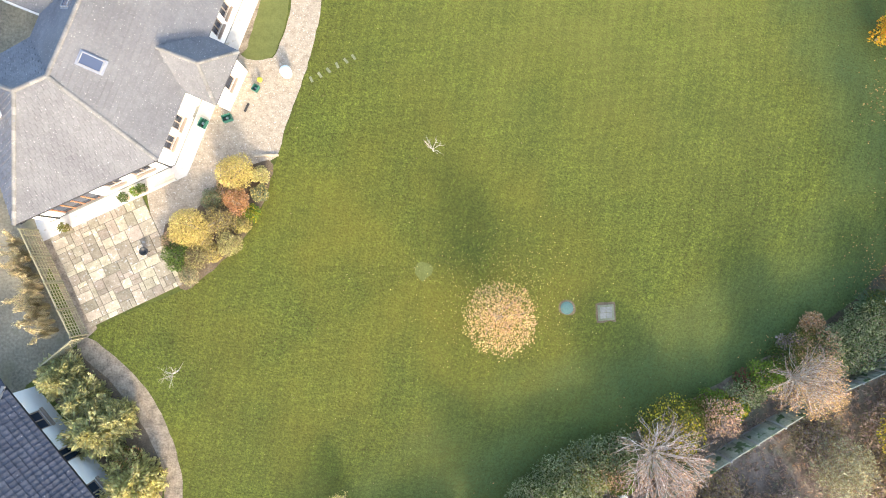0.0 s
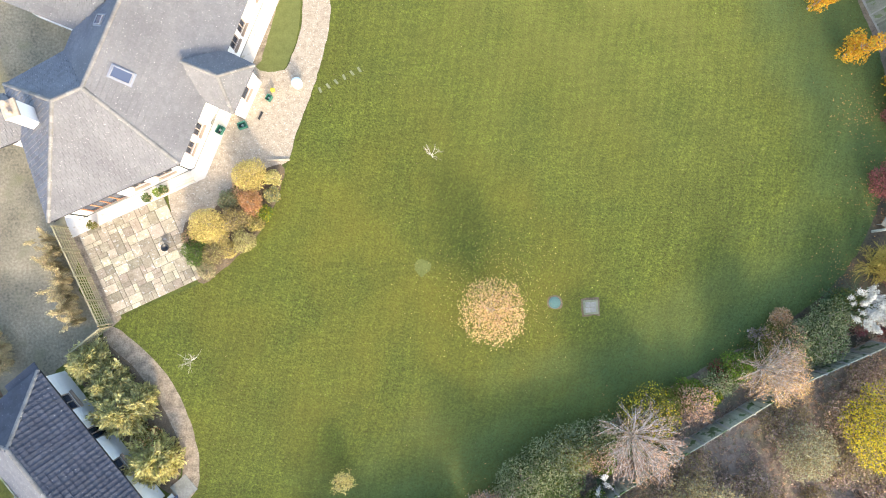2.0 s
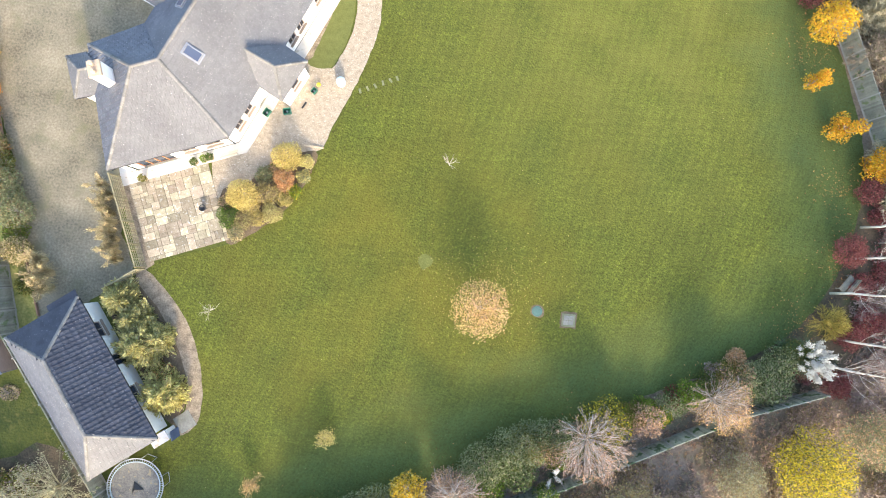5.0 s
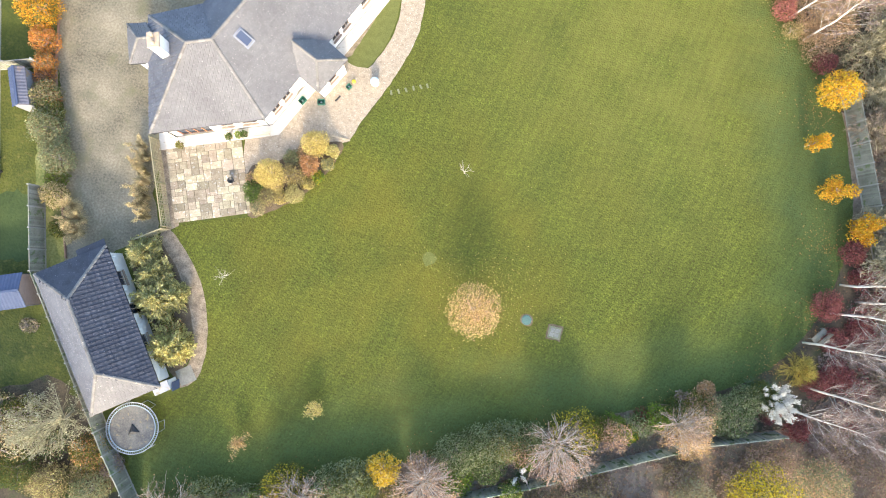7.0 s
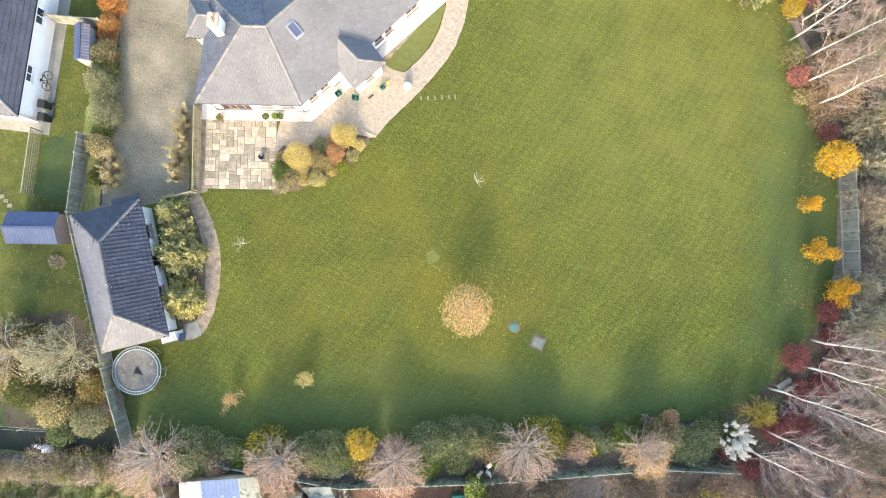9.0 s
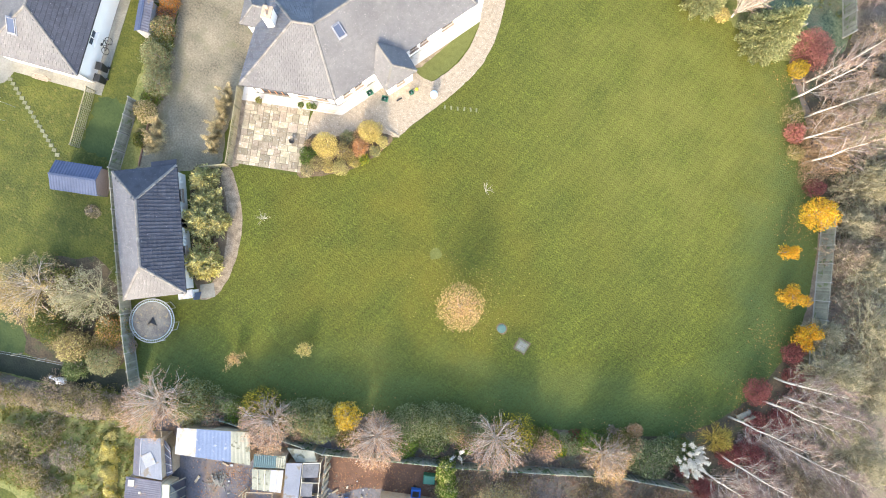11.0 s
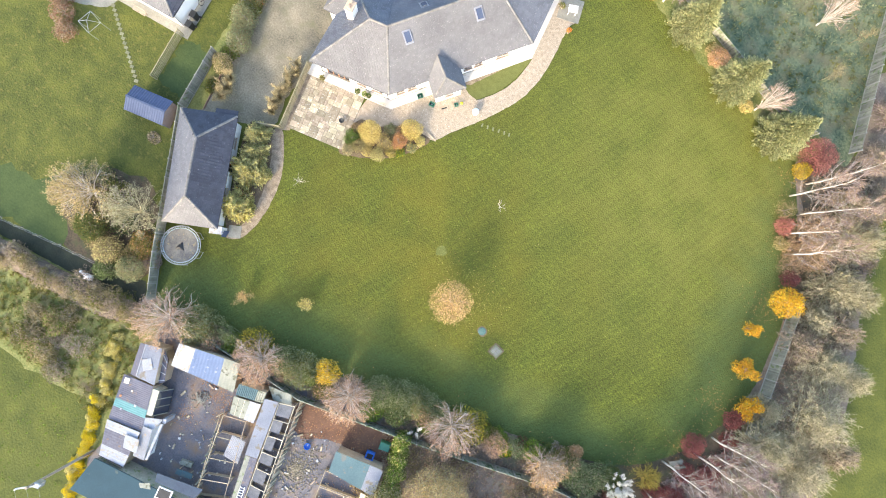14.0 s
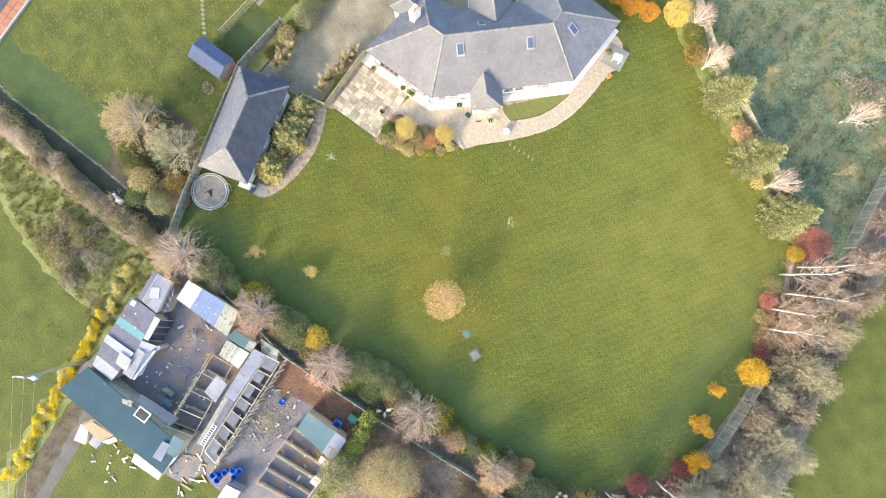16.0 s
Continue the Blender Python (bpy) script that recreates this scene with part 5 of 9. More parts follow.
def dome_tree(name, x, y, h, r, label, seed, bark, twigs, leaves=None, leaf_n=0, limbs=18, sub=8, fine=12, fork=0.18, stem=0.13, width=0.011, leaf=0.09, shed=(0.0, 0.0), low=0.28, fan=0.5, category="tree", group="", twig_len=0.55, tangle=0.17, reach=0.9, crown=0.6):
    """A round-headed bare tree: limbs fan out from a low fork to the skin of a dome, branch on the way and end in fine shoots."""
    rng = np.random.default_rng(seed)
    t = thing(name, (x, y, 0), label, category, group)
    shp, cards = Shape(), []
    mid, top = np.array([x, y, h * low]), h * (1 - low)
    f = np.array([x + rng.normal() * 0.06, y + rng.normal() * 0.06, h * fork])
    shp.tube([(x, y, 0), tuple(f)], [stem * 1.2, stem], 8)
    lump = rng.uniform(0, 6.28, 3)

    def on_dome(ang, s):
        k = 1 + 0.06 * math.sin(3 * ang + lump[0]) + 0.04 * math.sin(5 * ang + lump[1])
        s = min(s, 0.999)
        return mid + np.array([r * k * s * math.cos(ang), r * k * s * math.sin(ang), top * math.sqrt(1 - s * s)])

    for i in range(limbs):
        s = math.sqrt((i + rng.random()) / limbs) * 0.97
        ang = 2.4 * i + rng.normal() * 0.2
        e = f + (on_dome(ang, s) - f) * rng.uniform(reach - 0.1, reach + 0.08)
        m = f * 0.5 + e * 0.5 + np.array([0, 0, 0.13 * h * s]) + rng.normal(size=3) * 0.05 * r
        line = [f * (1 - k) ** 2 + m * 2 * k * (1 - k) + e * k * k for k in (0, 0.22, 0.45, 0.7, 1)]
        thick = stem * rng.uniform(0.38, 0.55)
        thin_tube(shp, line, [thick * (1 - 0.86 * k) for k in (0, 0.22, 0.45, 0.7, 1)], 5)
        for j in range(sub):
            k = rng.uniform(0.16, 0.92)
            q = f * (1 - k) ** 2 + m * 2 * k * (1 - k) + e * k * k
            b = on_dome(ang + rng.normal() * 1.9 * tangle / max(s, 0.35), min(0.995, abs(s + rng.normal() * tangle)))
            b = q + (b - q) * rng.uniform(0.7, 0.99)
            c = (q + b) / 2 + rng.normal(size=3) * 0.05 * r
            thin_tube(shp, [q, c, b], [thick * 0.26 * (1.1 - 0.6 * k), thick * 0.17, 0.005])
            out = b - mid
            out = out / (np.linalg.norm(out) + 1e-9)
            cards.append(twig_cards(rng, q, b, out, max(2, int(fine * (crown + (1.25 - crown) * math.hypot(*(b - mid)[:2]) / r))), twig_len, width, fan))
    part("trunk", shp, bark, t, smooth=True)
    cards = np.concatenate(cards)
    part("spray", cards, twigs, t, kind="stuff")
    if leaves and leaf_n:
        ends = (cards[:, 2] + cards[:, 3]) / 2
        w = np.exp(((ends[:, :2] - mid[:2]) @ np.array(shed)) / r)
        ends = ends[rng.choice(len(ends), leaf_n, p=w / w.sum())] + rng.normal(size=(leaf_n, 3)) * 0.1
        ends[:, 2] = np.maximum(ends[:, 2], 0.1)
        part("crown", blades(rng, ends, leaf, leaf * 0.62), leaves, t)
    return t


def birch_tree(x, y, h, spread, label, seed, twigs, leaves=None, leaf_n=0, limbs=24):
    """A slim white trunk with rising limbs all the way up, each feathered with fine shoots."""
    rng = np.random.default_rng(seed)
    t = thing("birch_tree", (x, y, 0), label, "tree", "birch trees")
    shp, cards = Shape(), []
    bend = rng.normal(size=2) * 0.035 * h
    ks = (0, 0.2, 0.4, 0.6, 0.8, 1)
    spine = [np.array([x + bend[0] * k * k + rng.normal() * 0.05 * (k > 0), y + bend[1] * k * k + rng.normal() * 0.05 * (k > 0), h * k]) for k in ks]
    shp.tube([tuple(p) for p in spine], [0.1, 0.088, 0.072, 0.052, 0.03, 0.01], 8)
    for i in range(limbs):
        k = 0.16 + 0.8 * ((i + rng.random()) / limbs) ** 0.9
        n0 = min(int(k * 5), 4)
        q = spine[n0] + (spine[n0 + 1] - spine[n0]) * (k * 5 - n0)
        ang = 2.4 * i + rng.normal() * 0.4
        ln = spread * (1.15 - 0.8 * k) * rng.uniform(0.75, 1.15)
        d = np.array([math.cos(ang), math.sin(ang), rng.uniform(0.95, 1.6)])
        e = q + d * ln * 0.75
        m = q + d * ln * 0.38 + np.array([0, 0, -0.08 * ln]) + rng.normal(size=3) * 0.06 * ln
        th = 0.0165 * (1.15 - 0.7 * k)
        thin_tube(shp, [q, m, e], [th, th * 0.65, 0.007], 4)
        for j in range(5):
            u = rng.uniform(0.3, 1.0)
            a = q * (1 - u) ** 2 + m * 2 * u * (1 - u) + e * u * u
            b = a + (d * 0.7 + rng.normal(size=3) * 0.42) * ln * 0.42
            thin_tube(shp, [a, (a + b) / 2 + rng.normal(size=3) * 0.04, b], [th * 0.42, th * 0.3, 0.005])
            cards.append(twig_cards(rng, a, b, d / np.linalg.norm(d), 20, 0.6, 0.009, 0.55))
    part("trunk", shp, BARK_WHITE, t, "white bark with grey marks", smooth=True)
    cards = np.concatenate(cards)
    part("spray", cards, twigs, t, kind="stuff")
    if leaves:
        ends = ((cards[:, 2] + cards[:, 3]) / 2)[rng.integers(0, len(cards), leaf_n)] + rng.normal(size=(leaf_n, 3)) * 0.12
        part("crown", blades(rng, ends, 0.1, 0.065), leaves, t)
    return t


def leafy_tree(name, x, y, h, r, mat, label, seed, n=2600, leaf=0.16, mat2=None, clear=0.22, category="tree", group="", bark=None, clumps=34, loose=0.22, gaps=0.15):
    """A tree in leaf: tapered trunk with limbs, crown of leaf clumps with gaps."""
    rng = np.random.default_rng(seed)
    t = thing(name, (x, y, 0), label, category, group)
    shp, tips = Shape(), []
    shp.tube([(x, y, 0), (x + rng.normal() * 0.05, y + rng.normal() * 0.05, h * 0.45), (x + rng.normal() * 0.1, y, h * 0.85)], [0.02 * h + 0.03, 0.014 * h + 0.02, 0.02], 8)
    for i in range(8):
        ang = i * 0.9 + rng.normal() * 0.3
        d = np.array([math.cos(ang), math.sin(ang), 0.8])
        branch_out(shp, tips, rng, np.array([x, y, h * rng.uniform(clear, 0.6)]), d / np.linalg.norm(d), r * 0.8, 0.008 * h + 0.012, 1)
    part("trunk", shp, bark or BARK_GREY, t)
    pts = crown_points(rng, n, (x, y, h * (clear + 1) / 2), (r, r, h * (1 - clear) / 2 * 1.05), clumps, loose, 0.35, gaps)
    if mat2:
        cut = rng.random(len(pts)) < 0.35
        part("crown", blades(rng, pts[~cut], leaf, leaf * 0.6), mat, t)
        part("crown", blades(rng, pts[cut], leaf, leaf * 0.6), mat2, t)
    else:
        part("crown", blades(rng, pts, leaf, leaf * 0.6), mat, t)
    return t


def conifer(name, x, y, h, r, mat, label, seed, whorls=13, per=10, mat2=None, group="", needle=0.2, dense=34, category="conifer", shaggy=0.0):
    """A conifer: trunk, whorls of boughs, feathery sprays along every bough."""
    rng = np.random.default_rng(seed)
    t = thing(name, (x, y, 0), label, category, group)
    shp = Shape().tube([(x, y, 0), (x + rng.normal() * 0.08, y + rng.normal() * 0.08, h * 0.55), (x + rng.normal() * 0.12, y, h)], [0.02 * h + 0.04, 0.013 * h + 0.02, 0.015], 7)
    cards = []
    for w in range(whorls):
        k = (w + 0.4) / whorls
        z = h * (0.06 + 0.92 * k)
        reach = r * (1 - k) ** 0.95 * (1.0 if k > 0.12 else 0.8)
        for i in range(max(4, int(per * (1.1 - 0.7 * k)))):
            ang = rng.uniform(0, 2 * math.pi)
            ln = reach * rng.uniform(0.7 - 0.3 * shaggy, 1.15 + 0.3 * shaggy) + 0.12
            d = np.array([math.cos(ang), math.sin(ang), rng.uniform(0.05, 0.45)])
            s = np.array([x, y, z])
            e = s + d * ln
            m = s * 0.5 + e * 0.5 + np.array([0, 0, 0.08 * ln])
            shp.tube([tuple(s), tuple(m), tuple(e)], [0.022, 0.014, 0.005], 3)
            n = int(dense * (0.4 + ln / r))
            u = rng.random((n, 1)) ** 0.75
            c = s * (1 - u) + e * u + rng.normal(size=(n, 3)) * np.array([0.11, 0.11, 0.06]) * (0.4 + ln * 0.5)
            out = np.repeat(d[None], n, 0) * 0.9 + np.array([0, 0, 0.1])
            cards.append(blades(rng, c, needle, needle * 0.38, out))
    part("trunk", shp, BARK_GREY, t)
    n = int((2600 * r * r + 1200) * (1 - 0.65 * shaggy))
    k = 1 - np.sqrt(rng.random(n) * 0.98)
    fingers = 11
    ang = rng.uniform(0, 2 * math.pi, n)
    jag = 0.78 + 0.3 * np.abs(np.sin(ang * fingers / 2 + np.floor(k * 7) * 1.9)) * rng.uniform(0.6, 1.1, n)
    rad = r * (1 - k) ** 0.95 * jag * rng.uniform(0.72, 1.0, n)
    out = np.stack([np.cos(ang), np.sin(ang), np.full(n, 0.35)], 1)
    skin = np.array([x, y, 0]) + np.stack([np.cos(ang) * rad, np.sin(ang) * rad, h * (0.1 + 0.9 * k) - 0.12 * rad + rng.normal(size=n) * 0.06], 1)
    cards.append(blades(rng, skin, needle * 1.15, needle * 0.5, out))
    c = np.concatenate(cards)
    if mat2:
        cut = rng.random(len(c)) < 0.4
        part("foliage", c[~cut], mat, t)
        part("foliage", c[cut], mat2, t)
    else:
        part("foliage", c, mat, t)
    return t


def grass_clump(name, x, y, r, h, mat, label, seed, n=260, plumes=0, plume_mat=None, group="", wide=0.03):
    """A tussock of arching blades, each in three bends, with plumes if any."""
    rng = np.random.default_rng(seed)
    t = thing(name, (x, y, 0), label, "ornamental grass", group)
    cards = []
    for i in range(n):
        a = rng.uniform(0, 2 * math.pi)
        rr, hh = r * rng.uniform(0.35, 1.1), h * rng.uniform(0.6, 1.05)
        o = np.array([math.cos(a), math.sin(a), 0])
        b = np.array([x, y, 0]) + o * rng.uniform(0, 0.25) * r
        side = np.array([-o[1], o[0], 0]) * wide
        line = [b + o * rr * f + np.array([0, 0, hh * g]) for f, g in ((0, 0), (0.25, 0.65), (0.62, 0.95), (1.0, 0.72))]
        for j in range(3):
            w0, w1 = 1 - j * 0.28, 1 - (j + 1) * 0.3
            cards.append([line[j] - side * w0, line[j] + side * w0, line[j + 1] + side * w1, line[j + 1] - side * w1])
    part("foliage", np.array(cards), mat, t)
    for i in range(plumes):
        a, k = rng.uniform(0, 2 * math.pi), rng.uniform(0.15, 0.95)
        o = np.array([math.cos(a), math.sin(a), 0])
        s = np.array([x, y, 0]) + o * r * 0.35 * k
        e = np.array([x, y, 0]) + o * r * k + np.array([0, 0, h * rng.uniform(1.05, 1.4)])
        part("plume_stalk", Shape().tube([tuple(s), tuple(e)], [0.012, 0.008], 4), STRAW, t)
        m = 110
        u = rng.random((m, 1))
        c = e + (o * 0.3 + np.array([0, 0, 0.45])) * (u - 0.35) * 1.1 + rng.normal(size=(m, 3)) * 0.075
        part("plume", blades(rng, c, 0.14, 0.05, np.repeat((o * 0.6 + np.array([0, 0, 0.6]))[None], m, 0)), plume_mat or PLUME, t)
    return t


# the round copper tree on the lawn
leafy_tree("beech_tree", 4.5, -3.1, 4.0, 1.95, LEAF_PALE_COPPER, "young round tree with pale copper leaves on the lawn", 5, n=4600, leaf=0.12, mat2=LEAF_TAN, clear=0.25, clumps=80, loose=0.3, gaps=0.25)

# shrubs by the patio
for i, (x, y, r, h, mat, m2, lab) in enumerate((
        (-11.7, 5.8, 1.05, 1.5, LEAF_HONEY, LEAF_HONEY, "clipped round shrub with golden leaves"), (-14.5, 2.4, 1.1, 1.6, LEAF_HONEY, LEAF_HONEY, "round golden shrub beside the patio"),
        (-11.75, 4.0, 0.75, 1.0, LEAF_COPPER, LEAF_TAN, "low rust-orange shrub in the bed"), (-12.8, 2.9, 0.85, 0.8, LEAF_DRAB, LEAF_HONEY, "olive and yellow mixed shrub"), (-12.2, 1.5, 0.7, 0.6, LEAF_CYPRESS, LEAF_DRAB, "low yellow ground-cover shrub"),
        (-10.3, 5.7, 0.5, 0.7, LEAF_CYPRESS, LEAF_HONEY, "small yellow-green shrub in the bed"), (-14.2, 0.5, 0.65, 0.6, LEAF_DRAB, LEAF_CYPRESS, "straggly olive shrub in the bed"), (-15.3, 0.6, 0.75, 0.9, LEAF_GREEN, LEAF_BRIGHT, "dark green leafy shrub"),
        (-13.3, 4.2, 0.6, 0.6, LEAF_GREY, LEAF_DRAB, "dark shrub with browning leaves"), (-13.2, 0.8, 0.5, 0.45, LEAF_HONEY, LEAF_DRAB, "low golden plant at the bed edge"), (-10.9, 3.3, 0.5, 0.5, LEAF_BRIGHT, LEAF_YELLOW, "low bright green plant in the bed"), (-12.4, 4.9, 0.6, 0.6, LEAF_TAN, LEAF_OLIVE, "dry brown low plant in the bed"), (-13.9, 1.6, 0.6, 0.5, LEAF_HONEY, STRAW, "straw-yellow low plant in the bed"), (-14.7, -0.6, 0.55, 0.4, STRAW, LEAF_GREY, "pale straw plant at the bed edge"), (-11.5, 2.6, 0.55, 0.5, LEAF_HONEY, LEAF_OLIVE, "yellowish low plant in the bed"), (-15.8, 1.6, 0.5, 0.6, LEAF_TAN, LEAF_GREEN, "dry plant beside the patio"), (-10.4, 4.6, 0.5, 0.5, LEAF_GREY, LEAF_HONEY, "grey-green low plant at the edge"))):
    shrub("shrub", x, y, r, r, h, mat, lab, 20 + i, n=int(3600 * r * r + 500), leaf=0.1, mat2=m2, group="shrubs in the front bed", loose=0.26 if i < 2 else 0.75)

# conifers beside the garage
for i, (x, y, h, r) in enumerate(((-21.9, -6.7, 2.2, 1.35), (-19.7, -9.9, 2.4, 1.95), (-17.5, -13.1, 2.3, 1.8), (-20.6, -8.1, 1.9, 1.4), (-18.6, -9.2, 1.7, 1.1))):
    conifer("conifer", x, y, h, r, LEAF_CYPRESS if i not in (0, 3) else LEAF_SPRAY, "yellow-green feathery conifer against the garage wall", 40 + i, mat2=LEAF_SPRAY if i in (1, 4) else LEAF_CYPRESS, group="conifers by the garage", dense=85, needle=0.26, shaggy=1.0)
shrub("shrub", -18.0, -11.7, 0.8, 0.8, 1.1, LEAF_OLIVE, "brownish low shrub between conifers", 46, n=700, mat2=LEAF_COPPER)

# straw grasses along the trellis and by the drive
rg = np.random.default_rng(12)
for i in range(11):
    k = i / 10
    x, y = -24.9 + 2.1 * k + rg.normal() * 0.15, 1.3 - 5.2 * k + rg.normal() * 0.1
    grass_clump("ornamental_grass", x, y, rg.uniform(0.5, 0.8), rg.uniform(0.9, 1.4), (STRAW, LEAF_DRAB, STRAW)[i % 3], "straw-coloured clump of tall grass beside the trellis", 50 + i, n=230, plumes=3, plume_mat=STRAW, group="grasses along the trellis", wide=0.016)

for i, (x, y, r) in enumerate(((-27.6, -5.8, 0.95), (-27.4, -6.8, 0.8), (-28.2, -4.9, 0.7))):
    grass_clump("ornamental_grass", x, y, r, 1.3, STRAW, "bleached straw-coloured grass clump by the drive", 640 + i, n=420, plumes=9, plume_mat=STRAW, group="grasses by the drive", wide=0.016)
for i, (x, y, r) in enumerate(((-44.6, -13.4, 1.1), (-43.0, -14.4, 1.0), (-46.2, -12.4, 1.2))):
    shrub("hedge_shrub", x, y, r, r, 1.3, LEAF_BROWN, "rust-brown hedge shrub beside the paving", 650 + i, n=1700, mat2=TWIG_TAN, group="rust hedge of the neighbour", loose=0.6)

# saplings on the lawn
bare_tree("sapling", 0.6, 7.4, 2.2, 0.8, "young bare fruit tree on the lawn", 60, BARK_PALE, TWIG_TAN, fork=0.35, limbs=7, depth=1, fuzz=5, r=0.035)
bare_tree("sapling", -15.3, -6.5, 2.0, 0.75, "young bare fruit tree on the lawn", 61, BARK_PALE, TWIG_GREY, fork=0.3, limbs=9, depth=1, fuzz=7, r=0.035)
bare_tree("sapling", -5.0, -14.4, 2.2, 0.8, "young tree with a few yellow leaves", 62, BARK_GREY, TWIG_TAN, LEAF_HONEY, 900, 0.3, 10, depth=1, fuzz=5, r=0.035, leaf=0.11)
bare_tree("sapling", -10.1, -19.0, 1.8, 0.8, "young tree with a few brown leaves", 63, BARK_GREY, TWIG_TAN, LEAF_PALE_COPPER, 800, 0.3, 10, depth=1, fuzz=5, r=0.03, leaf=0.1)

# southern border: thinning copper trees over evergreen shrubs
for i, (x, y, h, s, nl) in enumerate(((-13.2, -25.2, 4.4, 3.1, 2600), (-4.0, -21.3, 4.2, 2.5, 2000), (4.9, -17.2, 4.2, 2.6, 1900), (14.2, -11.5, 4.4, 2.8, 1500), (23.3, -7.1, 4.0, 2.2, 2200))):
    dome_tree("hornbeam_tree", x, y, h, s * 1.14, "pale-limbed tree with thin copper leaves over the fence", 70 + i, BARK_PALE, TWIG_PINK, LEAF_TAN if i < 4 else LEAF_PALE_COPPER, int(nl * 1.2), 26, 10, 18, group="copper trees in the border", fork=0.26, stem=0.14, leaf=0.1, twig_len=0.28, width=0.013, reach=0.8, low=0.42, crown=0.4, shed=(0.9, -1.3))
S = ((-10.6, -23.9, 1.7, 2.6, LEAF_GREY, LEAF_OLIVE, "grey-green evergreen bush"), (-7.1, -22.6, 0.9, 1.8, LEAF_BRIGHT, LEAF_OLIVE, "bright green bush"), (-5.6, -20.6, 1.25, 2.4, LEAF_OLIVE, LEAF_YELLOW, "olive-gold rounded bush"),
     (-2.2, -19.8, 1.2, 2.2, LEAF_GREY, LEAF_GREEN, "grey-green bush"), (-0.4, -19.1, 1.5, 2.4, LEAF_GREY, LEAF_OLIVE, "grey-green bush with dark gaps"), (1.4, -17.4, 1.0, 2.2, LEAF_GOLD, LEAF_HONEY, "orange-gold upright bush"),
     (6.8, -14.6, 1.3, 2.2, LEAF_GREY, LEAF_GREEN, "dense grey-green hedge bush"), (8.4, -13.6, 1.4, 2.2, LEAF_GREY, LEAF_GREEN, "dense grey-green hedge bush"), (10.0, -12.7, 1.4, 2.2, LEAF_GREY, LEAF_OLIVE, "dense grey-green hedge bush"),
     (11.6, -11.9, 1.3, 2.0, LEAF_GREY, LEAF_GREEN, "dense grey-green hedge bush"), (9.4, -14.8, 1.1, 2.0, LEAF_GREEN, LEAF_GREY, "dark green hedge bush"), (15.3, -10.2, 1.45, 2.8, LEAF_OLIVE, LEAF_YELLOW, "rounded olive bush"),
     (17.1, -9.4, 0.8, 1.3, LEAF_OLIVE, LEAF_BRIGHT, "low olive bush"), (18.4, -8.8, 0.8, 1.2, LEAF_BRIGHT, LEAF_OLIVE, "low green bush"), (19.9, -9.1, 0.6, 1.2, LEAF_BRIGHT, LEAF_YELLOW, "lime green bush"), (21.9, -6.9, 0.9, 1.6, LEAF_BRIGHT, LEAF_GREEN, "fresh green bush"),
     (25.1, -3.7, 0.55, 1.1, LEAF_TAN, LEAF_COPPER, "reddish brown shrub"), (26.2, -5.4, 1.3, 1.9, LEAF_GREY, LEAF_GREEN, "grey-green spreading bush"), (27.6, -5.0, 1.4, 2.0, LEAF_GREY, LEAF_GREEN, "grey-green spreading bush"),
     (7.4, -16.6, 1.0, 1.6, LEAF_BRIGHT, LEAF_GREEN, "green bush behind the hedge"), (12.3, -13.4, 0.8, 1.5, LEAF_BRIGHT, LEAF_OLIVE, "small green bush"), (20.6, -7.4, 0.6, 0.9, LEAF_GREEN, LEAF_RED, "low dark bush"), (23.6, -5.0, 0.6, 0.8, TWIG_PURPLE, LEAF_OLIVE, "low purple-brown bush"))
for i, (x, y, r, h, m1, m2, lab) in enumerate(S):
    shrub("border_shrub", x, y, r * 1.2, r * 1.2, h * 0.8 + 0.1, m1, lab + " in the border", 100 + i, n=int(1900 * r * r + 700), leaf=0.14, mat2=m2, group="shrubs in the border", loose=0.5)
rb = np.random.default_rng(19)
for i in range(26):
    k = (i + rb.random()) / 26
    x, y = -15.0 + 45.5 * k, -26.2 + 24.3 * k + 2.4 * math.sin(math.pi * k) * -0.35 + rb.normal() * 0.5 - 0.3
    m1, m2, lab = ((LEAF_GREY, LEAF_GREEN, "grey-green evergreen bush in the border"), (LEAF_GREEN, LEAF_OLIVE, "dark green bush in the border"), (LEAF_OLIVE, LEAF_TAN, "olive-brown bush in the border"), (LEAF_TAN, TWIG_PURPLE, "dry twiggy brown bush in the border"))[i % 4]
    shrub("border_shrub", x, y, rb.uniform(0.9, 1.35), rb.uniform(0.8, 1.2), rb.uniform(1.2, 1.9), m1, lab, 700 + i, n=1900, leaf=0.13, mat2=m2, group="shrubs in the border", loose=0.45)
dome_tree("willow_bush", 32.0, 0.2, 1.9, 1.5, "dense olive-yellow twiggy bush at the lawn edge", 128, TWIG_OLIVE, TWIG_OLIVE, LEAF_OLIVE, 500, 30, 8, 14, fork=0.06, stem=0.05, category="shrub", group="shrubs in the border", twig_len=0.4, low=0.15)
grass_clump("pampas_grass", 30.2, -2.8, 1.6, 1.7, BLADE_GREEN, "pampas grass with white plumes at the lawn corner", 130, n=700, plumes=54, wide=0.02)
grass_clump("flax_plant", 28.6, -2.6, 1.0, 1.3, BLADE_GREEN, "blue-green arching flax beside the pampas", 131, n=200, wide=0.035)
grass_clump("pampas_grass", 12.2, -14.6, 0.7, 1.3, BLADE_GREEN, "small pampas grass with a white plume", 132, n=160, plumes=4, wide=0.02)

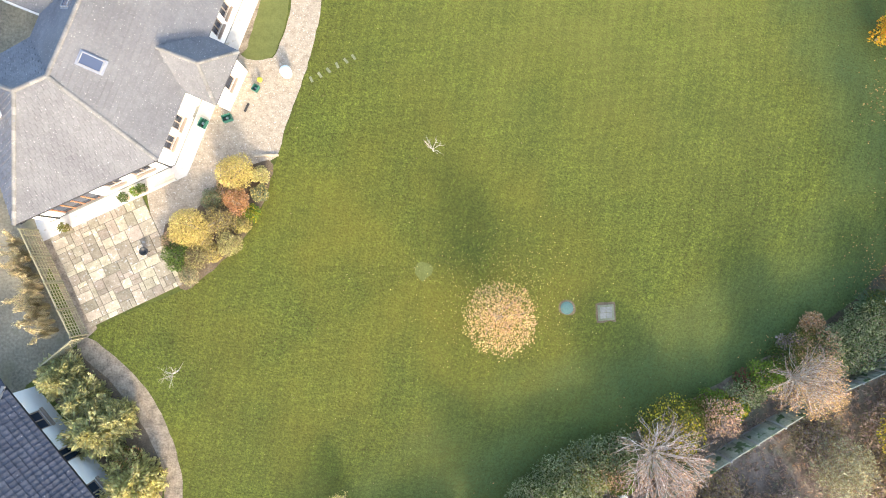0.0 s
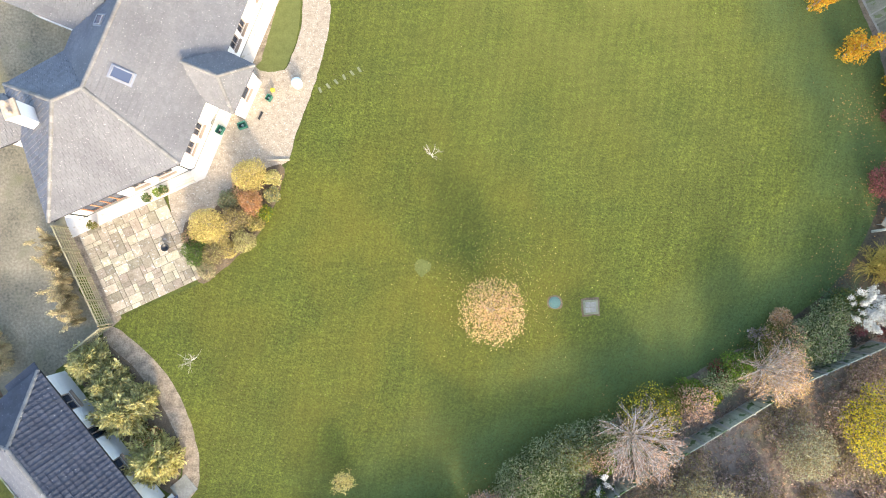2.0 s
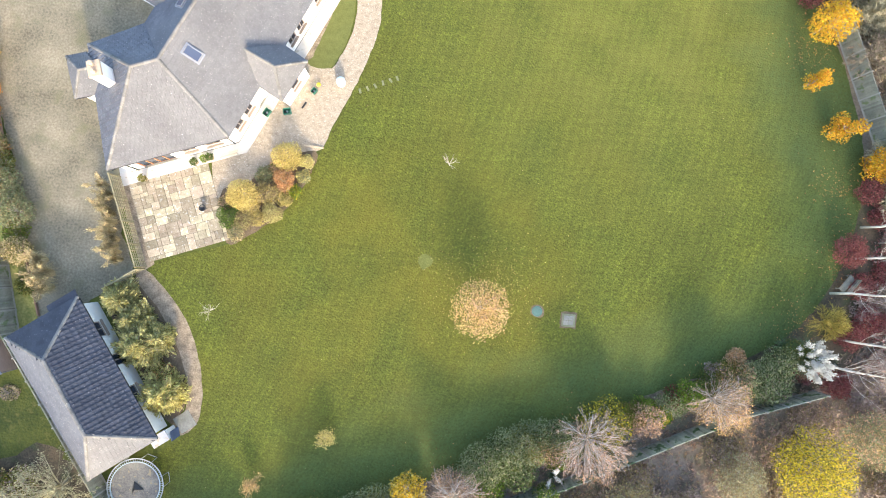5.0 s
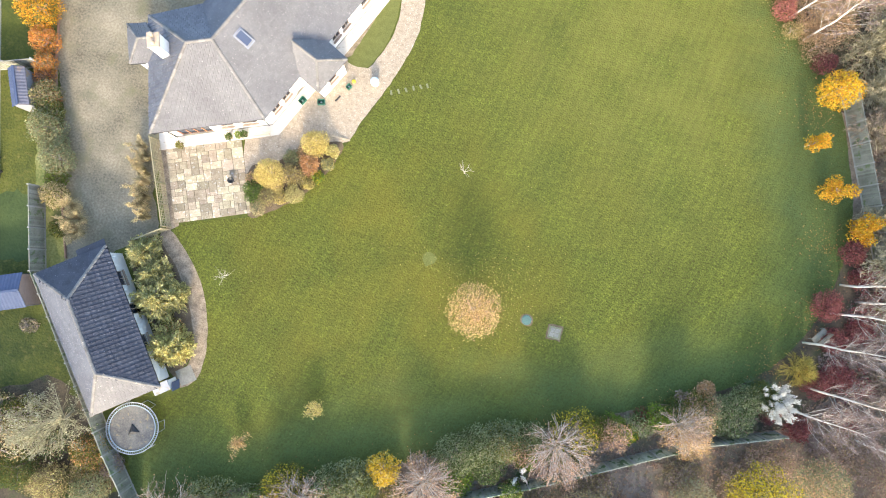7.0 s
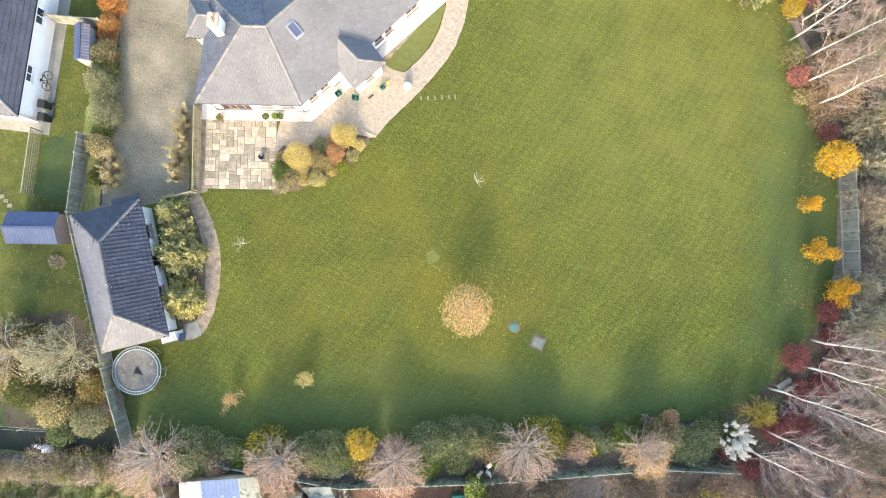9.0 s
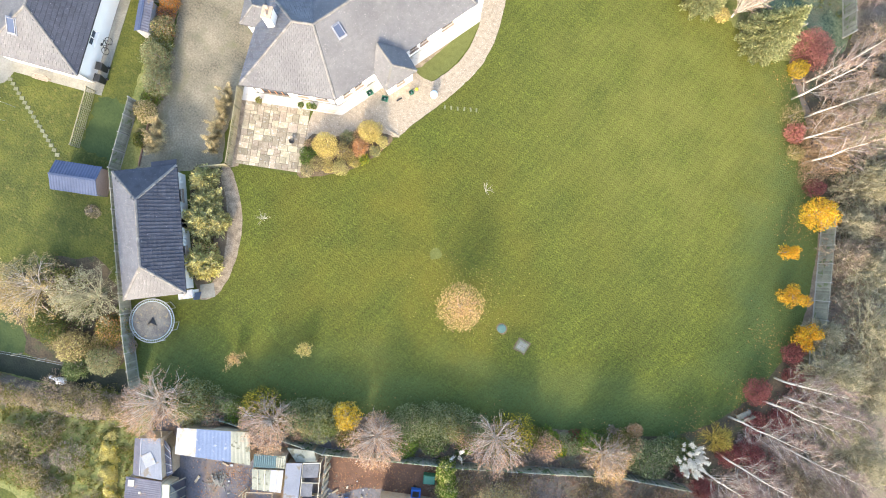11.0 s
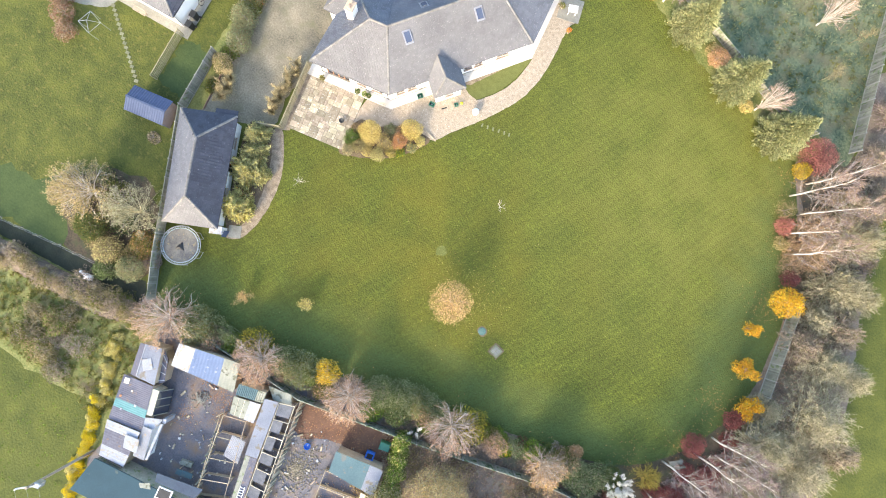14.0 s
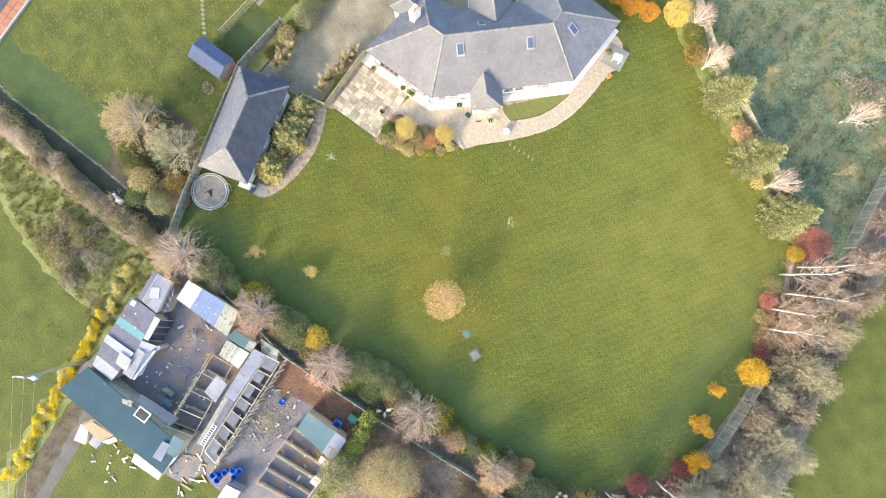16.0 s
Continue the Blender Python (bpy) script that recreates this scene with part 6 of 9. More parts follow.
# red dogwoods
for i, (x, y, r, h) in enumerate(((32.9, 6.0, 1.15, 1.6), (34.0, 11.0, 0.95, 1.5), (27.1, 25.9, 0.8, 1.4), (33.8, -0.6, 1.1, 1.2), (22.7, 29.4, 0.95, 1.2), (19.4, 37.3, 1.75, 1.6), (30.9, -4.0, 0.9, 1.0), (34.6, 3.4, 1.0, 0.8), (35.6, 0.8, 1.2, 0.9), (36.6, 4.8, 1.1, 0.8), (35.4, 9.2, 0.9, 0.8), (33.6, -4.6, 1.0, 0.8))):
    shrub("dogwood", x, y, r, r, h, TWIG_BRICK if i in (4, 5) else TWIG_RED, "crimson dogwood shrub at the lawn edge", 140 + i, n=int(2600 * r * r + 400), leaf=0.11, mat2=TWIG_RED if i in (4, 5) else LEAF_RED, twig=TWIG_RED, group="red dogwoods", loose=0.6)

# white-stemmed birches
for i, (x, y, h) in enumerate(((34.2, 8.2, 8.5), (35.9, 7.2, 8.0), (34.1, 5.6, 9.0), (32.4, 2.5, 9.5), (33.3, -1.0, 9.5), (32.7, -3.2, 7.0), (20.8, 32.5, 8.5), (22.9, 31.7, 8.5), (25.2, 27.7, 8.5), (23.5, 29.2, 7.5), (21.1, 34.8, 9.5), (38.0, 3.0, 8.5), (38.4, -4.0, 8.0))):
    tan = 6 <= i <= 10
    birch_tree(x, y, h, 2.1, "white-stemmed birch tree with a few tan leaves" if tan else "white-stemmed bare birch tree", 160 + i, TWIG_PURPLE, LEAF_HAZEL if tan else None, 600)

rw = np.random.default_rng(33)
for i in range(20):
    x, y = rw.uniform(33.8, 42.0), rw.uniform(-6.0, 10.0)
    shrub("bramble", x, y, rw.uniform(1.0, 1.7), rw.uniform(1.0, 1.7), rw.uniform(0.5, 1.0), (TWIG_PURPLE, TWIG_RED, TWIG_PURPLE, TWIG_TAN)[i % 4], "low purplish thicket under the birches", 880 + i, n=1300, leaf=0.16, mat2=(TWIG_TAN, TWIG_PURPLE)[i % 2], group="thicket under the birches", loose=1.2)

for i in range(16):
    x, y = rw.uniform(24.0, 32.0), rw.uniform(29.5, 39.0)
    if x + 0.75 * y < 46.8:
        x = 46.8 - 0.75 * y + rw.uniform(0, 3)
    shrub("bramble", x, y, rw.uniform(0.9, 1.5), rw.uniform(0.9, 1.5), rw.uniform(0.6, 1.1), (TWIG_PURPLE, LEAF_DRAB, TWIG_RED, LEAF_HAZEL)[i % 4], "low brown thicket under the birches", 910 + i, n=1300, leaf=0.14, mat2=(TWIG_PURPLE, LEAF_OLIVE)[i % 2], group="thicket under the birches", loose=1.2)

# golden and orange young oaks along the eastern fence
for i, (x, y, r, h, mat, m2, lab) in enumerate(((28.0, 23.2, 1.45, 3.4, LEAF_GOLD, LEAF_ORANGE, "golden-leaved tree by the fence"), (27.9, 18.8, 0.75, 2.4, LEAF_ORANGE, LEAF_GOLD, "small orange-leaved tree by the fence"),
                                               (30.5, 15.3, 1.1, 2.6, LEAF_ORANGE, LEAF_GOLD, "orange-leaved young oak by the fence"), (33.9, 12.9, 1.2, 2.6, LEAF_ORANGE, LEAF_GOLD, "orange-leaved young oak at the fence end"))):
    leafy_tree("oak_tree", x, y, h, r * (0.88 if i else 1.0), mat, lab, 180 + i, n=int(1300 * r * r + 500), leaf=0.15, mat2=m2, group="autumn oaks", clear=0.15, clumps=9 if i else 24, loose=1.1 if i else 0.4, gaps=0.3 if i else 0.12)

# conifers and bare maples along the northern border
for i, (x, y, h, r) in enumerate(((-0.4, 36.2, 6.4, 2.55), (7.4, 35.6, 6.4, 2.55), (14.8, 35.4, 6.6, 2.75))):
    conifer("spruce_tree", x, y, h, r, LEAF_BLUEGREEN, "pale grey-green conifer at the lawn edge", 200 + i, 18, 18, LEAF_SPRAY, group="conifers along the paddock", dense=80, needle=0.24)
for i, (x, y, h) in enumerate(((-4.5, 36.4, 4.6), (11.2, 36.0, 5.2), (8.8, 47.9, 5.0), (-9.5, 37.8, 3.6))):
    dome_tree("maple_tree", x, y, h, 1.75, "small bare tree with pinkish twigs", 210 + i, BARK_PALE, TWIG_PINK, None, 0, 16, 7, 12, fork=0.1, stem=0.1, low=0.5, group="bare trees by the paddock", twig_len=0.5)
for i, (x, y, r, h, mat, m2, lab) in enumerate(((-11.5, 36.2, 1.5, 2.4, LEAF_HONEY, LEAF_GOLD, "yellow-leaved shrub"), (-6.2, 35.9, 1.3, 1.6, LEAF_OLIVE, LEAF_COPPER, "brown-olive shrub"), (4.2, 36.3, 1.1, 1.4, LEAF_TAN, LEAF_COPPER, "rust-brown shrub"),
                                               (-15.0, 32.4, 1.3, 1.5, LEAF_ORANGE, LEAF_RUST, "orange hedge by the house"), (-16.8, 31.4, 1.3, 1.5, LEAF_ORANGE, LEAF_RUST, "orange hedge by the house"), (-13.2, 33.6, 1.1, 1.4, LEAF_RUST, LEAF_ORANGE, "orange hedge by the house"),
                                               (19.4, 34.9, 0.9, 1.4, LEAF_GOLD, LEAF_OLIVE, "golden shrub under the birches"), (-8.6, 37.0, 1.2, 1.4, LEAF_OLIVE, LEAF_BRIGHT, "olive shrub"), (3.2, 36.6, 0.8, 1.0, LEAF_BUFF, LEAF_OLIVE, "yellowish low shrub"), (10.2, 35.2, 0.7, 1.0, LEAF_HONEY, LEAF_DRAB, "yellowish low shrub"))):
    shrub("shrub", x, y, r, r, h, mat, lab + " beside the lawn", 220 + i, n=int(1800 * r * r + 400), mat2=m2, group="shrubs in the north border")
for i, (x, y, r, h) in enumerate(((24.9, 29.6, 1.4, 1.7), (26.1, 27.0, 1.2, 1.5), (24.6, 31.8, 1.6, 1.9), (26.8, 29.2, 1.5, 1.9), (25.0, 28.2, 0.9, 1.2))):
    shrub("beech_hedge", x, y, r, r, h, LEAF_HAZEL, "tan-leaved beech under the birches", 240 + i, n=int(1700 * r * r + 400), mat2=LEAF_TAN, group="copper underwood", loose=0.9, leaf=0.1)
for i, (x, y, r) in enumerate(((21.4, 30.7, 1.0), (23.8, 27.9, 0.7))):
    shrub("shrub", x, y, r, r, 1.1, LEAF_BUFF, "yellow-buff shrub at the foot of the birches", 246 + i, n=1500, mat2=LEAF_OLIVE, group="shrubs in the north border", loose=0.9, leaf=0.1)

# grey scrub beyond the fence
rngs = np.random.default_rng(7)
for i, (x, y, h, s) in enumerate(((38.6, 16.8, 5.6, 4.9), (30.6, 28.2, 5.0, 3.3), (32.6, 21.6, 3.4, 2.3), (35.6, 21.6, 4.4, 3.0), (37.4, 11.2, 4.6, 3.3), (28.2, 33.2, 5.0, 3.2), (34.2, 25.2, 4.0, 2.8), (41.6, 12.2, 5.0, 3.6), (43.6, 6.0, 5.0, 3.6), (39.6, 7.0, 4.6, 3.0),
                                  (26.2, 35.6, 4.2, 2.6), (38.2, 22.6, 4.2, 2.8), (31.8, 24.4, 3.4, 2.0), (33.0, 29.4, 3.8, 2.6), (42.6, 16.4, 4.4, 2.8), (35.2, 14.0, 3.2, 1.9), (44.5, 0.5, 5.0, 3.6), (40.6, 1.5, 4.6, 3.0), (42.0, -6.0, 5.0, 3.4), (24.6, 42.2, 3.2, 2.6), (21.6, 46.6, 3.2, 2.4), (27.0, 38.6, 3.8, 2.6))):
    tint = (TWIG_SCRUB, TWIG_GREY, TWIG_TAN, TWIG_SCRUB)[i % 4] if i < 16 else (TWIG_PURPLE, TWIG_TAN)[i % 2]
    dome_tree("scrub_tree", x, y, h, s, "olive-grey leafless scrub tree beyond the fence", 250 + i, TWIG_SCRUB, tint, LEAF_OLIVE if i < 16 else LEAF_DRAB, int(120 * s * s), int(16 + 5 * s), 10, 17, fork=0.06, stem=0.12, width=0.019, group="grey scrub", twig_len=0.48, low=0.12, fan=0.75, tangle=0.6)

# wood south of the border
for i, (x, y, r, h, mat, m2, lab) in enumerate(((17.9, -16.9, 2.9, 4.4, LEAF_BUFF, LEAF_LICHEN, "broad olive-brown tree"), (30.5, -10.6, 2.7, 4.6, LEAF_YELLOW, LEAF_OLIVE, "bright yellow-leaved tree"), (15.2, -21.6, 2.2, 3.6, LEAF_LICHEN, LEAF_OLIVE, "olive tree in the rough"),
                                               (26.0, -12.6, 1.8, 2.6, LEAF_LICHEN, LEAF_DRAB, "thin olive tree"), (35.0, -8.0, 2.0, 4.0, LEAF_GREY, LEAF_TAN, "grey-olive thin tree"), (23.0, -17.5, 2.2, 3.4, LEAF_BUFF, LEAF_DRAB, "brown-leaved tree"))):
    leafy_tree("wood_tree", x, y, h, r, mat, lab + " beyond the fence", 270 + i, n=int(1300 * r * r + 800), leaf=0.13, mat2=m2, group="trees south of the fence")
for i in range(44):
    x, y = rngs.uniform(13, 42), rngs.uniform(-21, -3)
    if y > -16.4 + (x - 11.6) * 0.6 - 2.2:
        y = -16.4 + (x - 11.6) * 0.6 - 2.2 - rngs.uniform(0, 6)
    mats = ((TWIG_TAN, TWIG_PINK), (LEAF_DRAB, TWIG_TAN), (TWIG_PINK, LEAF_BUFF), (TWIG_PINK, LEAF_DRAB))[i % 4]
    shrub("bramble", x, y, rngs.uniform(0.9, 1.6), rngs.uniform(0.9, 1.6), rngs.uniform(0.7, 1.5), mats[0], "tangled brown bramble and bracken", 300 + i, n=1700, leaf=0.15, mat2=mats[1], group="brambles in the rough", loose=1.1)
# tall trees added beyond the view to shade the south-eastern lawn
for i, (x, y, h, r) in enumerate(((39.6, -9.6, 8.0, 3.2), (42.6, -13.5, 9.0, 3.6), (46.0, -6.0, 8.0, 3.6), (42.5, -1.0, 6.5, 3.0))):
    dome_tree("bare_tree", x, y, h, r, "leafless purplish-brown tree added out of view to shade the lawn", 810 + i, BARK_GREY, (TWIG_PURPLE, TWIG_TAN)[i % 2], LEAF_TAN, 1200, 22, 9, 14, stem=0.13, low=0.5, group="bare trees in the wood", twig_len=0.6)
for i, (x, y) in enumerate(((11.9, -16.4), (12.9, -17.6), (13.8, -18.9), (14.6, -20.2), (15.3, -21.6), (16.1, -23.0), (16.8, -24.4))):
    shrub("hedge_conifer", x, y, 0.95, 0.95, 2.2, LEAF_BRIGHT, "clipped green conifer hedge plant", 330 + i, n=2600, leaf=0.14, mat2=LEAF_CYPRESS, group="conifer hedge", loose=0.7)

# trees in the neighbouring garden
dome_tree("autumn_tree", -28.0, -23.0, 5.6, 3.3, "spreading tree with thin yellow-brown leaves", 340, BARK_PALE, TWIG_TAN, LEAF_BUFF, 5200, 22, 8, 9, stem=0.13, leaf=0.13, low=0.2)
dome_tree("autumn_tree", -23.4, -20.6, 5.4, 2.9, "spreading tree with thin grey-green leaves", 341, TWIG_SCRUB, TWIG_GREY, LEAF_LICHEN, 3600, 22, 8, 9, stem=0.13, leaf=0.12, low=0.2)
for i, (x, y, r, h, mat, m2) in enumerate(((-22.6, -25.7, 1.4, 2.2, LEAF_DRAB, LEAF_CYPRESS), (-19.6, -25.2, 1.3, 2.0, LEAF_GREY, LEAF_DRAB), (-25.6, -25.4, 1.6, 2.0, LEAF_GREEN, LEAF_OLIVE), (-18.9, -23.4, 0.9, 1.0, TWIG_PURPLE, LEAF_DRAB), (-20.6, -22.6, 1.4, 1.8, LEAF_OLIVE, LEAF_COPPER), (-21.4, -27.2, 1.2, 1.4, LEAF_GREEN, LEAF_GREY), (-30.0, -25.5, 1.2, 1.8, LEAF_DRAB, LEAF_OLIVE))):
    shrub("garden_shrub", x, y, r, r, h, mat, "overgrown mixed shrub beside the fence", 345 + i, n=int(1700 * r * r + 400), mat2=m2, group="shrubs in the neighbouring garden")
# strip between the drive and the neighbour
for i, (x, y, r, h, mat, m2, lab) in enumerate(((-30.4, -4.6, 1.0, 1.6, STRAW, LEAF_OLIVE, "straw-coloured shrub by the drive"), (-31.0, -1.8, 1.2, 1.8, LEAF_GREY, LEAF_DRAB, "grey-green shrub by the drive"), (-32.6, 0.4, 1.3, 2.0, LEAF_GREY, LEAF_DRAB, "leafy green shrub by the drive"), (-33.6, 2.8, 1.1, 2.0, LEAF_DRAB, LEAF_GREEN, "olive shrub by the drive"),
                                               (-34.6, 5.2, 0.8, 1.6, LEAF_RUST, LEAF_DRAB, "red-brown shrub by the drive"), (-35.2, 7.0, 1.0, 1.8, LEAF_RUST, LEAF_COPPER, "rust shrub by the drive"), (-36.2, 9.2, 1.5, 2.4, LEAF_ORANGE, LEAF_OLIVE, "orange and green hedge"), (-37.2, 11.6, 1.6, 2.6, LEAF_ORANGE, LEAF_RUST, "orange hedge beside the drive"), (-29.4, -7.0, 0.7, 1.0, LEAF_OLIVE, LEAF_GREEN, "low shrub by the garage"), (-31.8, -0.6, 1.0, 1.6, LEAF_GREY, LEAF_DRAB, "grey-green shrub by the drive"), (-33.0, 1.6, 1.0, 1.5, LEAF_OLIVE, LEAF_GREY, "olive shrub by the drive"), (-30.9, -3.2, 0.8, 1.1, LEAF_OLIVE, LEAF_BRIGHT, "low olive shrub by the drive"), (-34.3, 4.0, 0.8, 1.2, LEAF_BROWN, LEAF_RUST, "red-brown hedge shrub at the drive edge"), (-33.4, 2.6, 0.7, 1.0, LEAF_BROWN, LEAF_RUST, "red-brown hedge shrub at the drive edge"))):
    shrub("drive_shrub", x + 0.45, y + 0.1, r * 1.05, r * 1.05, h * 0.85, mat, lab, 360 + i, n=int(1800 * r * r + 400), mat2=m2, group="shrubs along the drive")
# gorse along the field edge
GL = [Vector(p) for p in ((-15.4, -31.0), (-13.4, -33.7), (-11.6, -36.9), (-9.6, -40.0), (-7.6, -43.0), (-6.3, -45.0), (-4.7, -47.6), (-2.9, -50.3), (-1.0, -53.4))]
for i in range(84):
    k = (i + rngs.random()) / 84 * (len(GL) - 1.01)
    p = GL[int(k)].lerp(GL[min(int(k) + 1, len(GL) - 1)], k % 1.0)
    gold = i % 4 and i > 20
    shrub("gorse_bush", p.x + rngs.normal() * 0.3, p.y + rngs.normal() * 0.3, rngs.uniform(0.28, 0.5), rngs.uniform(0.28, 0.5), rngs.uniform(0.25, 0.5), GORSE if gold else LEAF_CYPRESS, "gorse bush in yellow flower" if gold else "olive gorse bush with few flowers", 600 + i, n=900, leaf=0.1, mat2=(LEAF_CYPRESS, LEAF_YELLOW)[i % 2], group="gorse along the field edge", loose=1.4)
# brambles: a brown strip on the ditch, a grey-green thicket on the bank
SL = [Vector(p) for p in ((-36.0, -36.0), (-32.0, -34.4), (-28.7, -33.4), (-25.8, -32.4), (-22.6, -31.2), (-20.3, -29.9), (-17.6, -28.4), (-15.4, -28.6))]
for i in range(34):
    k = (i + rngs.random()) / 34 * (len(SL) - 1.01)
    p = SL[int(k)].lerp(SL[min(int(k) + 1, len(SL) - 1)], k % 1.0)
    m1, m2 = ((TWIG_TAN, LEAF_DRAB), (LEAF_DRAB, TWIG_GREY), (LEAF_OLIVE, TWIG_TAN))[i % 3]
    shrub("bramble", p.x + rngs.normal() * 0.5, p.y + rngs.normal() * 0.4, rngs.uniform(0.8, 1.4), rngs.uniform(0.6, 1.0), rngs.uniform(0.85, 1.25), m1, "tangle of brown bramble beside the ditch", 400 + i, n=1500, leaf=0.12, mat2=m2, group="brambles on the bank", loose=1.3)
for i in range(15):
    a, k = rngs.uniform(0, 6.28), math.sqrt(rngs.random())
    x, y = -19.6 + 3.4 * k * math.cos(a), -35.9 + 3.2 * k * math.sin(a)
    m1, m2 = ((LEAF_DRAB, TWIG_GREY), (LEAF_OLIVE, TWIG_TAN), (LEAF_DRAB, LEAF_BRIGHT), (TWIG_TAN, LEAF_GREY))[i % 4]
    shrub("bramble", x, y, rngs.uniform(0.7, 1.2), rngs.uniform(0.7, 1.2), rngs.uniform(0.5, 1.1), m1, "grey-green bramble thicket on the rough bank", 430 + i, n=1600, leaf=0.13, mat2=m2, group="brambles on the bank", loose=1.3)
# thin saplings in the paddock
for i, (x, y) in enumerate(((-0.4, 41.8), (12.8, 49.3), (13.6, 43.8))):
    bare_tree("sapling", x, y, 3.2, 1.0, "thin straw-coloured sapling in the paddock", 460 + i, TWIG_GREY, TWIG_GREY, LEAF_DRAB, 500, 0.3, 12, True, depth=1, fuzz=12, r=0.04, group="paddock saplings")
for i, (x, y) in enumerate(((5.2, 51.0), (6.6, 52.6), (7.8, 53.6))):
    shrub("dead_bush", x, y, 1.1, 0.7, 0.6, TWIG_TAN, "collapsed dead brown bush in the paddock", 470 + i, n=260, leaf=0.2, mat2=TWIG_PURPLE, loose=1.3, group="dead bushes in the paddock")
# undergrowth beneath the garden trees
for i in range(12):
    x, y = rngs.uniform(-29, -19.5), rngs.uniform(-26.5, -21)
    if y > -25.0 - (x + 18.0) * 0.9:
        continue
    m1, m2 = ((LEAF_OLIVE, TWIG_PURPLE), (LEAF_GREEN, LEAF_DRAB), (LEAF_DRAB, LEAF_OLIVE))[i % 3]
    shrub("garden_shrub", x, y, rngs.uniform(0.8, 1.3), rngs.uniform(0.8, 1.3), rngs.uniform(0.7, 1.4), m1, "low mixed undergrowth beneath the garden trees", 480 + i, n=1100, leaf=0.14, mat2=m2, group="shrubs in the neighbouring garden", loose=0.6)


def tussocks(name, poly, n, mat, label, seed, size=0.4, blades_each=7):
    """Many small tufts of grass over a piece of rough ground."""
    rng = np.random.default_rng(seed)
    xs, ys = [p[0] for p in poly], [p[1] for p in poly]
    c = np.stack([rng.uniform(min(xs), max(xs), n * 2), rng.uniform(min(ys), max(ys), n * 2)], 1)
    c = c[[inside(x, y, poly) for x, y in c]][:n]
    m = len(c)
    c = np.repeat(c, blades_each, 0) + rng.normal(size=(m * blades_each, 2)) * size * 0.25
    p = np.concatenate([c, np.full((len(c), 1), 0.08) + rng.random((len(c), 1)) * size * 0.25], 1)
    d = rng.normal(size=(len(p), 3))
    d[:, 2] = np.abs(d[:, 2]) * 0.6 + 0.2
    return tagged(part(name, blades(rng, p, size, size * 0.13, d), mat, None, label, kind="stuff"), category="rough grass")


PAD = [(-11.0, 39.8), (5.0, 39.8), (17.0, 40.6), (21.0, 42.4), (14.0, 54.0), (4.0, 70.0), (-28.0, 70.0), (-22.0, 48.0)]
tussocks("grass_tussocks", PAD, 3400, LEAF_GREY, "grey-green tussocks over the rough pasture", 1, 0.34)
tussocks("grass_tussocks", PAD, 1200, LEAF_OLIVE, "dark green tussocks over the rough pasture", 7, 0.4)
tussocks("grass_tussocks", PAD, 1100, LEAF_DRAB, "straw tussocks over the rough pasture", 2, 0.24)
BANK = [(-40.0, -37.0), (-29.1, -33.0), (-16.4, -28.0), (-12.4, -30.0), (-9.6, -36.0), (-11.5, -38.2), (-16.0, -38.4), (-22.0, -40.0), (-32.0, -40.0)]
tussocks("grass_tussocks", BANK, 700, LEAF_DRAB, "straw tussocks on the rough bank", 3, 0.3)
tussocks("grass_tussocks", BANK, 1300, LEAF_OLIVE, "green tussocks on the rough bank", 4, 0.45)
WOOD = [(8.0, -15.5), (25.0, -6.5), (33.5, -3.0), (36.0, 5.0), (37.4, 11.5), (35.4, 15.6), (31.2, 23.6), (26.5, 30.0), (21.0, 37.0), (28.0, 37.0), (38.0, 24.0), (44.0, 12.0), (50.0, -10.0), (40.0, -24.0), (18.0, -25.0)]
tussocks("undergrowth", WOOD, 8000, LEAF_TAN, "dry brown undergrowth of the wood edge", 5, 0.2)
tussocks("undergrowth", WOOD, 4200, LEAF_LICHEN, "olive undergrowth of the wood edge", 6, 0.25)
tussocks("undergrowth", WOOD, 7000, TWIG_PINK, "purplish bare stems of the wood edge", 8, 0.3)
FARM = [(-16.0, -40.0), (-10.0, -39.0), (-4.0, -50.0), (-8.0, -66.0), (-40.0, -60.0), (-60.0, -46.0), (-34.0, -41.5)]
tussocks("grass_tussocks", FARM, 1400, LEAF_BRIGHT, "short tufts over the green field", 9, 0.22)


GORSE_STRIP = [(p.x + d, p.y + 0.35 * d) for d, run in ((-0.6, GL[1:]), (0.5, GL[:0:-1])) for p in run]
tussocks("gorse_shoots", GORSE_STRIP, 700, GORSE, "yellow gorse shoots between the bushes", 10, 0.28)
tussocks("gorse_shoots", GORSE_STRIP, 700, LEAF_OLIVE, "olive gorse shoots between the bushes", 11, 0.32)


# ---- fences ----
PANEL = {}


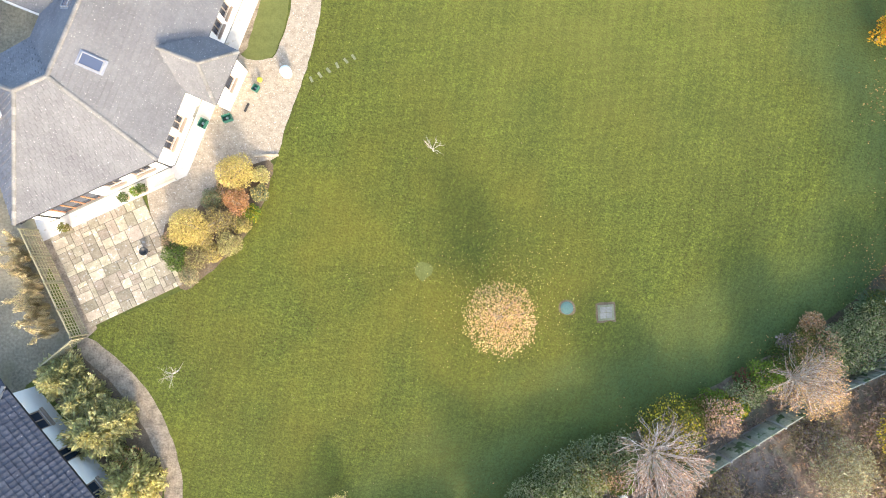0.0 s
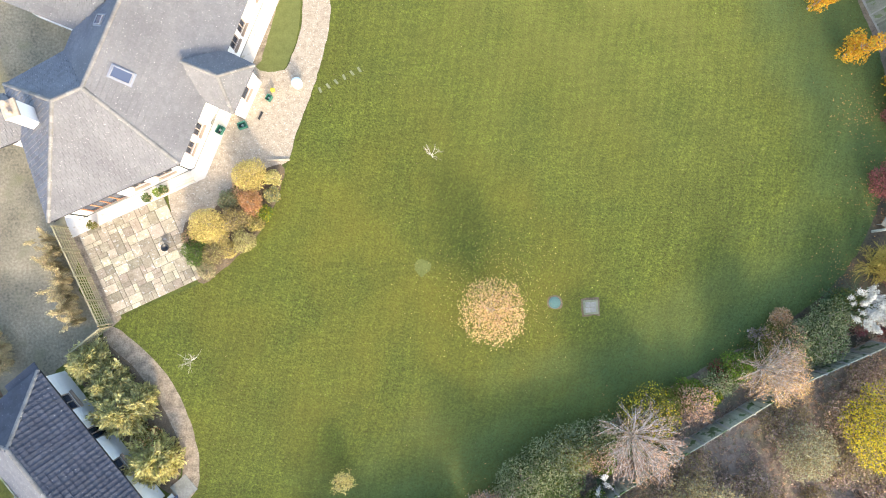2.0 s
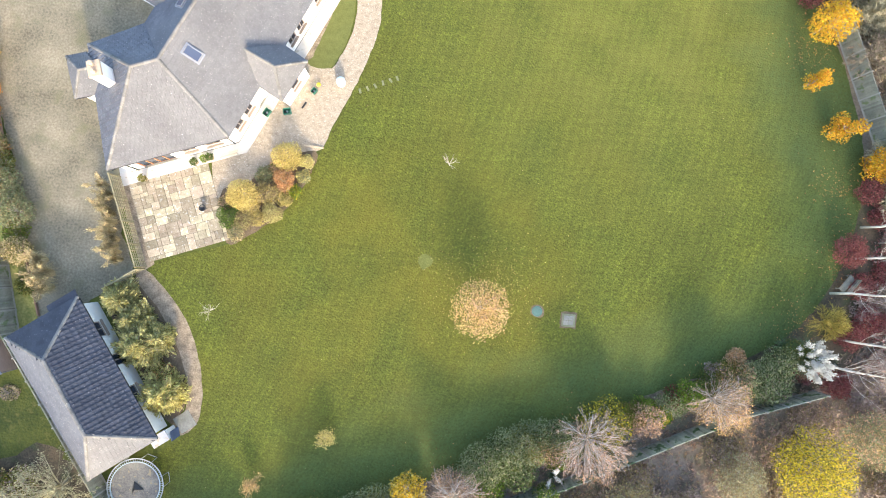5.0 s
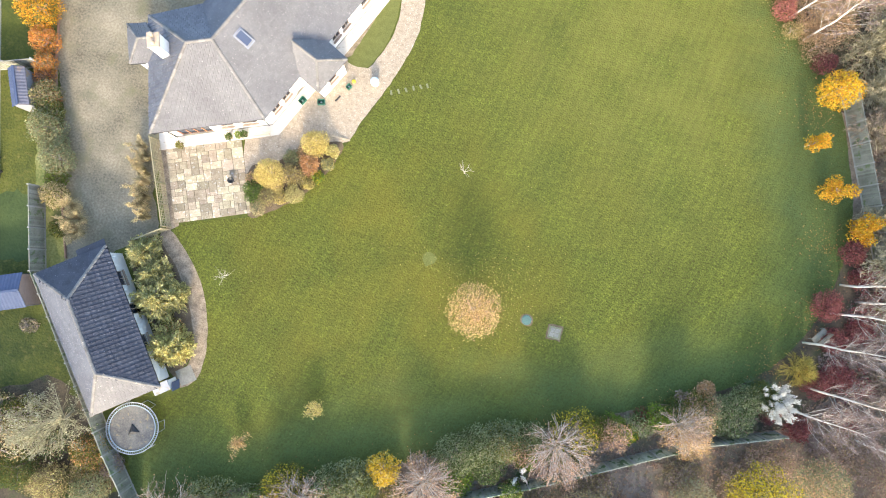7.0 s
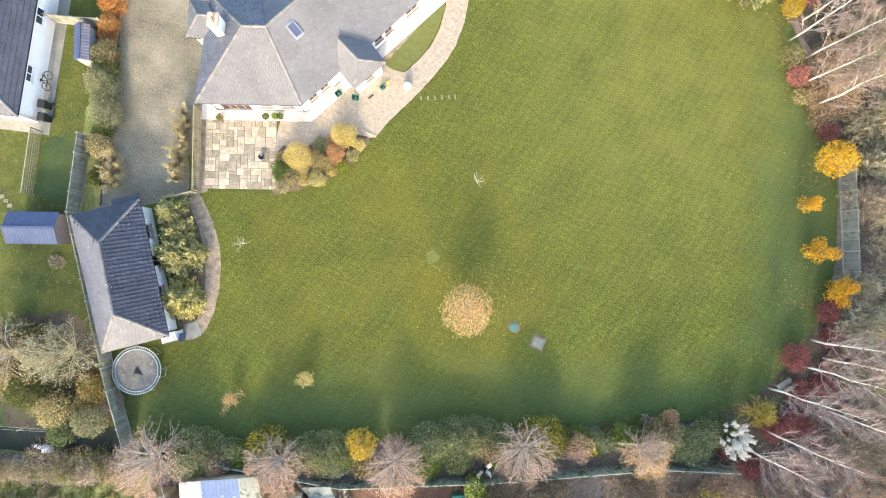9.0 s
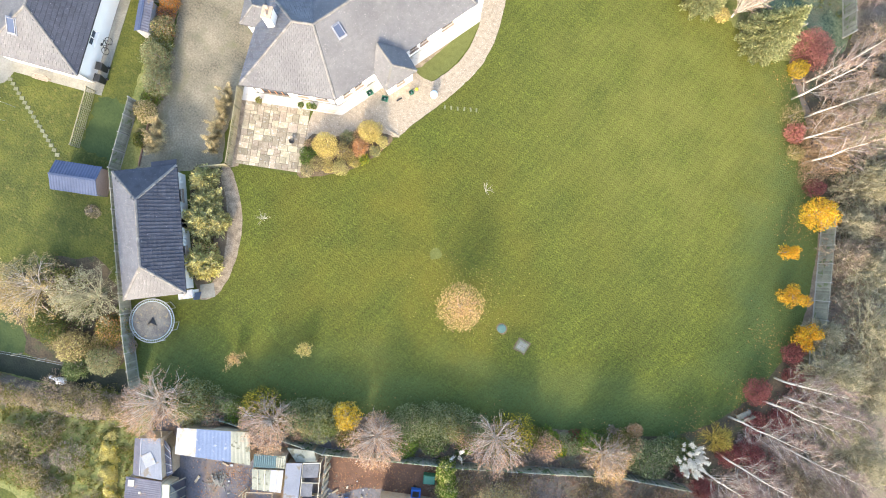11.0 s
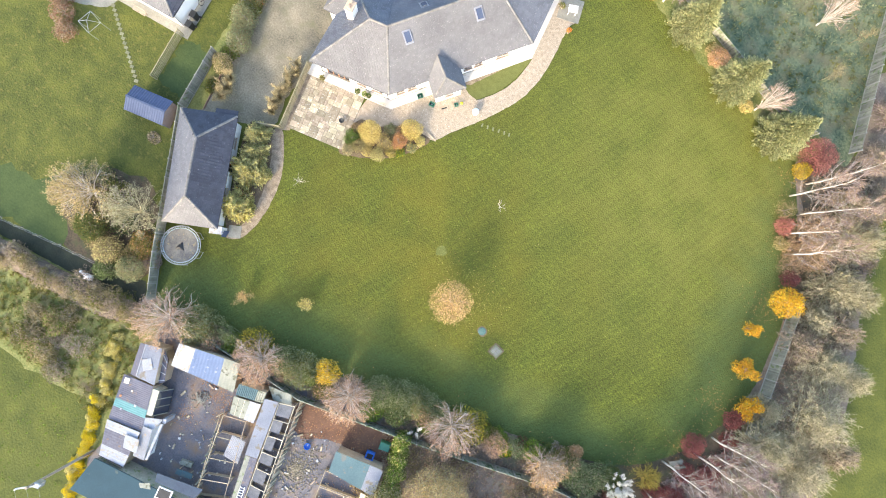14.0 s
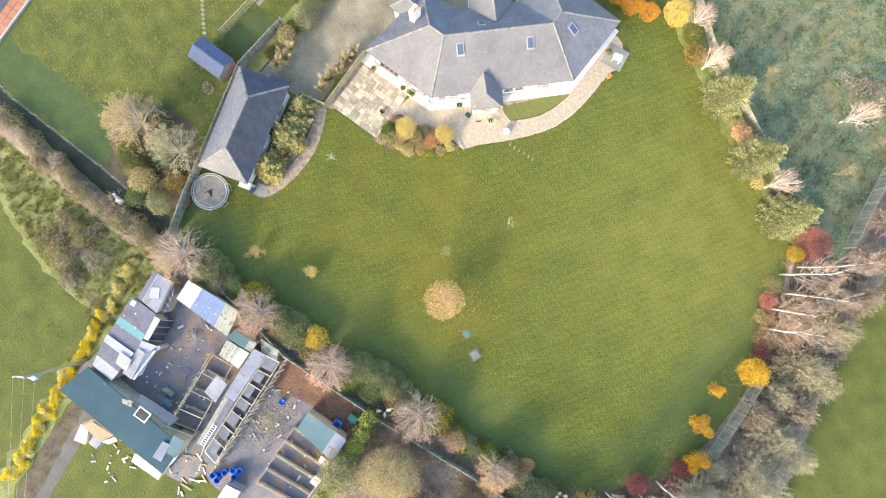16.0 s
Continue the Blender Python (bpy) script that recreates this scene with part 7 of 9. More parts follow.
def fence_panel_mesh(w, h, wood):
    """Upright overlapping boards with a capping rail, along +x."""
    if (w, h, wood.name) not in PANEL:
        rnd = random.Random(3)
        shp = Shape()
        n = int(w / 0.14)
        for i in range(n):
            shp.box(((i + 0.5) * w / n, rnd.uniform(-0.008, 0.008) + (0.012 if i % 2 else -0.012), h / 2 + 0.06 + rnd.uniform(-0.012, 0.012)), (w / n + 0.014, 0.018, h - 0.12))
        me = bpy.data.meshes.new("boarding")
        me.from_pydata(shp.v, [], shp.f)
        me.materials.append(wood)
        rail = Shape()
        rail.box((w / 2, 0, h + 0.0), (w, 0.07, 0.045))
        mr = bpy.data.meshes.new("capping_rail")
        mr.from_pydata(rail.v, [], rail.f)
        mr.materials.append(wood)
        gb = Shape().box((w / 2, 0, 0.075), (w, 0.05, 0.15))
        mg = bpy.data.meshes.new("gravel_board")
        mg.from_pydata(gb.v, [], gb.f)
        mg.materials.append(POST_CONCRETE)
        post = Shape().box((0, 0, h / 2 + 0.06), (0.11, 0.12, h + 0.12), 0, 0.02)
        mp = bpy.data.meshes.new("post")
        mp.from_pydata(post.v, [], post.f)
        mp.materials.append(POST_CONCRETE)
        PANEL[(w, h, wood.name)] = (me, mr, mg, mp)
    return PANEL[(w, h, wood.name)]


def fence(pts, label, h=1.75, w=1.83, name="fence", wood=FENCE_WOOD):
    """A run of board panels between concrete posts along a line of corners."""
    f = thing(name, (*pts[0], 0), label, "fence")
    base = BASE[f.name]
    for a, b in zip(pts, pts[1:]):
        a, b = Vector((*a, 0)), Vector((*b, 0))
        m = max(1, round((b - a).length / w))
        step = (b - a).length / m
        turn = Matrix.Rotation(math.atan2((b - a).y, (b - a).x), 4, "Z")
        me, mr, mg, mp = fence_panel_mesh(w, h, wood)
        for i in range(m + (b == Vector((*pts[-1], 0)))):
            at = Matrix.Translation(a.lerp(b, i / m) - base) @ turn
            for mesh in ((mp,) if i == m else (mp, me, mr, mg)):
                ob = new(mesh.name.split(".")[0], mesh)
                if mesh is me:
                    tagged(ob, kind="stuff")
                ob.parent = f
                ob.matrix_basis = at if mesh is mp else at @ Matrix.Diagonal((step / w, 1, 1, 1))
    return f


fence([(-16.0, -25.8), (-19.3, -22.25), (-29.1, -10.5), (-31.4, -4.2)], "weathered board fence between drive, garage and neighbour", 1.65)
fence([(29.4, 24.5), (30.2, 23.3), (34.3, 15.2), (36.4, 11.2)], "weathered board fence along the eastern lawn edge", 1.75)
fence([(-14.8, -26.4), (-9.6, -24.2), (1.6, -21.2), (13.0, -15.3), (18.8, -12.0), (25.8, -8.0), (32.0, -5.4)], "mossy board fence behind the border shrubs", 1.6, wood=MOSSY_BOARD)
fence([(-12.4, 39.9), (-6.8, 38.6), (5.2, 38.1), (12.0, 37.7), (17.5, 38.8)], "weathered board fence between border and paddock", 1.2)
fence([(21.8, 40.8), (17.6, 47.4), (12.6, 55.6)], "weathered board fence across the paddock corner", 1.6)
fence([(-40.0, 3.0), (-36.6, 4.3), (-34.6, 5.2)], "low board fence beside the neighbouring house", 1.5)

# lattice fence beside the patio, with its gate
def lattice(a, b, h, parent, name="lattice"):
    a, b = Vector((*a, 0)), Vector((*b, 0))
    d = (b - a).normalized()
    length = (b - a).length
    m = max(1, round(length / 1.8))
    for i in range(m + 1):
        p = a.lerp(b, i / m)
        part("post", Shape().box((p.x, p.y, h / 2 + 0.04), (0.09, 0.09, h + 0.08), math.degrees(math.atan2(d.y, d.x)), 0.015), TRELLIS_WOOD, parent)
    z = 0.12
    while z < h:
        part("rail", Shape().beam(a + Vector((0, 0, z)), b + Vector((0, 0, z)), 0.03, 0.045), TRELLIS_WOOD, parent)
        z += 0.22
    k = int(length / 0.2)
    for i in range(1, k):
        p = a.lerp(b, i / k) + Vector((-d.y, d.x, 0)) * 0.03
        part("slat", Shape().beam(p + Vector((0, 0, 0.08)), p + Vector((0, 0, h - 0.02)), 0.022, 0.04), TRELLIS_WOOD, parent)
    part("capping_rail", Shape().beam(a + Vector((0, 0, h)), b + Vector((0, 0, h)), 0.08, 0.04), TRELLIS_WOOD, parent)


trellis = thing("trellis_fence", (-22.4, -1.0, 0), "greenish timber lattice fence beside the patio", "fence")
lattice((-24.0, 2.2), (-20.85, -4.2), 1.5, trellis)
gate = thing("garden_gate", (-21.8, -5.1, 0), "low timber lattice gate across the side path", "gate")
lattice((-20.95, -4.4), (-22.7, -5.9), 1.2, gate)
side = thing("picket_fence", (-35.0, -8.0, 0), "weathered open lattice fence in the neighbouring garden", "fence")
lattice((-33.4, -10.8), (-35.3, -5.6), 1.3, side)

# timber edging along the drive
edging = thing("timber_edging", (-31.4, -2.0, 0), "brown timber edging board along the drive", "edging")
line = [(-27.9, -9.1), (-30.0, -4.1), (-31.5, -0.2), (-32.7, 2.5), (-33.8, 5.6), (-35.0, 9.8), (-36.2, 13.2)]
for a, b in zip(line, line[1:]):
    part("board", Shape().beam((*a, 0.1), (*b, 0.1), 0.1, 0.2), RUST_BOARD, edging)

# ---- trampoline ----
TX, TY = -18.2, -20.0
tramp = thing("trampoline", (TX, TY, 0), "round trampoline with grey mat beside the garage", "trampoline")
part("frame_ring", Shape().ring((TX, TY, 0.86), 2.0, 0.035, 48), GALV, tramp)
part("mat", Shape().lathe((TX, TY, 0.8), [(0.2, -0.1), (1.7, -0.07), (1.72, 0.02), (1.0, 0.0), (0.05, -0.02)], 48), NET_BLACK, tramp, "grey jumping mat with fallen leaves")
part("edge_pad", Shape().lathe((TX, TY, 0.85), [(1.8, 0.0), (1.8, 0.036), (1.74, 0.03), (1.74, 0.0), (1.8, 0.0)], 48, False), PAD_BLUE, tramp, "faded pale edge pad")
for i in range(72):
    t = 2 * math.pi * i / 72
    part("spring", Shape().beam((TX + 1.78 * math.cos(t), TY + 1.78 * math.sin(t), 0.855), (TX + 1.99 * math.cos(t), TY + 1.99 * math.sin(t), 0.865), 0.025, 0.02), GALV, tramp)
for i in range(6):
    t = 2 * math.pi * (i + 0.3) / 6
    shp = Shape().tube([(TX + 1.98 * math.cos(t - 0.2), TY + 1.98 * math.sin(t - 0.2), 0.84), (TX + 2.05 * math.cos(t - 0.18), TY + 2.05 * math.sin(t - 0.18), 0.04), (TX + 2.05 * math.cos(t + 0.18), TY + 2.05 * math.sin(t + 0.18), 0.04), (TX + 1.98 * math.cos(t + 0.2), TY + 1.98 * math.sin(t + 0.2), 0.84)], [0.025] * 4, 6)
    part("leg", shp, GALV, tramp)
part("cover", Shape().lathe((TX + 0.1, TY - 0.15, 0.79), [(0.55, 0.0), (0.5, 0.06), (0.28, 0.16), (0.05, 0.22)], 3), BLACK_PLASTIC, tramp, "black crumpled cover lying on the mat")

# ---- blue steel shed, garden items of the neighbour ----
def gable_shed(name, c, u, length, width, eave, ridge, roof_mats, wall_mat, label, ribs=0.12):
    """A small shed: four walls and two ribbed roof slopes; u: direction of the ridge."""
    u = Vector((*u, 0)).normalized()
    v = Vector((-u.y, u.x, 0))
    c = Vector((*c, 0))
    s = thing(name, c, label, "shed")
    q = [c + u * (i * length / 2) + v * (j * width / 2) for i, j in ((-1, -1), (1, -1), (1, 1), (-1, 1))]
    z = Vector((0, 0, 1))
    for k, (a, b) in enumerate(((q[0], q[1]), (q[1], q[2]), (q[2], q[3]), (q[3], q[0]))):
        inn = (c - (a + b) / 2).normalized() * 0.05
        shp = Shape()
        if k % 2:
            m = (a + b) / 2
            pts = [a, b, b + z * eave, m + z * (ridge - 0.03), a + z * eave]
            shp.add([*pts, *(p + inn for p in pts)], [(0, 1, 2, 3, 4), (9, 8, 7, 6, 5)] + [(i, 5 + i, 5 + (i + 1) % 5, (i + 1) % 5) for i in range(5)])
            part("end_wall", shp, WOOD_PINK if wall_mat is BLUE_STEEL and k == 1 else wall_mat, s)
        else:
            shp.prism([(p.x, p.y) for p in (a, b, b + inn, a + inn)], 0, eave)
            part("side_wall", shp, wall_mat, s)
    for side_no, sg in ((0, -1), (1, 1)):
        n = 2 * int(length / ribs)
        e = v * sg
        lo, hi = e * (width / 2 + 0.1) + z * (eave - 0.03), z * ridge
        top = []
        for i in range(n + 1):
            x = -length / 2 - 0.1 + (length + 0.2) * i / n
            up = z * (0.022 if i % 4 in (1, 2) else 0.0)
            top += [c + u * x + lo + up, c + u * x + hi + up]
        m = len(top)
        shp = Shape().add([*top, *(p - z * 0.03 for p in top)], [f for i in range(n) for f in ((2 * i, 2 * i + 2, 2 * i + 3, 2 * i + 1), (m + 2 * i + 1, m + 2 * i + 3, m + 2 * i + 2, m + 2 * i), (2 * i + 2, 2 * i, m + 2 * i, m + 2 * i + 2))])
        part("roof_slope", shp, roof_mats[side_no], s)
    part("ridge_cap", Shape().beam(c + u * (-length / 2 - 0.1) + z * (ridge + 0.03), c + u * (length / 2 + 0.1) + z * (ridge + 0.03), 0.2, 0.04), roof_mats[0], s)
    return s


gable_shed("metal_shed", (-30.9, -12.9), (0.9, 0.43), 4.0, 2.5, 1.65, 2.15, (BLUE_STEEL, BLUE_STEEL), BLUE_STEEL, "blue-grey ribbed steel shed beside the fence")
gable_shed("garden_shed", (-34.7, 2.8), (0.44, -0.9), 2.9, 1.1, 1.6, 1.9, (BLUE_STEEL, SHEET_DARK), SHEET_GREY, "small grey-roofed shed against the fence")
gh = thing("greenhouse", (-41.3, -11.8, 0), "small pale-framed greenhouse on the grass", "greenhouse")
for x, y in ((-42.1, -12.6), (-42.1, -11.0), (-40.5, -11.0), (-40.5, -12.6)):
    part("post", Shape().box((x, y, 0.8), (0.03, 0.03, 1.6)), GALV, gh)
for a, b in (((-42.1, -12.6), (-42.1, -11.0)), ((-42.1, -11.0), (-40.5, -11.0)), ((-40.5, -11.0), (-40.5, -12.6)), ((-40.5, -12.6), (-42.1, -12.6))):
    part("rail", Shape().beam((*a, 1.6), (*b, 1.6), 0.03, 0.03), GALV, gh)
    part("rafter", Shape().beam((*a, 1.6), (-41.3, -11.8, 2.0), 0.03, 0.03), GALV, gh)
for i in range(9):
    k = i / 8
    x, y = -42.4 + 7.7 * k, -9.1 - 3.4 * k
    solid("stepping_stone", Shape().box((x, y, 0.03), (0.42, 0.34, 0.05), 25 + 20 * noise.noise(Vector((i * 3.1, 0, 0))), 0.01), MOSSY_STONE, "grey stepping stone in the neighbouring lawn", "stepping stone", "garden stepping stones")
    if i < 8:
        x, y = -42.4 + 7.7 * (k + 0.06), -9.1 - 3.4 * (k + 0.06)
        solid("stepping_stone", Shape().box((x, y, 0.03), (0.4, 0.32, 0.05), 22, 0.01), MOSSY_STONE, "grey stepping stone in the neighbouring lawn", "stepping stone", "garden stepping stones")
shrub("ash_patch", -28.9, -15.0, 0.75, 0.6, 0.16, STRAW, "round patch of cut dry stems in grass", 500, n=500, leaf=0.14, mat2=TWIG_PURPLE)

# neighbouring house
K = Vector((-35.6, -5.15))
ku, kv = Vector((-0.325, 0.946)), Vector((-0.946, -0.325))
KL, KW = 15.0, 8.4
k0, k1, k2, k3 = (tuple(p) for p in (K, K + ku * KL, K + ku * KL + kv * KW, K + kv * KW))
kr0, kr1 = tuple(K + kv * KW / 2 + ku * KW / 2), tuple(K + kv * KW / 2 + ku * (KL - KW / 2))
nhouse = thing("neighbouring_house", (-39, 2, 0), "white rendered house with dark grey tiled hipped roof", "house")
nroof = part("roof", Shape().slab([lift(p, EV - 0.02) for p in (k0, k1, k2, k3)], 0.06), WHITE_PVC, nhouse)
# north and east slopes carry their shade as the darker tile
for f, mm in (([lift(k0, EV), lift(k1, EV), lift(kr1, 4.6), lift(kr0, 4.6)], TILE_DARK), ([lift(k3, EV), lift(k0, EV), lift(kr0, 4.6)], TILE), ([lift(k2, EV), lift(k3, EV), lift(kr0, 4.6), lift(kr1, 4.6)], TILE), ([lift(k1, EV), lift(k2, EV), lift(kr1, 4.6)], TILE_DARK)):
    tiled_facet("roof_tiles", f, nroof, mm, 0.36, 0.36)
for a, b in ((lift(k0, EV), lift(kr0, 4.6)), (lift(k3, EV), lift(kr0, 4.6)), (lift(kr0, 4.6), lift(kr1, 4.6)), (lift(k1, EV), lift(kr1, 4.6))):
    ridge_line(a, b, nroof, RIDGE)
nf = [lift(k3, EV), lift(k0, EV), lift(kr0, 4.6)]
p0, ux, uy, n = slope_of(nf)
rooflight(on_slope(nf, -41.6, -4.6), uy, n, nroof, 0.7, 1.2)
nw4 = inset([k0, k1, k2, k3], 0.22)
for i in range(4):
    op = [(3.0, 4.4, 1.4, 2.0), (8.0, 9.4, 1.2, 2.0)] if i == 0 else ([(3.0, 5.0, 0.05, 2.05)] if i == 3 else [])
    wall_run("wall", nw4[i], nw4[(i + 1) % 4], EV - 0.08, nhouse, op)
    for o in op:
        window_in(nw4[i], nw4[(i + 1) % 4], o, nhouse, "window" if o[2] > 0.5 else "door", WHITE_PVC, 2, is_door=o[2] < 0.5)
gutter_line([lift(p, EV - 0.02) for p in (k3, k0, k1)], nhouse)
tagged(part("side_path", Shape().prism(inset([k0, k1, k2, k3], -0.75), 0.0, 0.04), CONCRETE, None, "concrete path round the neighbouring house", kind="structure"), category="paving")


def bicycle(x, y, turn):
    t = thing("bicycle", (x, y, 0), "dark bicycle leaning at the white wall", "bicycle")
    d = Vector((math.cos(radians(turn)), math.sin(radians(turn)), 0))
    s = Vector((-d.y, d.x, 0))
    for k in (-0.5, 0.5):
        shp = Shape()
        m = 20
        for i in range(m):
            a, b = 2 * math.pi * i / m, 2 * math.pi * (i + 1) / m
            p = [Vector((x, y, 0.34)) + d * (k + 0.32 * math.cos(t_)) + Vector((0, 0, 0.32 * math.sin(t_))) + s * 0.25 * (0.5 + 0.5 * math.sin(t_)) for t_ in (a, b)]
            shp.beam(p[0], p[1], 0.04, 0.04)
        part("wheel", shp, BLACK_PLASTIC, t)
    z = Vector((0, 0, 1))
    o = Vector((x, y, 0.34)) + s * 0.12
    fr = Shape()
    for a, b in ((o - d * 0.5, o - d * 0.12 + z * 0.45 + s * 0.1), (o - d * 0.12 + z * 0.45 + s * 0.1, o + d * 0.35 + z * 0.45 + s * 0.1), (o + d * 0.35 + z * 0.5 + s * 0.1, o + d * 0.5), (o - d * 0.5, o), (o, o + d * 0.35 + z * 0.42 + s * 0.1), (o, o - d * 0.14 + z * 0.5 + s * 0.1)):
        fr.beam(a, b, 0.04, 0.04)
    part("bicycle_frame", fr, BLACK_PLASTIC, t)
    part("handlebar", Shape().beam(o + d * 0.35 + z * 0.6 - s * 0.25, o + d * 0.35 + z * 0.6 + s * 0.3, 0.03, 0.03), GALV, t)
    part("saddle", Shape().box(tuple(o - d * 0.16 + z * 0.58 + s * 0.1), (0.26, 0.14, 0.06), turn, 0.02), BLACK_PLASTIC, t)


bicycle(-36.6, -1.4, 108)
nbench = thing("garden_bench", (-39.9, -7.3, 0.04), "brown slatted bench against the white house wall", "bench")
for k in range(4):
    o = kv * 0.0 - ku * (0.1 * k)
    part("slat", Shape().beam((-39.2 + o.x, -7.0 + o.y, 0.46), (-40.6 + o.x, -7.48 + o.y, 0.46), 0.08, 0.03), FRAME_WOOD, nbench)
part("back_slat", Shape().beam((-39.2, -6.92, 0.8), (-40.6, -7.4, 0.8), 0.03, 0.2), FRAME_WOOD, nbench)
for k in (0.0, 1.0):
    part("leg", Shape().beam((-39.3 - 1.2 * k, -7.05 - 0.41 * k, 0.04), (-39.3 - 1.2 * k, -7.05 - 0.41 * k, 0.45), 0.07, 0.07), FRAME_WOOD, nbench)


def wheelie_bin(x, y, turn, mat, label):
    b = thing("wheelie_bin", (x, y, 0), label, "bin")
    part("body", Shape().add([*(Vector((x, y, 0.06)) + Matrix.Rotation(radians(turn), 3, "Z") @ Vector((i * 0.22, j * 0.25, 0)) for i, j in ((-1, -1), (1, -1), (1, 1), (-1, 1))),
                              *(Vector((x, y, 1.0)) + Matrix.Rotation(radians(turn), 3, "Z") @ Vector((i * 0.28, j * 0.34, 0)) for i, j in ((-1, -1), (1, -1), (1, 1), (-1, 1)))],
                             [(3, 2, 1, 0), (4, 5, 6, 7)] + [(i, (i + 1) % 4, 4 + (i + 1) % 4, 4 + i) for i in range(4)]), mat, b)
    part("lid", Shape().box((x, y, 1.04), (0.6, 0.74, 0.07), turn, 0.03), mat, b)
    for k in (-1, 1):
        o = Matrix.Rotation(radians(turn), 3, "Z") @ Vector((k * 0.26, 0.3, 0))
        part("wheel", Shape().lathe((x + o.x, y + o.y, 0.0), [(0.1, 0.02), (0.12, 0.06), (0.12, 0.16), (0.1, 0.2)], 10), BLACK_PLASTIC, b)


wheelie_bin(-35.2, -4.4, 20, BLACK_PLASTIC, "dark wheelie bin at the white house corner")
wheelie_bin(-35.7, -3.4, 20, BLACK_PLASTIC, "dark wheelie bin beside the white wall")

# ---- lawn and patio items ----
slab_t = thing("inspection_cover", (11.75, -3.02, 0), "square concrete inspection cover with dark frame in grass", "inspection cover")
part("frame", Shape().box((11.75, -3.02, 0.04), (1.05, 1.0, 0.08), 4, 0.01), MOSSY_STONE, slab_t)
for i in range(4):
    part("panel", Shape().box((11.75 + (0.2 if i % 2 else -0.2), -3.02 + (0.19 if i > 1 else -0.19) + (0.014 if i % 2 else -0.014), 0.075), (0.37, 0.35, 0.05), 4, 0.012), CONCRETE, slab_t)
mh = thing("drain_cover", (9.2, -2.72, 0), "round pale green plastic drain cover in grass", "drain cover")
part("rim", Shape().lathe((9.2, -2.72, 0.0), [(0.42, 0), (0.42, 0.05), (0.36, 0.07), (0.34, 0.06)], 20), COVER_GREEN, mh)
part("lid", Shape().lathe((9.2, -2.72, 0.03), [(0.33, 0), (0.32, 0.05), (0.1, 0.08)], 20), COVER_GREEN, mh)
for i, (x, y) in enumerate(((-4.6, 13.5), (-5.1, 13.25), (-5.65, 12.95), (-6.2, 12.6), (-6.75, 12.3), (-7.3, 12.0))):
    solid("stepping_stone", Shape().box((x, y, 0.02), (0.17, 0.4, 0.04), 35 + 10 * math.sin(i * 2.3), 0.012), MOSSY_STONE, "narrow grey stepping stone in the lawn", "stepping stone", "lawn stepping stones")
bowl = thing("fire_bowl", (-17.4, 0.9, 0), "small black iron fire bowl on the patio", "fire bowl")
part("bowl", Shape().lathe((-17.4, 0.9, 0.2), [(0.08, 0.0), (0.24, 0.1), (0.27, 0.2), (0.23, 0.2), (0.07, 0.06)], 16), BLACK_PLASTIC, bowl)
for i in range(3):
    t = 2 * math.pi * i / 3
    part("leg", Shape().beam((-17.4 + 0.12 * math.cos(t), 0.9 + 0.12 * math.sin(t), 0.25), (-17.4 + 0.22 * math.cos(t), 0.9 + 0.22 * math.sin(t), 0.05), 0.025, 0.025), BLACK_PLASTIC, bowl)
solid("water_butt", Shape().lathe((-8.8, 12.3, 0.02), [(0.3, 0.0), (0.36, 0.3), (0.37, 0.55), (0.3, 0.68), (0.12, 0.74)], 20), TANK_PALE, "pale blue rounded plastic tub on the gravel", "tub", smooth=True)
solid("path_edge", Shape().beam((-10.8, 7.0, 0.06), (-9.3, 7.05, 0.06), 0.12, 0.12), PLANK, "timber sleeper edging at the end of the gravel", "edging")


def crate(x, y, turn, mat, label, w=0.55, d=0.4, h=0.32):
    """An open slatted box."""
    c = thing("crate", (x, y, 0.045), label, "crate")
    r = Matrix.Rotation(radians(turn), 3, "Z")
    part("base", Shape().box((x, y, 0.07), (w, d, 0.05), turn), mat, c)
    for i, j, ww, dd in ((0, -1, w, 0.03), (0, 1, w, 0.03), (-1, 0, 0.03, d), (1, 0, 0.03, d)):
        o = r @ Vector((i * w / 2, j * d / 2, 0))
        part("side", Shape().box((x + o.x, y + o.y, 0.05 + h / 2), (ww, dd, h), turn), mat, c)
    for k in range(3):
        o = r @ Vector(((k - 1) * w * 0.28, 0, 0))
        part("filling", Shape().lathe((x + o.x, y + o.y, 0.1), [(0.07, 0), (0.09, 0.12), (0.03, 0.16)], 8), (BLACK_PLASTIC, GALV, GREEN_PLASTIC)[k], c)


crate(-12.5, 9.35, 20, GREEN_PLASTIC, "green plastic crate beside the porch")
crate(-14.0, 9.0, 65, GREEN_PLASTIC, "dark green plastic crate against the wall")
crate(-10.75, 11.3, 60, GREEN_PLASTIC, "green plastic toy box beside the porch", 0.4, 0.3)
solid("toy_ball", Shape().lathe((-10.5, 11.85, 0.05), [(0.02, 0), (0.13, 0.06), (0.17, 0.17), (0.13, 0.28), (0.02, 0.34)], 14), YELLOW_PLASTIC, "yellow plastic ball beside the porch", "ball", smooth=True)
solid("scraper_mat", Shape().box((-11.35, 10.1, 0.06), (0.12, 0.6, 0.05), -25), BLACK_PLASTIC, "narrow black boot scraper beside the porch", "boot scraper")


def potted_plant(x, y, mat, label, seed, r=0.3):
    p = thing("potted_plant", (x, y, 0.045), label, "potted plant")
    part("pot", Shape().lathe((x, y, 0.045), [(0.14, 0), (0.2, 0.3), (0.22, 0.32), (0.17, 0.3)], 14), BRICK, p)
    rng = np.random.default_rng(seed)
    pts = crown_points(rng, 260, (x, y, 0.55), (r, r, 0.3), 9)
    part("foliage", blades(rng, pts, 0.14, 0.05), mat, p)


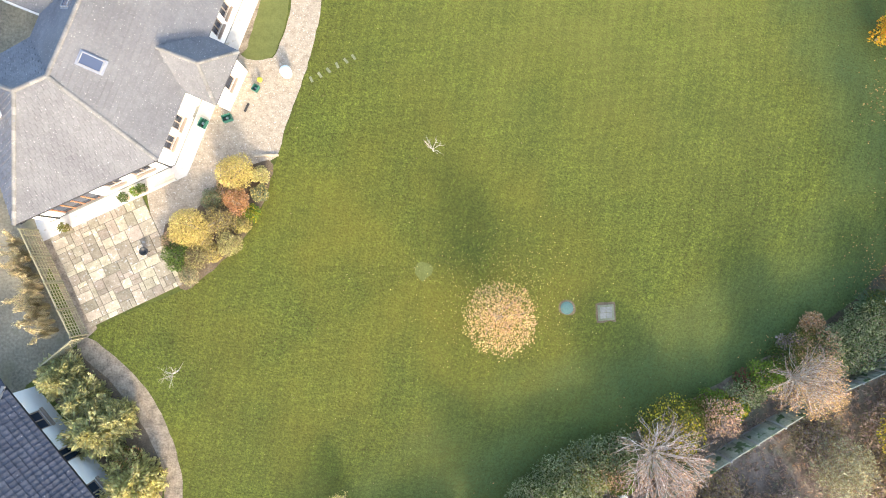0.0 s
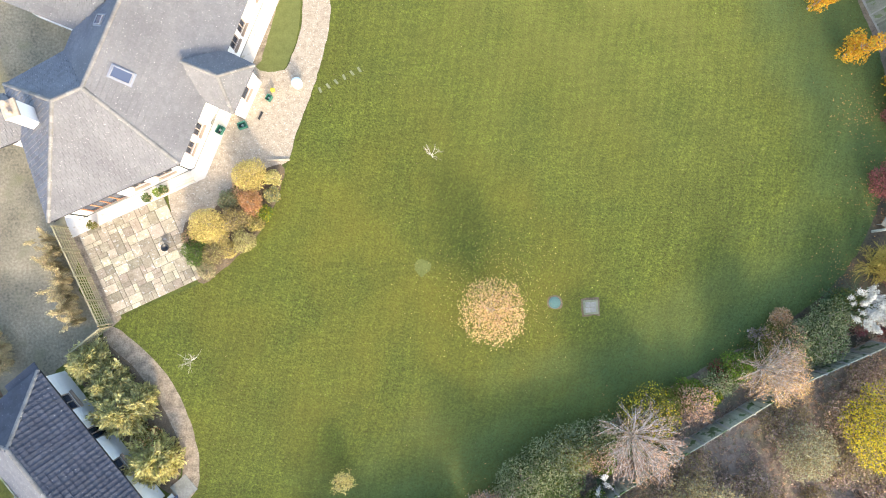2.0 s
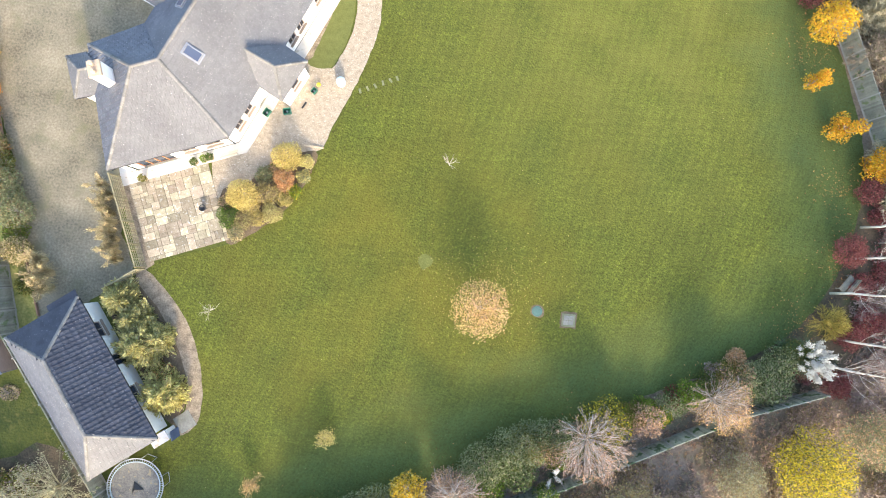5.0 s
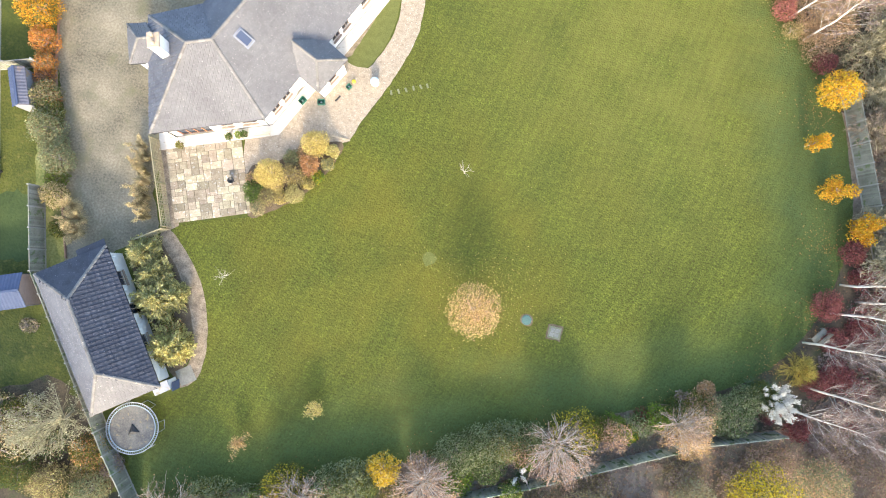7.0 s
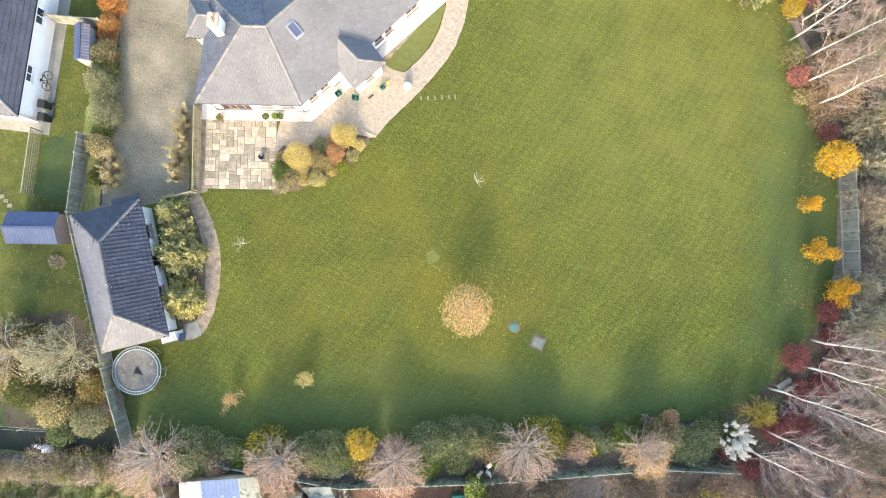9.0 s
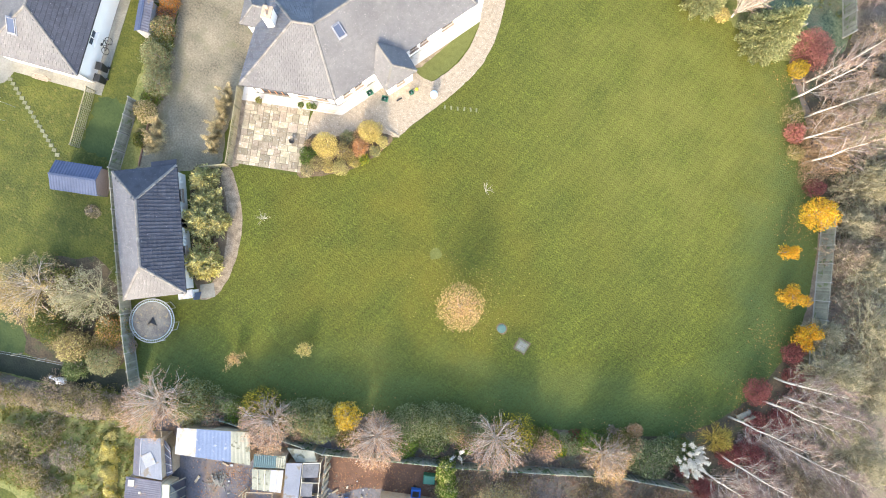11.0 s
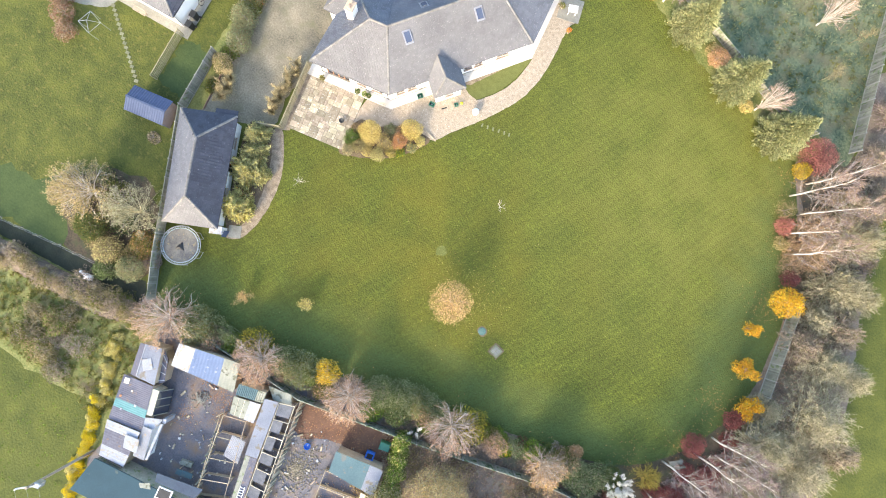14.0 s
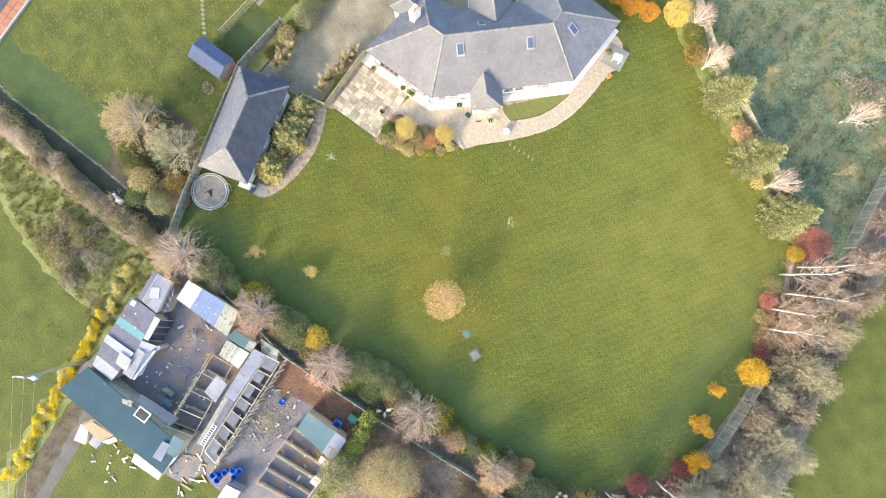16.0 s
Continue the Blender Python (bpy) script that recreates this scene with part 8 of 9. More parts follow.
for i, (x, y, m) in enumerate(((-17.9, 4.6, LEAF_BRIGHT), (-17.5, 4.8, LEAF_GREEN), (-22.1, 2.35, LEAF_OLIVE), (-18.6, 4.25, LEAF_GREEN))):
    potted_plant(x, y, m, "leafy plant in a clay pot against the house", 510 + i)
bench_t = thing("patio_bench", (-16.2, 5.25, 0.045), "pale slatted bench against the house wall", "bench")
for k in range(4):
    part("slat", Shape().beam((-16.75, 4.8 + k * 0.1, 0.48), (-15.55, 5.38 + k * 0.1, 0.48), 0.08, 0.03), PALE_PLANK, bench_t)
for k in (0.0, 1.0):
    part("leg", Shape().beam((-16.65 + 1.0 * k, 4.95 + 0.5 * k, 0.045), (-16.65 + 1.0 * k, 4.95 + 0.5 * k, 0.47), 0.07, 0.07), PALE_PLANK, bench_t)

# bench at the lawn edge
gb = thing("garden_bench", (33.4, 3.5, 0), "weathered grey slatted bench at the lawn edge", "bench")
bd, bs = Vector((0.55, 0.83, 0)), Vector((0.83, -0.55, 0))
for k in range(5):
    o = Vector((33.3, 3.45, 0.44)) + bs * (k * 0.11 - 0.22)
    part("slat", Shape().beam(o - bd * 0.75, o + bd * 0.75, 0.085, 0.03), FENCE_WOOD, gb)
for k in range(3):
    o = Vector((33.3, 3.45, 0.6 + 0.14 * k)) + bs * (0.32 + 0.03 * k)
    part("back_slat", Shape().beam(o - bd * 0.75, o + bd * 0.75, 0.03, 0.09), FENCE_WOOD, gb)
for i in (-0.68, 0.68):
    for j in (-0.2, 0.3):
        o = Vector((33.3, 3.45, 0)) + bd * i + bs * j
        part("leg", Shape().beam(o, o + Vector((0, 0, 0.95 if j > 0 else 0.44)), 0.06, 0.06), FENCE_WOOD, gb)

# paved corner with oil tank at the path's end
pad = thing("tank_base", (-10.4, 27.9, 0), "paved corner with timber edging by the path", "paving", kind="structure")
part("slab", Shape().box((-10.5, 27.85, 0.035), (2.5, 2.6, 0.07), 32), CONCRETE, pad)
tank = thing("garden_table", (-10.2, 27.7, 0.07), "white plastic garden table on the paved corner", "table")
part("tabletop", Shape().box((-10.2, 27.7, 0.78), (1.0, 0.8, 0.05), 40, 0.01), WHITE_PVC, tank)
for i in (-0.4, 0.4):
    for j in (-0.3, 0.3):
        o = Matrix.Rotation(radians(40), 3, "Z") @ Vector((i, j, 0))
        part("leg", Shape().box((-10.2 + o.x, 27.7 + o.y, 0.41), (0.06, 0.06, 0.68), 40), WHITE_PVC, tank)
potted_plant(-11.3, 27.2, LEAF_OLIVE, "straw-coloured plant in a pot by the path", 520, 0.4)
potted_plant(-8.8, 25.9, LEAF_RUST, "rusty plant in a pot by the path", 521, 0.3)
solid("dark_canopy", Shape().slab([(-26.0, -7.9, 2.12), (-24.3, -6.4, 2.12), (-23.9, -6.9, 2.2), (-25.6, -8.35, 2.2)], 0.06), TILE_DARK, "dark blue canopy over the garage entrance", "canopy")
lean = thing("store_cupboard", (-16.6, -16.5, 0), "low white store with open door by the garage", "cupboard")
part("body", Shape().box((-16.9, -16.2, 0.65), (1.2, 0.7, 1.3), 41), RENDER_WALL, lean)
part("lid", Shape().box((-16.9, -16.2, 1.33), (1.3, 0.8, 0.06), 41, 0.02), SHEET_WHITE, lean)
part("door", Shape().box((-16.2, -15.95, 0.6), (0.05, 0.7, 1.1), 20), BLUE_STEEL, lean)
solid("paving_apron", Shape().box((-15.9, -15.2, 0.03), (1.3, 1.3, 0.05), 41, 0.01), CONCRETE, "small concrete apron beside the garage", "paving", kind="structure")

# corner of a brick terrace beyond the neighbouring garden
ob_d, ob_n = Vector((-0.47, 0.88)), Vector((-0.88, -0.47))
o0 = Vector((-44.2, -32.4)) - ob_d * 2.5
o1 = o0 + ob_d * 11.0
out = thing("brick_terrace", (o0.x, o0.y, 0), "low terracotta brick terrace with a white kerb", "terrace")
part("kerb", Shape().beam(lift(o0, 0.12), lift(o1, 0.12), 0.22, 0.26), POST_CONCRETE, out, "pale concrete kerb")
for i in range(11):
    for j in range(2):
        p = o0 + ob_d * (i + 0.5) + ob_n * (0.5 + 0.78 * j)
        part("paving_slab", Shape().box((p.x, p.y, 0.1), (0.76, 0.97, 0.2), math.degrees(math.atan2(ob_n.y, ob_n.x)), 0.01), CLAY_TILE, out)
part("sunken_floor", Shape().prism([tuple(p) for p in (o0 + ob_n * 1.7, o1 + ob_n * 1.7, o1 + ob_n * 5.0, o0 + ob_n * 5.0)], 0.0, 0.12), TILE_DARK, out, "dark blue-grey floor")


# ---- the yard of sheds ----
def roof_sheet(name, quad, z, mat, parent, rib=0.16, amp=0.025, fall=0.0, label=""):
    """A ribbed sheet over four plan corners; its ribs run from the first edge to the third."""
    a, b, c, d = (Vector((*p, z)) for p in quad)
    c.z -= fall
    d.z -= fall
    n = max(2, int((b - a).length / rib) * 2)
    shp = Shape()
    top, low = [], []
    for i in range(n + 1):
        k = i / n
        up = amp * (1 if i % 2 else -1)
        p, q = a.lerp(b, k), d.lerp(c, k)
        top += [(p.x, p.y, p.z + up), (q.x, q.y, q.z + up)]
        low += [(p.x, p.y, p.z + up - 0.02), (q.x, q.y, q.z + up - 0.02)]
    faces = [(2 * i, 2 * i + 1, 2 * i + 3, 2 * i + 2) for i in range(n)]
    m = len(top)
    shp.add(top + low, faces + [tuple(m + j for j in reversed(f)) for f in faces] + [(2 * i, 2 * i + 2, m + 2 * i + 2, m + 2 * i) for i in range(n)] + [(2 * i + 1, m + 2 * i + 1, m + 2 * i + 3, 2 * i + 3) for i in range(n)]
            + [(0, m, m + 1, 1), (m - 2, m - 1, 2 * m - 1, 2 * m - 2)])
    return part(name, shp, mat, parent, label)


def hut(name, quad, z, label, wall_mat, sheets=(), rib=0.16, amp=0.025, fall=0.15, walls=(0, 1, 2, 3), roof_mat=None, category="shed"):
    """A lean-to: walls under four plan corners and one roof, or strips of it (from, to, material) along its first edge."""
    q = [Vector(p) for p in quad]
    c = sum(q, Vector((0, 0))) / 4
    h = thing(name, (c.x, c.y, 0), label, category)
    for i in walls:
        a, b = q[i], q[(i + 1) % 4]
        a, b = c + (a - c) * 0.95, c + (b - c) * 0.95
        inn = (c - (a + b) / 2).normalized() * 0.06
        part("wall", Shape().prism([tuple(a), tuple(b), tuple(b + inn), tuple(a + inn)], 0.0, z - fall - 0.06), wall_mat, h)
    for s, e, m in (sheets or ((0, 1, roof_mat),)):
        sub = [q[0].lerp(q[1], s), q[0].lerp(q[1], e), q[3].lerp(q[2], e), q[3].lerp(q[2], s)]
        roof_sheet("roof_sheet", sub, z, m, h, rib, amp, fall)
    return h


b_hut = hut("timber_shed", ((-12.95, -28.7), (-11.1, -27.5), (-8.9, -30.5), (-11.3, -31.5)), 2.2, "grey felt-roofed shed with a pale rooflight", PLANK, ((0, 0.26, SHEET_DARK), (0.26, 1, FELT_GREY)), 0.5, 0.006)
part("rooflight", Shape().box((-10.9, -29.6, 2.16), (1.15, 0.95, 0.06), -32, 0.015), SHEET_WHITE, b_hut)
part("ridge_strip", Shape().beam((-12.5, -28.35, 2.22), (-10.75, -31.2, 2.1), 0.1, 0.03), SHEET_WHITE, b_hut)
cold = hut("cold_frame", ((-11.0, -27.7), (-10.0, -28.1), (-8.6, -30.0), (-8.9, -30.5)), 1.6, "grey glazed lean-to beside the felt shed", PLANK, ((0, 1, SHEET_DARK),), 0.5, 0.004, 0.3)
for k in (0.15, 0.4, 0.65, 0.9):
    a, b = Vector((-11.0, -27.7, 1.63)).lerp(Vector((-8.9, -30.5, 1.4)), k), Vector((-10.0, -28.1, 1.63)).lerp(Vector((-8.6, -30.0, 1.4)), k)
    part("glazing_bar", Shape().beam(a, b, 0.06, 0.05), GALV, cold)
c_hut = hut("corrugated_shed", ((-11.7, -31.9), (-9.4, -35.8), (-6.3, -34.4), (-8.9, -30.7)), 2.1, "long low shed under grey and teal corrugated sheets", PLANK, ((0, 0.53, SHEET_DARK), (0.53, 0.71, SHEET_TEAL), (0.71, 1.0, SHEET_DARK)), 0.18, 0.005)
for x, y, s, m, lab in ((-11.0, -32.1, 0.5, PALE_PLANK, "pale square board lying on a shed roof"), (-10.3, -33.5, 0.2, TERRACOTTA_WOOD, "red scrap on a shed roof"), (-8.6, -33.1, 0.22, SHEET_WHITE, "pale scrap sheet lying on a shed roof"), (-9.3, -34.3, 0.18, SHEET_WHITE, "pale scrap sheet lying on a shed roof"), (-9.9, -32.4, 0.16, PALE_PLANK, "small offcut lying on a shed roof")):
    solid("loose_sheet", Shape().box((x, y, 2.13), (s, s * 1.1, 0.05), 30), m, lab, "board")
d_hut = hut("lean_to", ((-8.9, -31.0), (-7.5, -33.2), (-6.8, -32.8), (-8.2, -30.7)), 1.9, "narrow lean-to with cream panel roof", PALE_PLANK, ((0, 1, PALE_PLANK),), 0.4, 0.004)
part("glazed_front", Shape().slab([(-8.15, -30.7, 1.6), (-6.8, -32.8, 1.6), (-6.2, -32.2, 0.4), (-7.6, -30.2, 0.4)], 0.04), GLASS, d_hut)
for k in (0.0, 0.33, 0.66, 1.0):
    part("glazing_bar", Shape().beam(Vector((-8.15, -30.7, 1.64)).lerp(Vector((-6.8, -32.8, 1.64)), k), Vector((-7.6, -30.2, 0.44)).lerp(Vector((-6.2, -32.2, 0.44)), k), 0.09, 0.05), FENCE_WOOD, d_hut)
e_hut = hut("corrugated_shed", ((-9.4, -35.85), (-7.25, -38.65), (-4.85, -37.8), (-6.3, -34.45)), 2.25, "shed roofed with white and purplish sheets", PLANK, ((0, 0.24, SHEET_WHITE), (0.24, 0.68, SHEET_DARK), (0.68, 1.0, SHEET_WHITE)), 0.25, 0.005)
part("patch_sheet", Shape().slab([(-7.1, -35.5, 2.27), (-5.8, -34.9, 2.2), (-5.0, -36.0, 2.18), (-6.3, -36.5, 2.24)], 0.03), SHEET_WHITE, e_hut, "pale patching sheet")
part("fascia", Shape().beam((-7.3, -38.7, 2.1), (-4.85, -37.85, 2.05), 0.06, 0.3), GUTTER, e_hut)
f_hut = hut("lean_to", ((-6.6, -33.9), (-5.8, -33.5), (-4.0, -36.1), (-5.1, -36.6)), 2.0, "grey-roofed lean-to with white boarded front", RENDER_WALL, ((0, 1, SHEET_GREY),), 0.5, 0.004)
part("white_fascia", Shape().beam((-5.55, -32.5, 1.75), (-3.9, -35.9, 1.75), 0.22, 0.3), SHEET_WHITE, f_hut)
part("awning", Shape().slab([(-7.3, -33.4, 1.95), (-6.7, -34.2, 1.95), (-5.7, -33.5, 1.8), (-5.8, -32.2, 1.75)], 0.04), SHEET_WHITE, f_hut, "white awning board")
part("post", Shape().box((-5.6, -32.2, 0.9), (0.3, 0.45, 1.8), 30), SHEET_WHITE, f_hut)
hut("open_barn", ((-10.4, -25.9), (-4.9, -22.8), (-3.2, -25.2), (-9.3, -28.0)), 2.3, "open-fronted shed with white, blue and cream roof sheets", PLANK, ((0, 0.27, SHEET_WHITE), (0.27, 0.74, SHEET_BLUE), (0.74, 1.0, SHEET_CREAM)), 0.3, 0.012, 0.2, (0, 1, 3))
hut("corrugated_shed", ((-3.5, -24.2), (-1.0, -22.8), (-0.5, -23.8), (-2.9, -25.2)), 2.2, "small shed under mossy green-grey corrugated sheets", PLANK, ((0, 0.7, FELT_TURQ), (0.7, 1.0, SHEET_CREAM)), 0.18, 0.035, 0.1)
i_hut = hut("poultry_shed", ((-2.9, -25.4), (-0.5, -24.0), (0.4, -25.8), (-1.9, -26.9)), 2.1, "pale flat-roofed poultry shed with stains", PALE_PLANK, ((0, 0.6, SHEET_CREAM), (0.6, 1.0, SHEET_WHITE)), 0.6, 0.004, 0.1)
for k in (0.2, 0.42, 0.8):
    part("roof_batten", Shape().beam(Vector((-2.9, -25.4, 2.13)).lerp(Vector((-0.5, -24.0, 2.13)), k), Vector((-1.9, -26.9, 2.03)).lerp(Vector((0.4, -25.8, 2.03)), k), 0.05, 0.04), PALE_PLANK, i_hut)
hut("kennel_range", ((-0.7, -23.4), (0.5, -22.6), (3.3, -27.8), (2.2, -28.4)), 2.0, "long narrow kennel range with grey felt roof", PLANK, ((0, 1, FELT_GREY),), 0.8, 0.004, 0.02)
hut("kennel_range", ((2.25, -28.45), (3.35, -27.85), (6.1, -32.6), (5.2, -33.3)), 1.95, "lower kennel roof of weathered boards", PLANK, ((0, 0.4, FENCE_WOOD), (0.4, 1, SHEET_DARK)), 0.35, 0.01, 0.02)
hut("boarded_roof", ((-1.4, -22.4), (0.8, -21.3), (1.6, -22.0), (0.0, -23.0)), 1.7, "mossy flat roof under the copper tree", PLANK, ((0, 1, SHEET_CREAM),), 0.5, 0.004, 0.05)


def run_frame(name, quad, cells, h, label, mat, posts=True, mesh_sides=True):
    """An open timber pen: rails round four corners, cross rails and posts."""
    q = [Vector((*p, 0)) for p in quad]
    r = thing(name, tuple(sum(q, Vector()) / 4), label, "animal pen")
    z = Vector((0, 0, h))
    for i in range(4):
        part("rail", Shape().beam(q[i] + z, q[(i + 1) % 4] + z, 0.07, 0.07), mat, r)
    for i in range(cells + 1):
        a, b = q[0].lerp(q[3], i / cells), q[1].lerp(q[2], i / cells)
        part("cross_rail", Shape().beam(a + z, b + z, 0.06, 0.06), mat, r)
        for p in (a, b):
            part("post", Shape().beam(p, p + z, 0.07, 0.07), mat, r)
        part("low_board", Shape().beam(a + Vector((0, 0, 0.25)), b + Vector((0, 0, 0.25)), 0.03, 0.5), PLANK, r)
    return r


kr = run_frame("kennel_run", ((0.6, -22.7), (1.9, -21.8), (8.0, -32.6), (6.4, -33.0)), 7, 1.8, "row of wire-topped timber kennel runs", PALE_PLANK)
for i in range(7):
    rr = random.Random(40 + i)
    wq = [Vector((0.6, -22.7)), Vector((1.9, -21.8)), Vector((8.0, -32.6)), Vector((6.4, -33.0))]
    k0, k1, side = (i + 0.06) / 7, (i + rr.uniform(0.6, 0.94)) / 7, rr.uniform(0.55, 0.95)
    a, b = wq[0].lerp(wq[3], k0), wq[1].lerp(wq[2], k0)
    d, c = wq[0].lerp(wq[3], k1), wq[1].lerp(wq[2], k1)
    b, c = a.lerp(b, side), d.lerp(c, side)
    part("cover_sheet", Shape().slab([(*a, 1.75), (*b, 1.72), (*c, 1.7), (*d, 1.75)], 0.02), RUN_COVER, kr)
run_frame("poultry_run", ((-2.2, -27.6), (-0.2, -26.4), (4.4, -33.4), (2.2, -35.2)), 4, 1.7, "timber poultry run with mixed boards", PLANK)
hut("run_roof", ((-0.1, -28.2), (1.3, -27.7), (2.4, -29.7), (0.8, -30.2)), 1.75, "grey corrugated sheet over the run", PLANK, ((0, 1, SHEET_GREY),), 0.16, 0.02, 0.05, ())
wall_p = thing("pallet_wall", (5.2, -27.2, 0), "wall of upright reclaimed planks and pallets", "fence")
for i in range(58):
    k = i / 58
    rr = random.Random(i)
    x, y = 2.0 + (8.5 - 2.0) * k, -21.2 + (-33.2 + 21.2) * k
    o = rr.uniform(0.05, 0.35)
    part("plank", Shape().beam((x + o * 0.8, y + o * 0.4, 0.02), (x + rr.uniform(-0.2, 0.2), y - rr.uniform(0, 0.35), rr.uniform(1.2, 1.5)), 0.16, 0.03), (PALE_PLANK, PLANK, FENCE_WOOD)[i % 3], wall_p)
for z in (0.4, 1.1):
    part("rail", Shape().beam((1.9, -21.2, z), (8.4, -33.2, z), 0.1, 0.1), PLANK, wall_p)
wall_q = thing("plank_wall", (0, -31.8, 0), "ragged line of leaning planks and rails", "fence")
for i in range(26):
    k = i / 26
    rr = random.Random(100 + i)
    x, y = -2.4 + 4.6 * k, -28.2 + (-35.6 + 28.2) * k
    part("plank", Shape().beam((x, y, 0.02), (x + rr.uniform(-0.2, 0.2), y + rr.uniform(-0.3, 0.3), rr.uniform(1.1, 1.7)), 0.14, 0.03), (PALE_PLANK, PLANK, FENCE_WOOD)[i % 3], wall_q)
part("rail", Shape().beam((-2.4, -28.2, 1.1), (2.2, -35.6, 1.1), 0.05, 0.1), PLANK, wall_q)

barn = thing("long_barn", (-0.61, -38.50, 0), "long barn with dark green felt roof", "barn")
GQ = [(-6.59, -42.66), (6.19, -37.49), (4.66, -34.54), (-7.30, -39.11)]
part("roof", Shape().slab([(*p, 2.3 + (0.12 if i < 2 else 0)) for i, p in enumerate(GQ)], 0.12), FELT_GREEN, barn, "dark green felt roof")
for i, m in ((0, RENDER_WALL), (1, RENDER_WALL), (2, FENCE_WOOD), (3, FENCE_WOOD)):
    c = Vector((-0.76, -38.45))
    a, b = (c + (Vector(GQ[k % 4]) - c) * 0.975 for k in (i, i + 1))
    part("wall", Shape().prism([tuple(p) for p in (a, b, b + (c - b) * 0.03, a + (c - a) * 0.03)], 0, 2.16), m, barn)
sk = part("rooflight", Shape().box((-0.20, -36.42, 2.4), (1.45, 1.15, 0.12), 25), WHITE_PVC, barn, "white-framed roof opening")
part("pane", Shape().box((-0.20, -36.42, 2.47), (1.22, 0.92, 0.02), 25), BLACK_PLASTIC, sk)
part("patch", Shape().slab([(3.24, -35.86, 2.46), (3.95, -35.36, 2.44), (5.07, -36.98, 2.48), (4.16, -37.49, 2.48)], 0.04), FELT_GREY, barn, "grey patched felt sheet")
part("patch", Shape().slab([(-2.64, -37.49, 2.4), (-1.93, -36.67, 2.4), (-1.42, -37.08, 2.4), (-2.23, -37.69, 2.4)], 0.05), SHEET_CREAM, barn, "pale loose sheet")
hut("tarpaulin_store", ((-2.2, -35.5), (2.0, -33.3), (2.1, -34.5), (-1.7, -36.2)), 2.52, "lean-to covered with dark blue sheeting", PLANK, ((0, 0.45, TARP_BLUE), (0.45, 1, TARP_BLUE)), 0.6, 0.004, 0.02, ())
hut("corner_store", ((3.2, -34.6), (4.4, -33.9), (5.4, -35.6), (4.4, -36.2)), 2.5, "small store with grey-green roof", PLANK, ((0, 1, FELT_TURQ),), 0.5, 0.004, 0.1)
hut("garden_hut", ((-2.3, -42.7), (-2.1, -41.6), (0.3, -40.5), (0.2, -42.0)), 1.9, "tan felt-roofed hut behind the barn", PLANK, ((0, 1, TAN_FELT),), 0.8, 0.004, 0.2)
hut("garden_hut", ((-2.4, -42.75), (-1.6, -42.25), (-0.3, -43.6), (-1.3, -44.4)), 1.85, "cream-roofed half of the hut behind the barn", PALE_PLANK, ((0, 1, CREAM_ROOF),), 0.9, 0.004, 0.35)
hut("cold_frame", ((-1.4, -42.4), (0.1, -42.05), (0.7, -43.2), (-0.25, -43.6)), 1.1, "grey glazed frame beside the tan hut", SHEET_GREY, ((0, 0.6, SHEET_GREY), (0.6, 1.0, FELT_GREY)), 0.5, 0.004, 0.1)
solid("white_panel", Shape().slab([(0.25, -42.1, 1.4), (0.45, -40.6, 1.5), (1.0, -40.9, 1.0), (0.9, -42.2, 0.5)], 0.05), SHEET_WHITE, "curved white panel leaning beside the tan hut", "panel")
hut("lean_to", ((3.0, -39.45), (6.15, -37.95), (6.7, -38.65), (3.6, -40.2)), 1.7, "cream-roofed lean-to behind the green barn", PALE_PLANK, ((0, 1, CREAM_ROOF),), 0.9, 0.004, 0.1)
rd = random.Random(52)
for i in range(26):
    x, y = rd.uniform(5.4, 9.2), rd.uniform(-38.4, -34.4)
    solid("plank", Shape().beam((x, y, 0.06 + 0.01 * (i % 4)), (x + rd.uniform(-1.3, 1.3), y + rd.uniform(-1.0, 1.0), 0.07 + 0.01 * (i % 4)), rd.uniform(0.1, 0.2), 0.05), (PALE_PLANK, PLANK, FENCE_WOOD, TERRACOTTA_WOOD, SHEET_WHITE)[i % 5], "discarded plank lying behind the kennels", "plank", "discarded planks")
for i in range(16):
    x, y = rd.uniform(0.8, 5.0), rd.uniform(-45.0, -41.0)
    solid("plank", Shape().beam((x, y, 0.05), (x + rd.uniform(-0.7, 0.7), y + rd.uniform(-0.6, 0.6), 0.06), rd.uniform(0.08, 0.22), 0.05), (PALE_PLANK, FENCE_WOOD, SHEET_WHITE)[i % 3], "pale scrap plank lying in rough grass", "plank", "discarded planks")
lad = thing("ladder", (5.05, -31.75, 1.95), "white ladder lying on the kennel roof", "ladder")
la, lb = Vector((4.4, -30.6, 1.985)), Vector((5.7, -32.9, 1.985))
ld = (lb - la).normalized()
ls = Vector((-ld.y, ld.x, 0)) * 0.22
for s in (-1, 1):
    part("stile", Shape().beam(la + ls * s, lb + ls * s, 0.06, 0.07), WHITE_PVC, lad)
for i in range(10):
    p = la.lerp(lb, (i + 0.5) / 10)
    part("rung", Shape().beam(p - ls, p + ls, 0.05, 0.04), WHITE_PVC, lad)
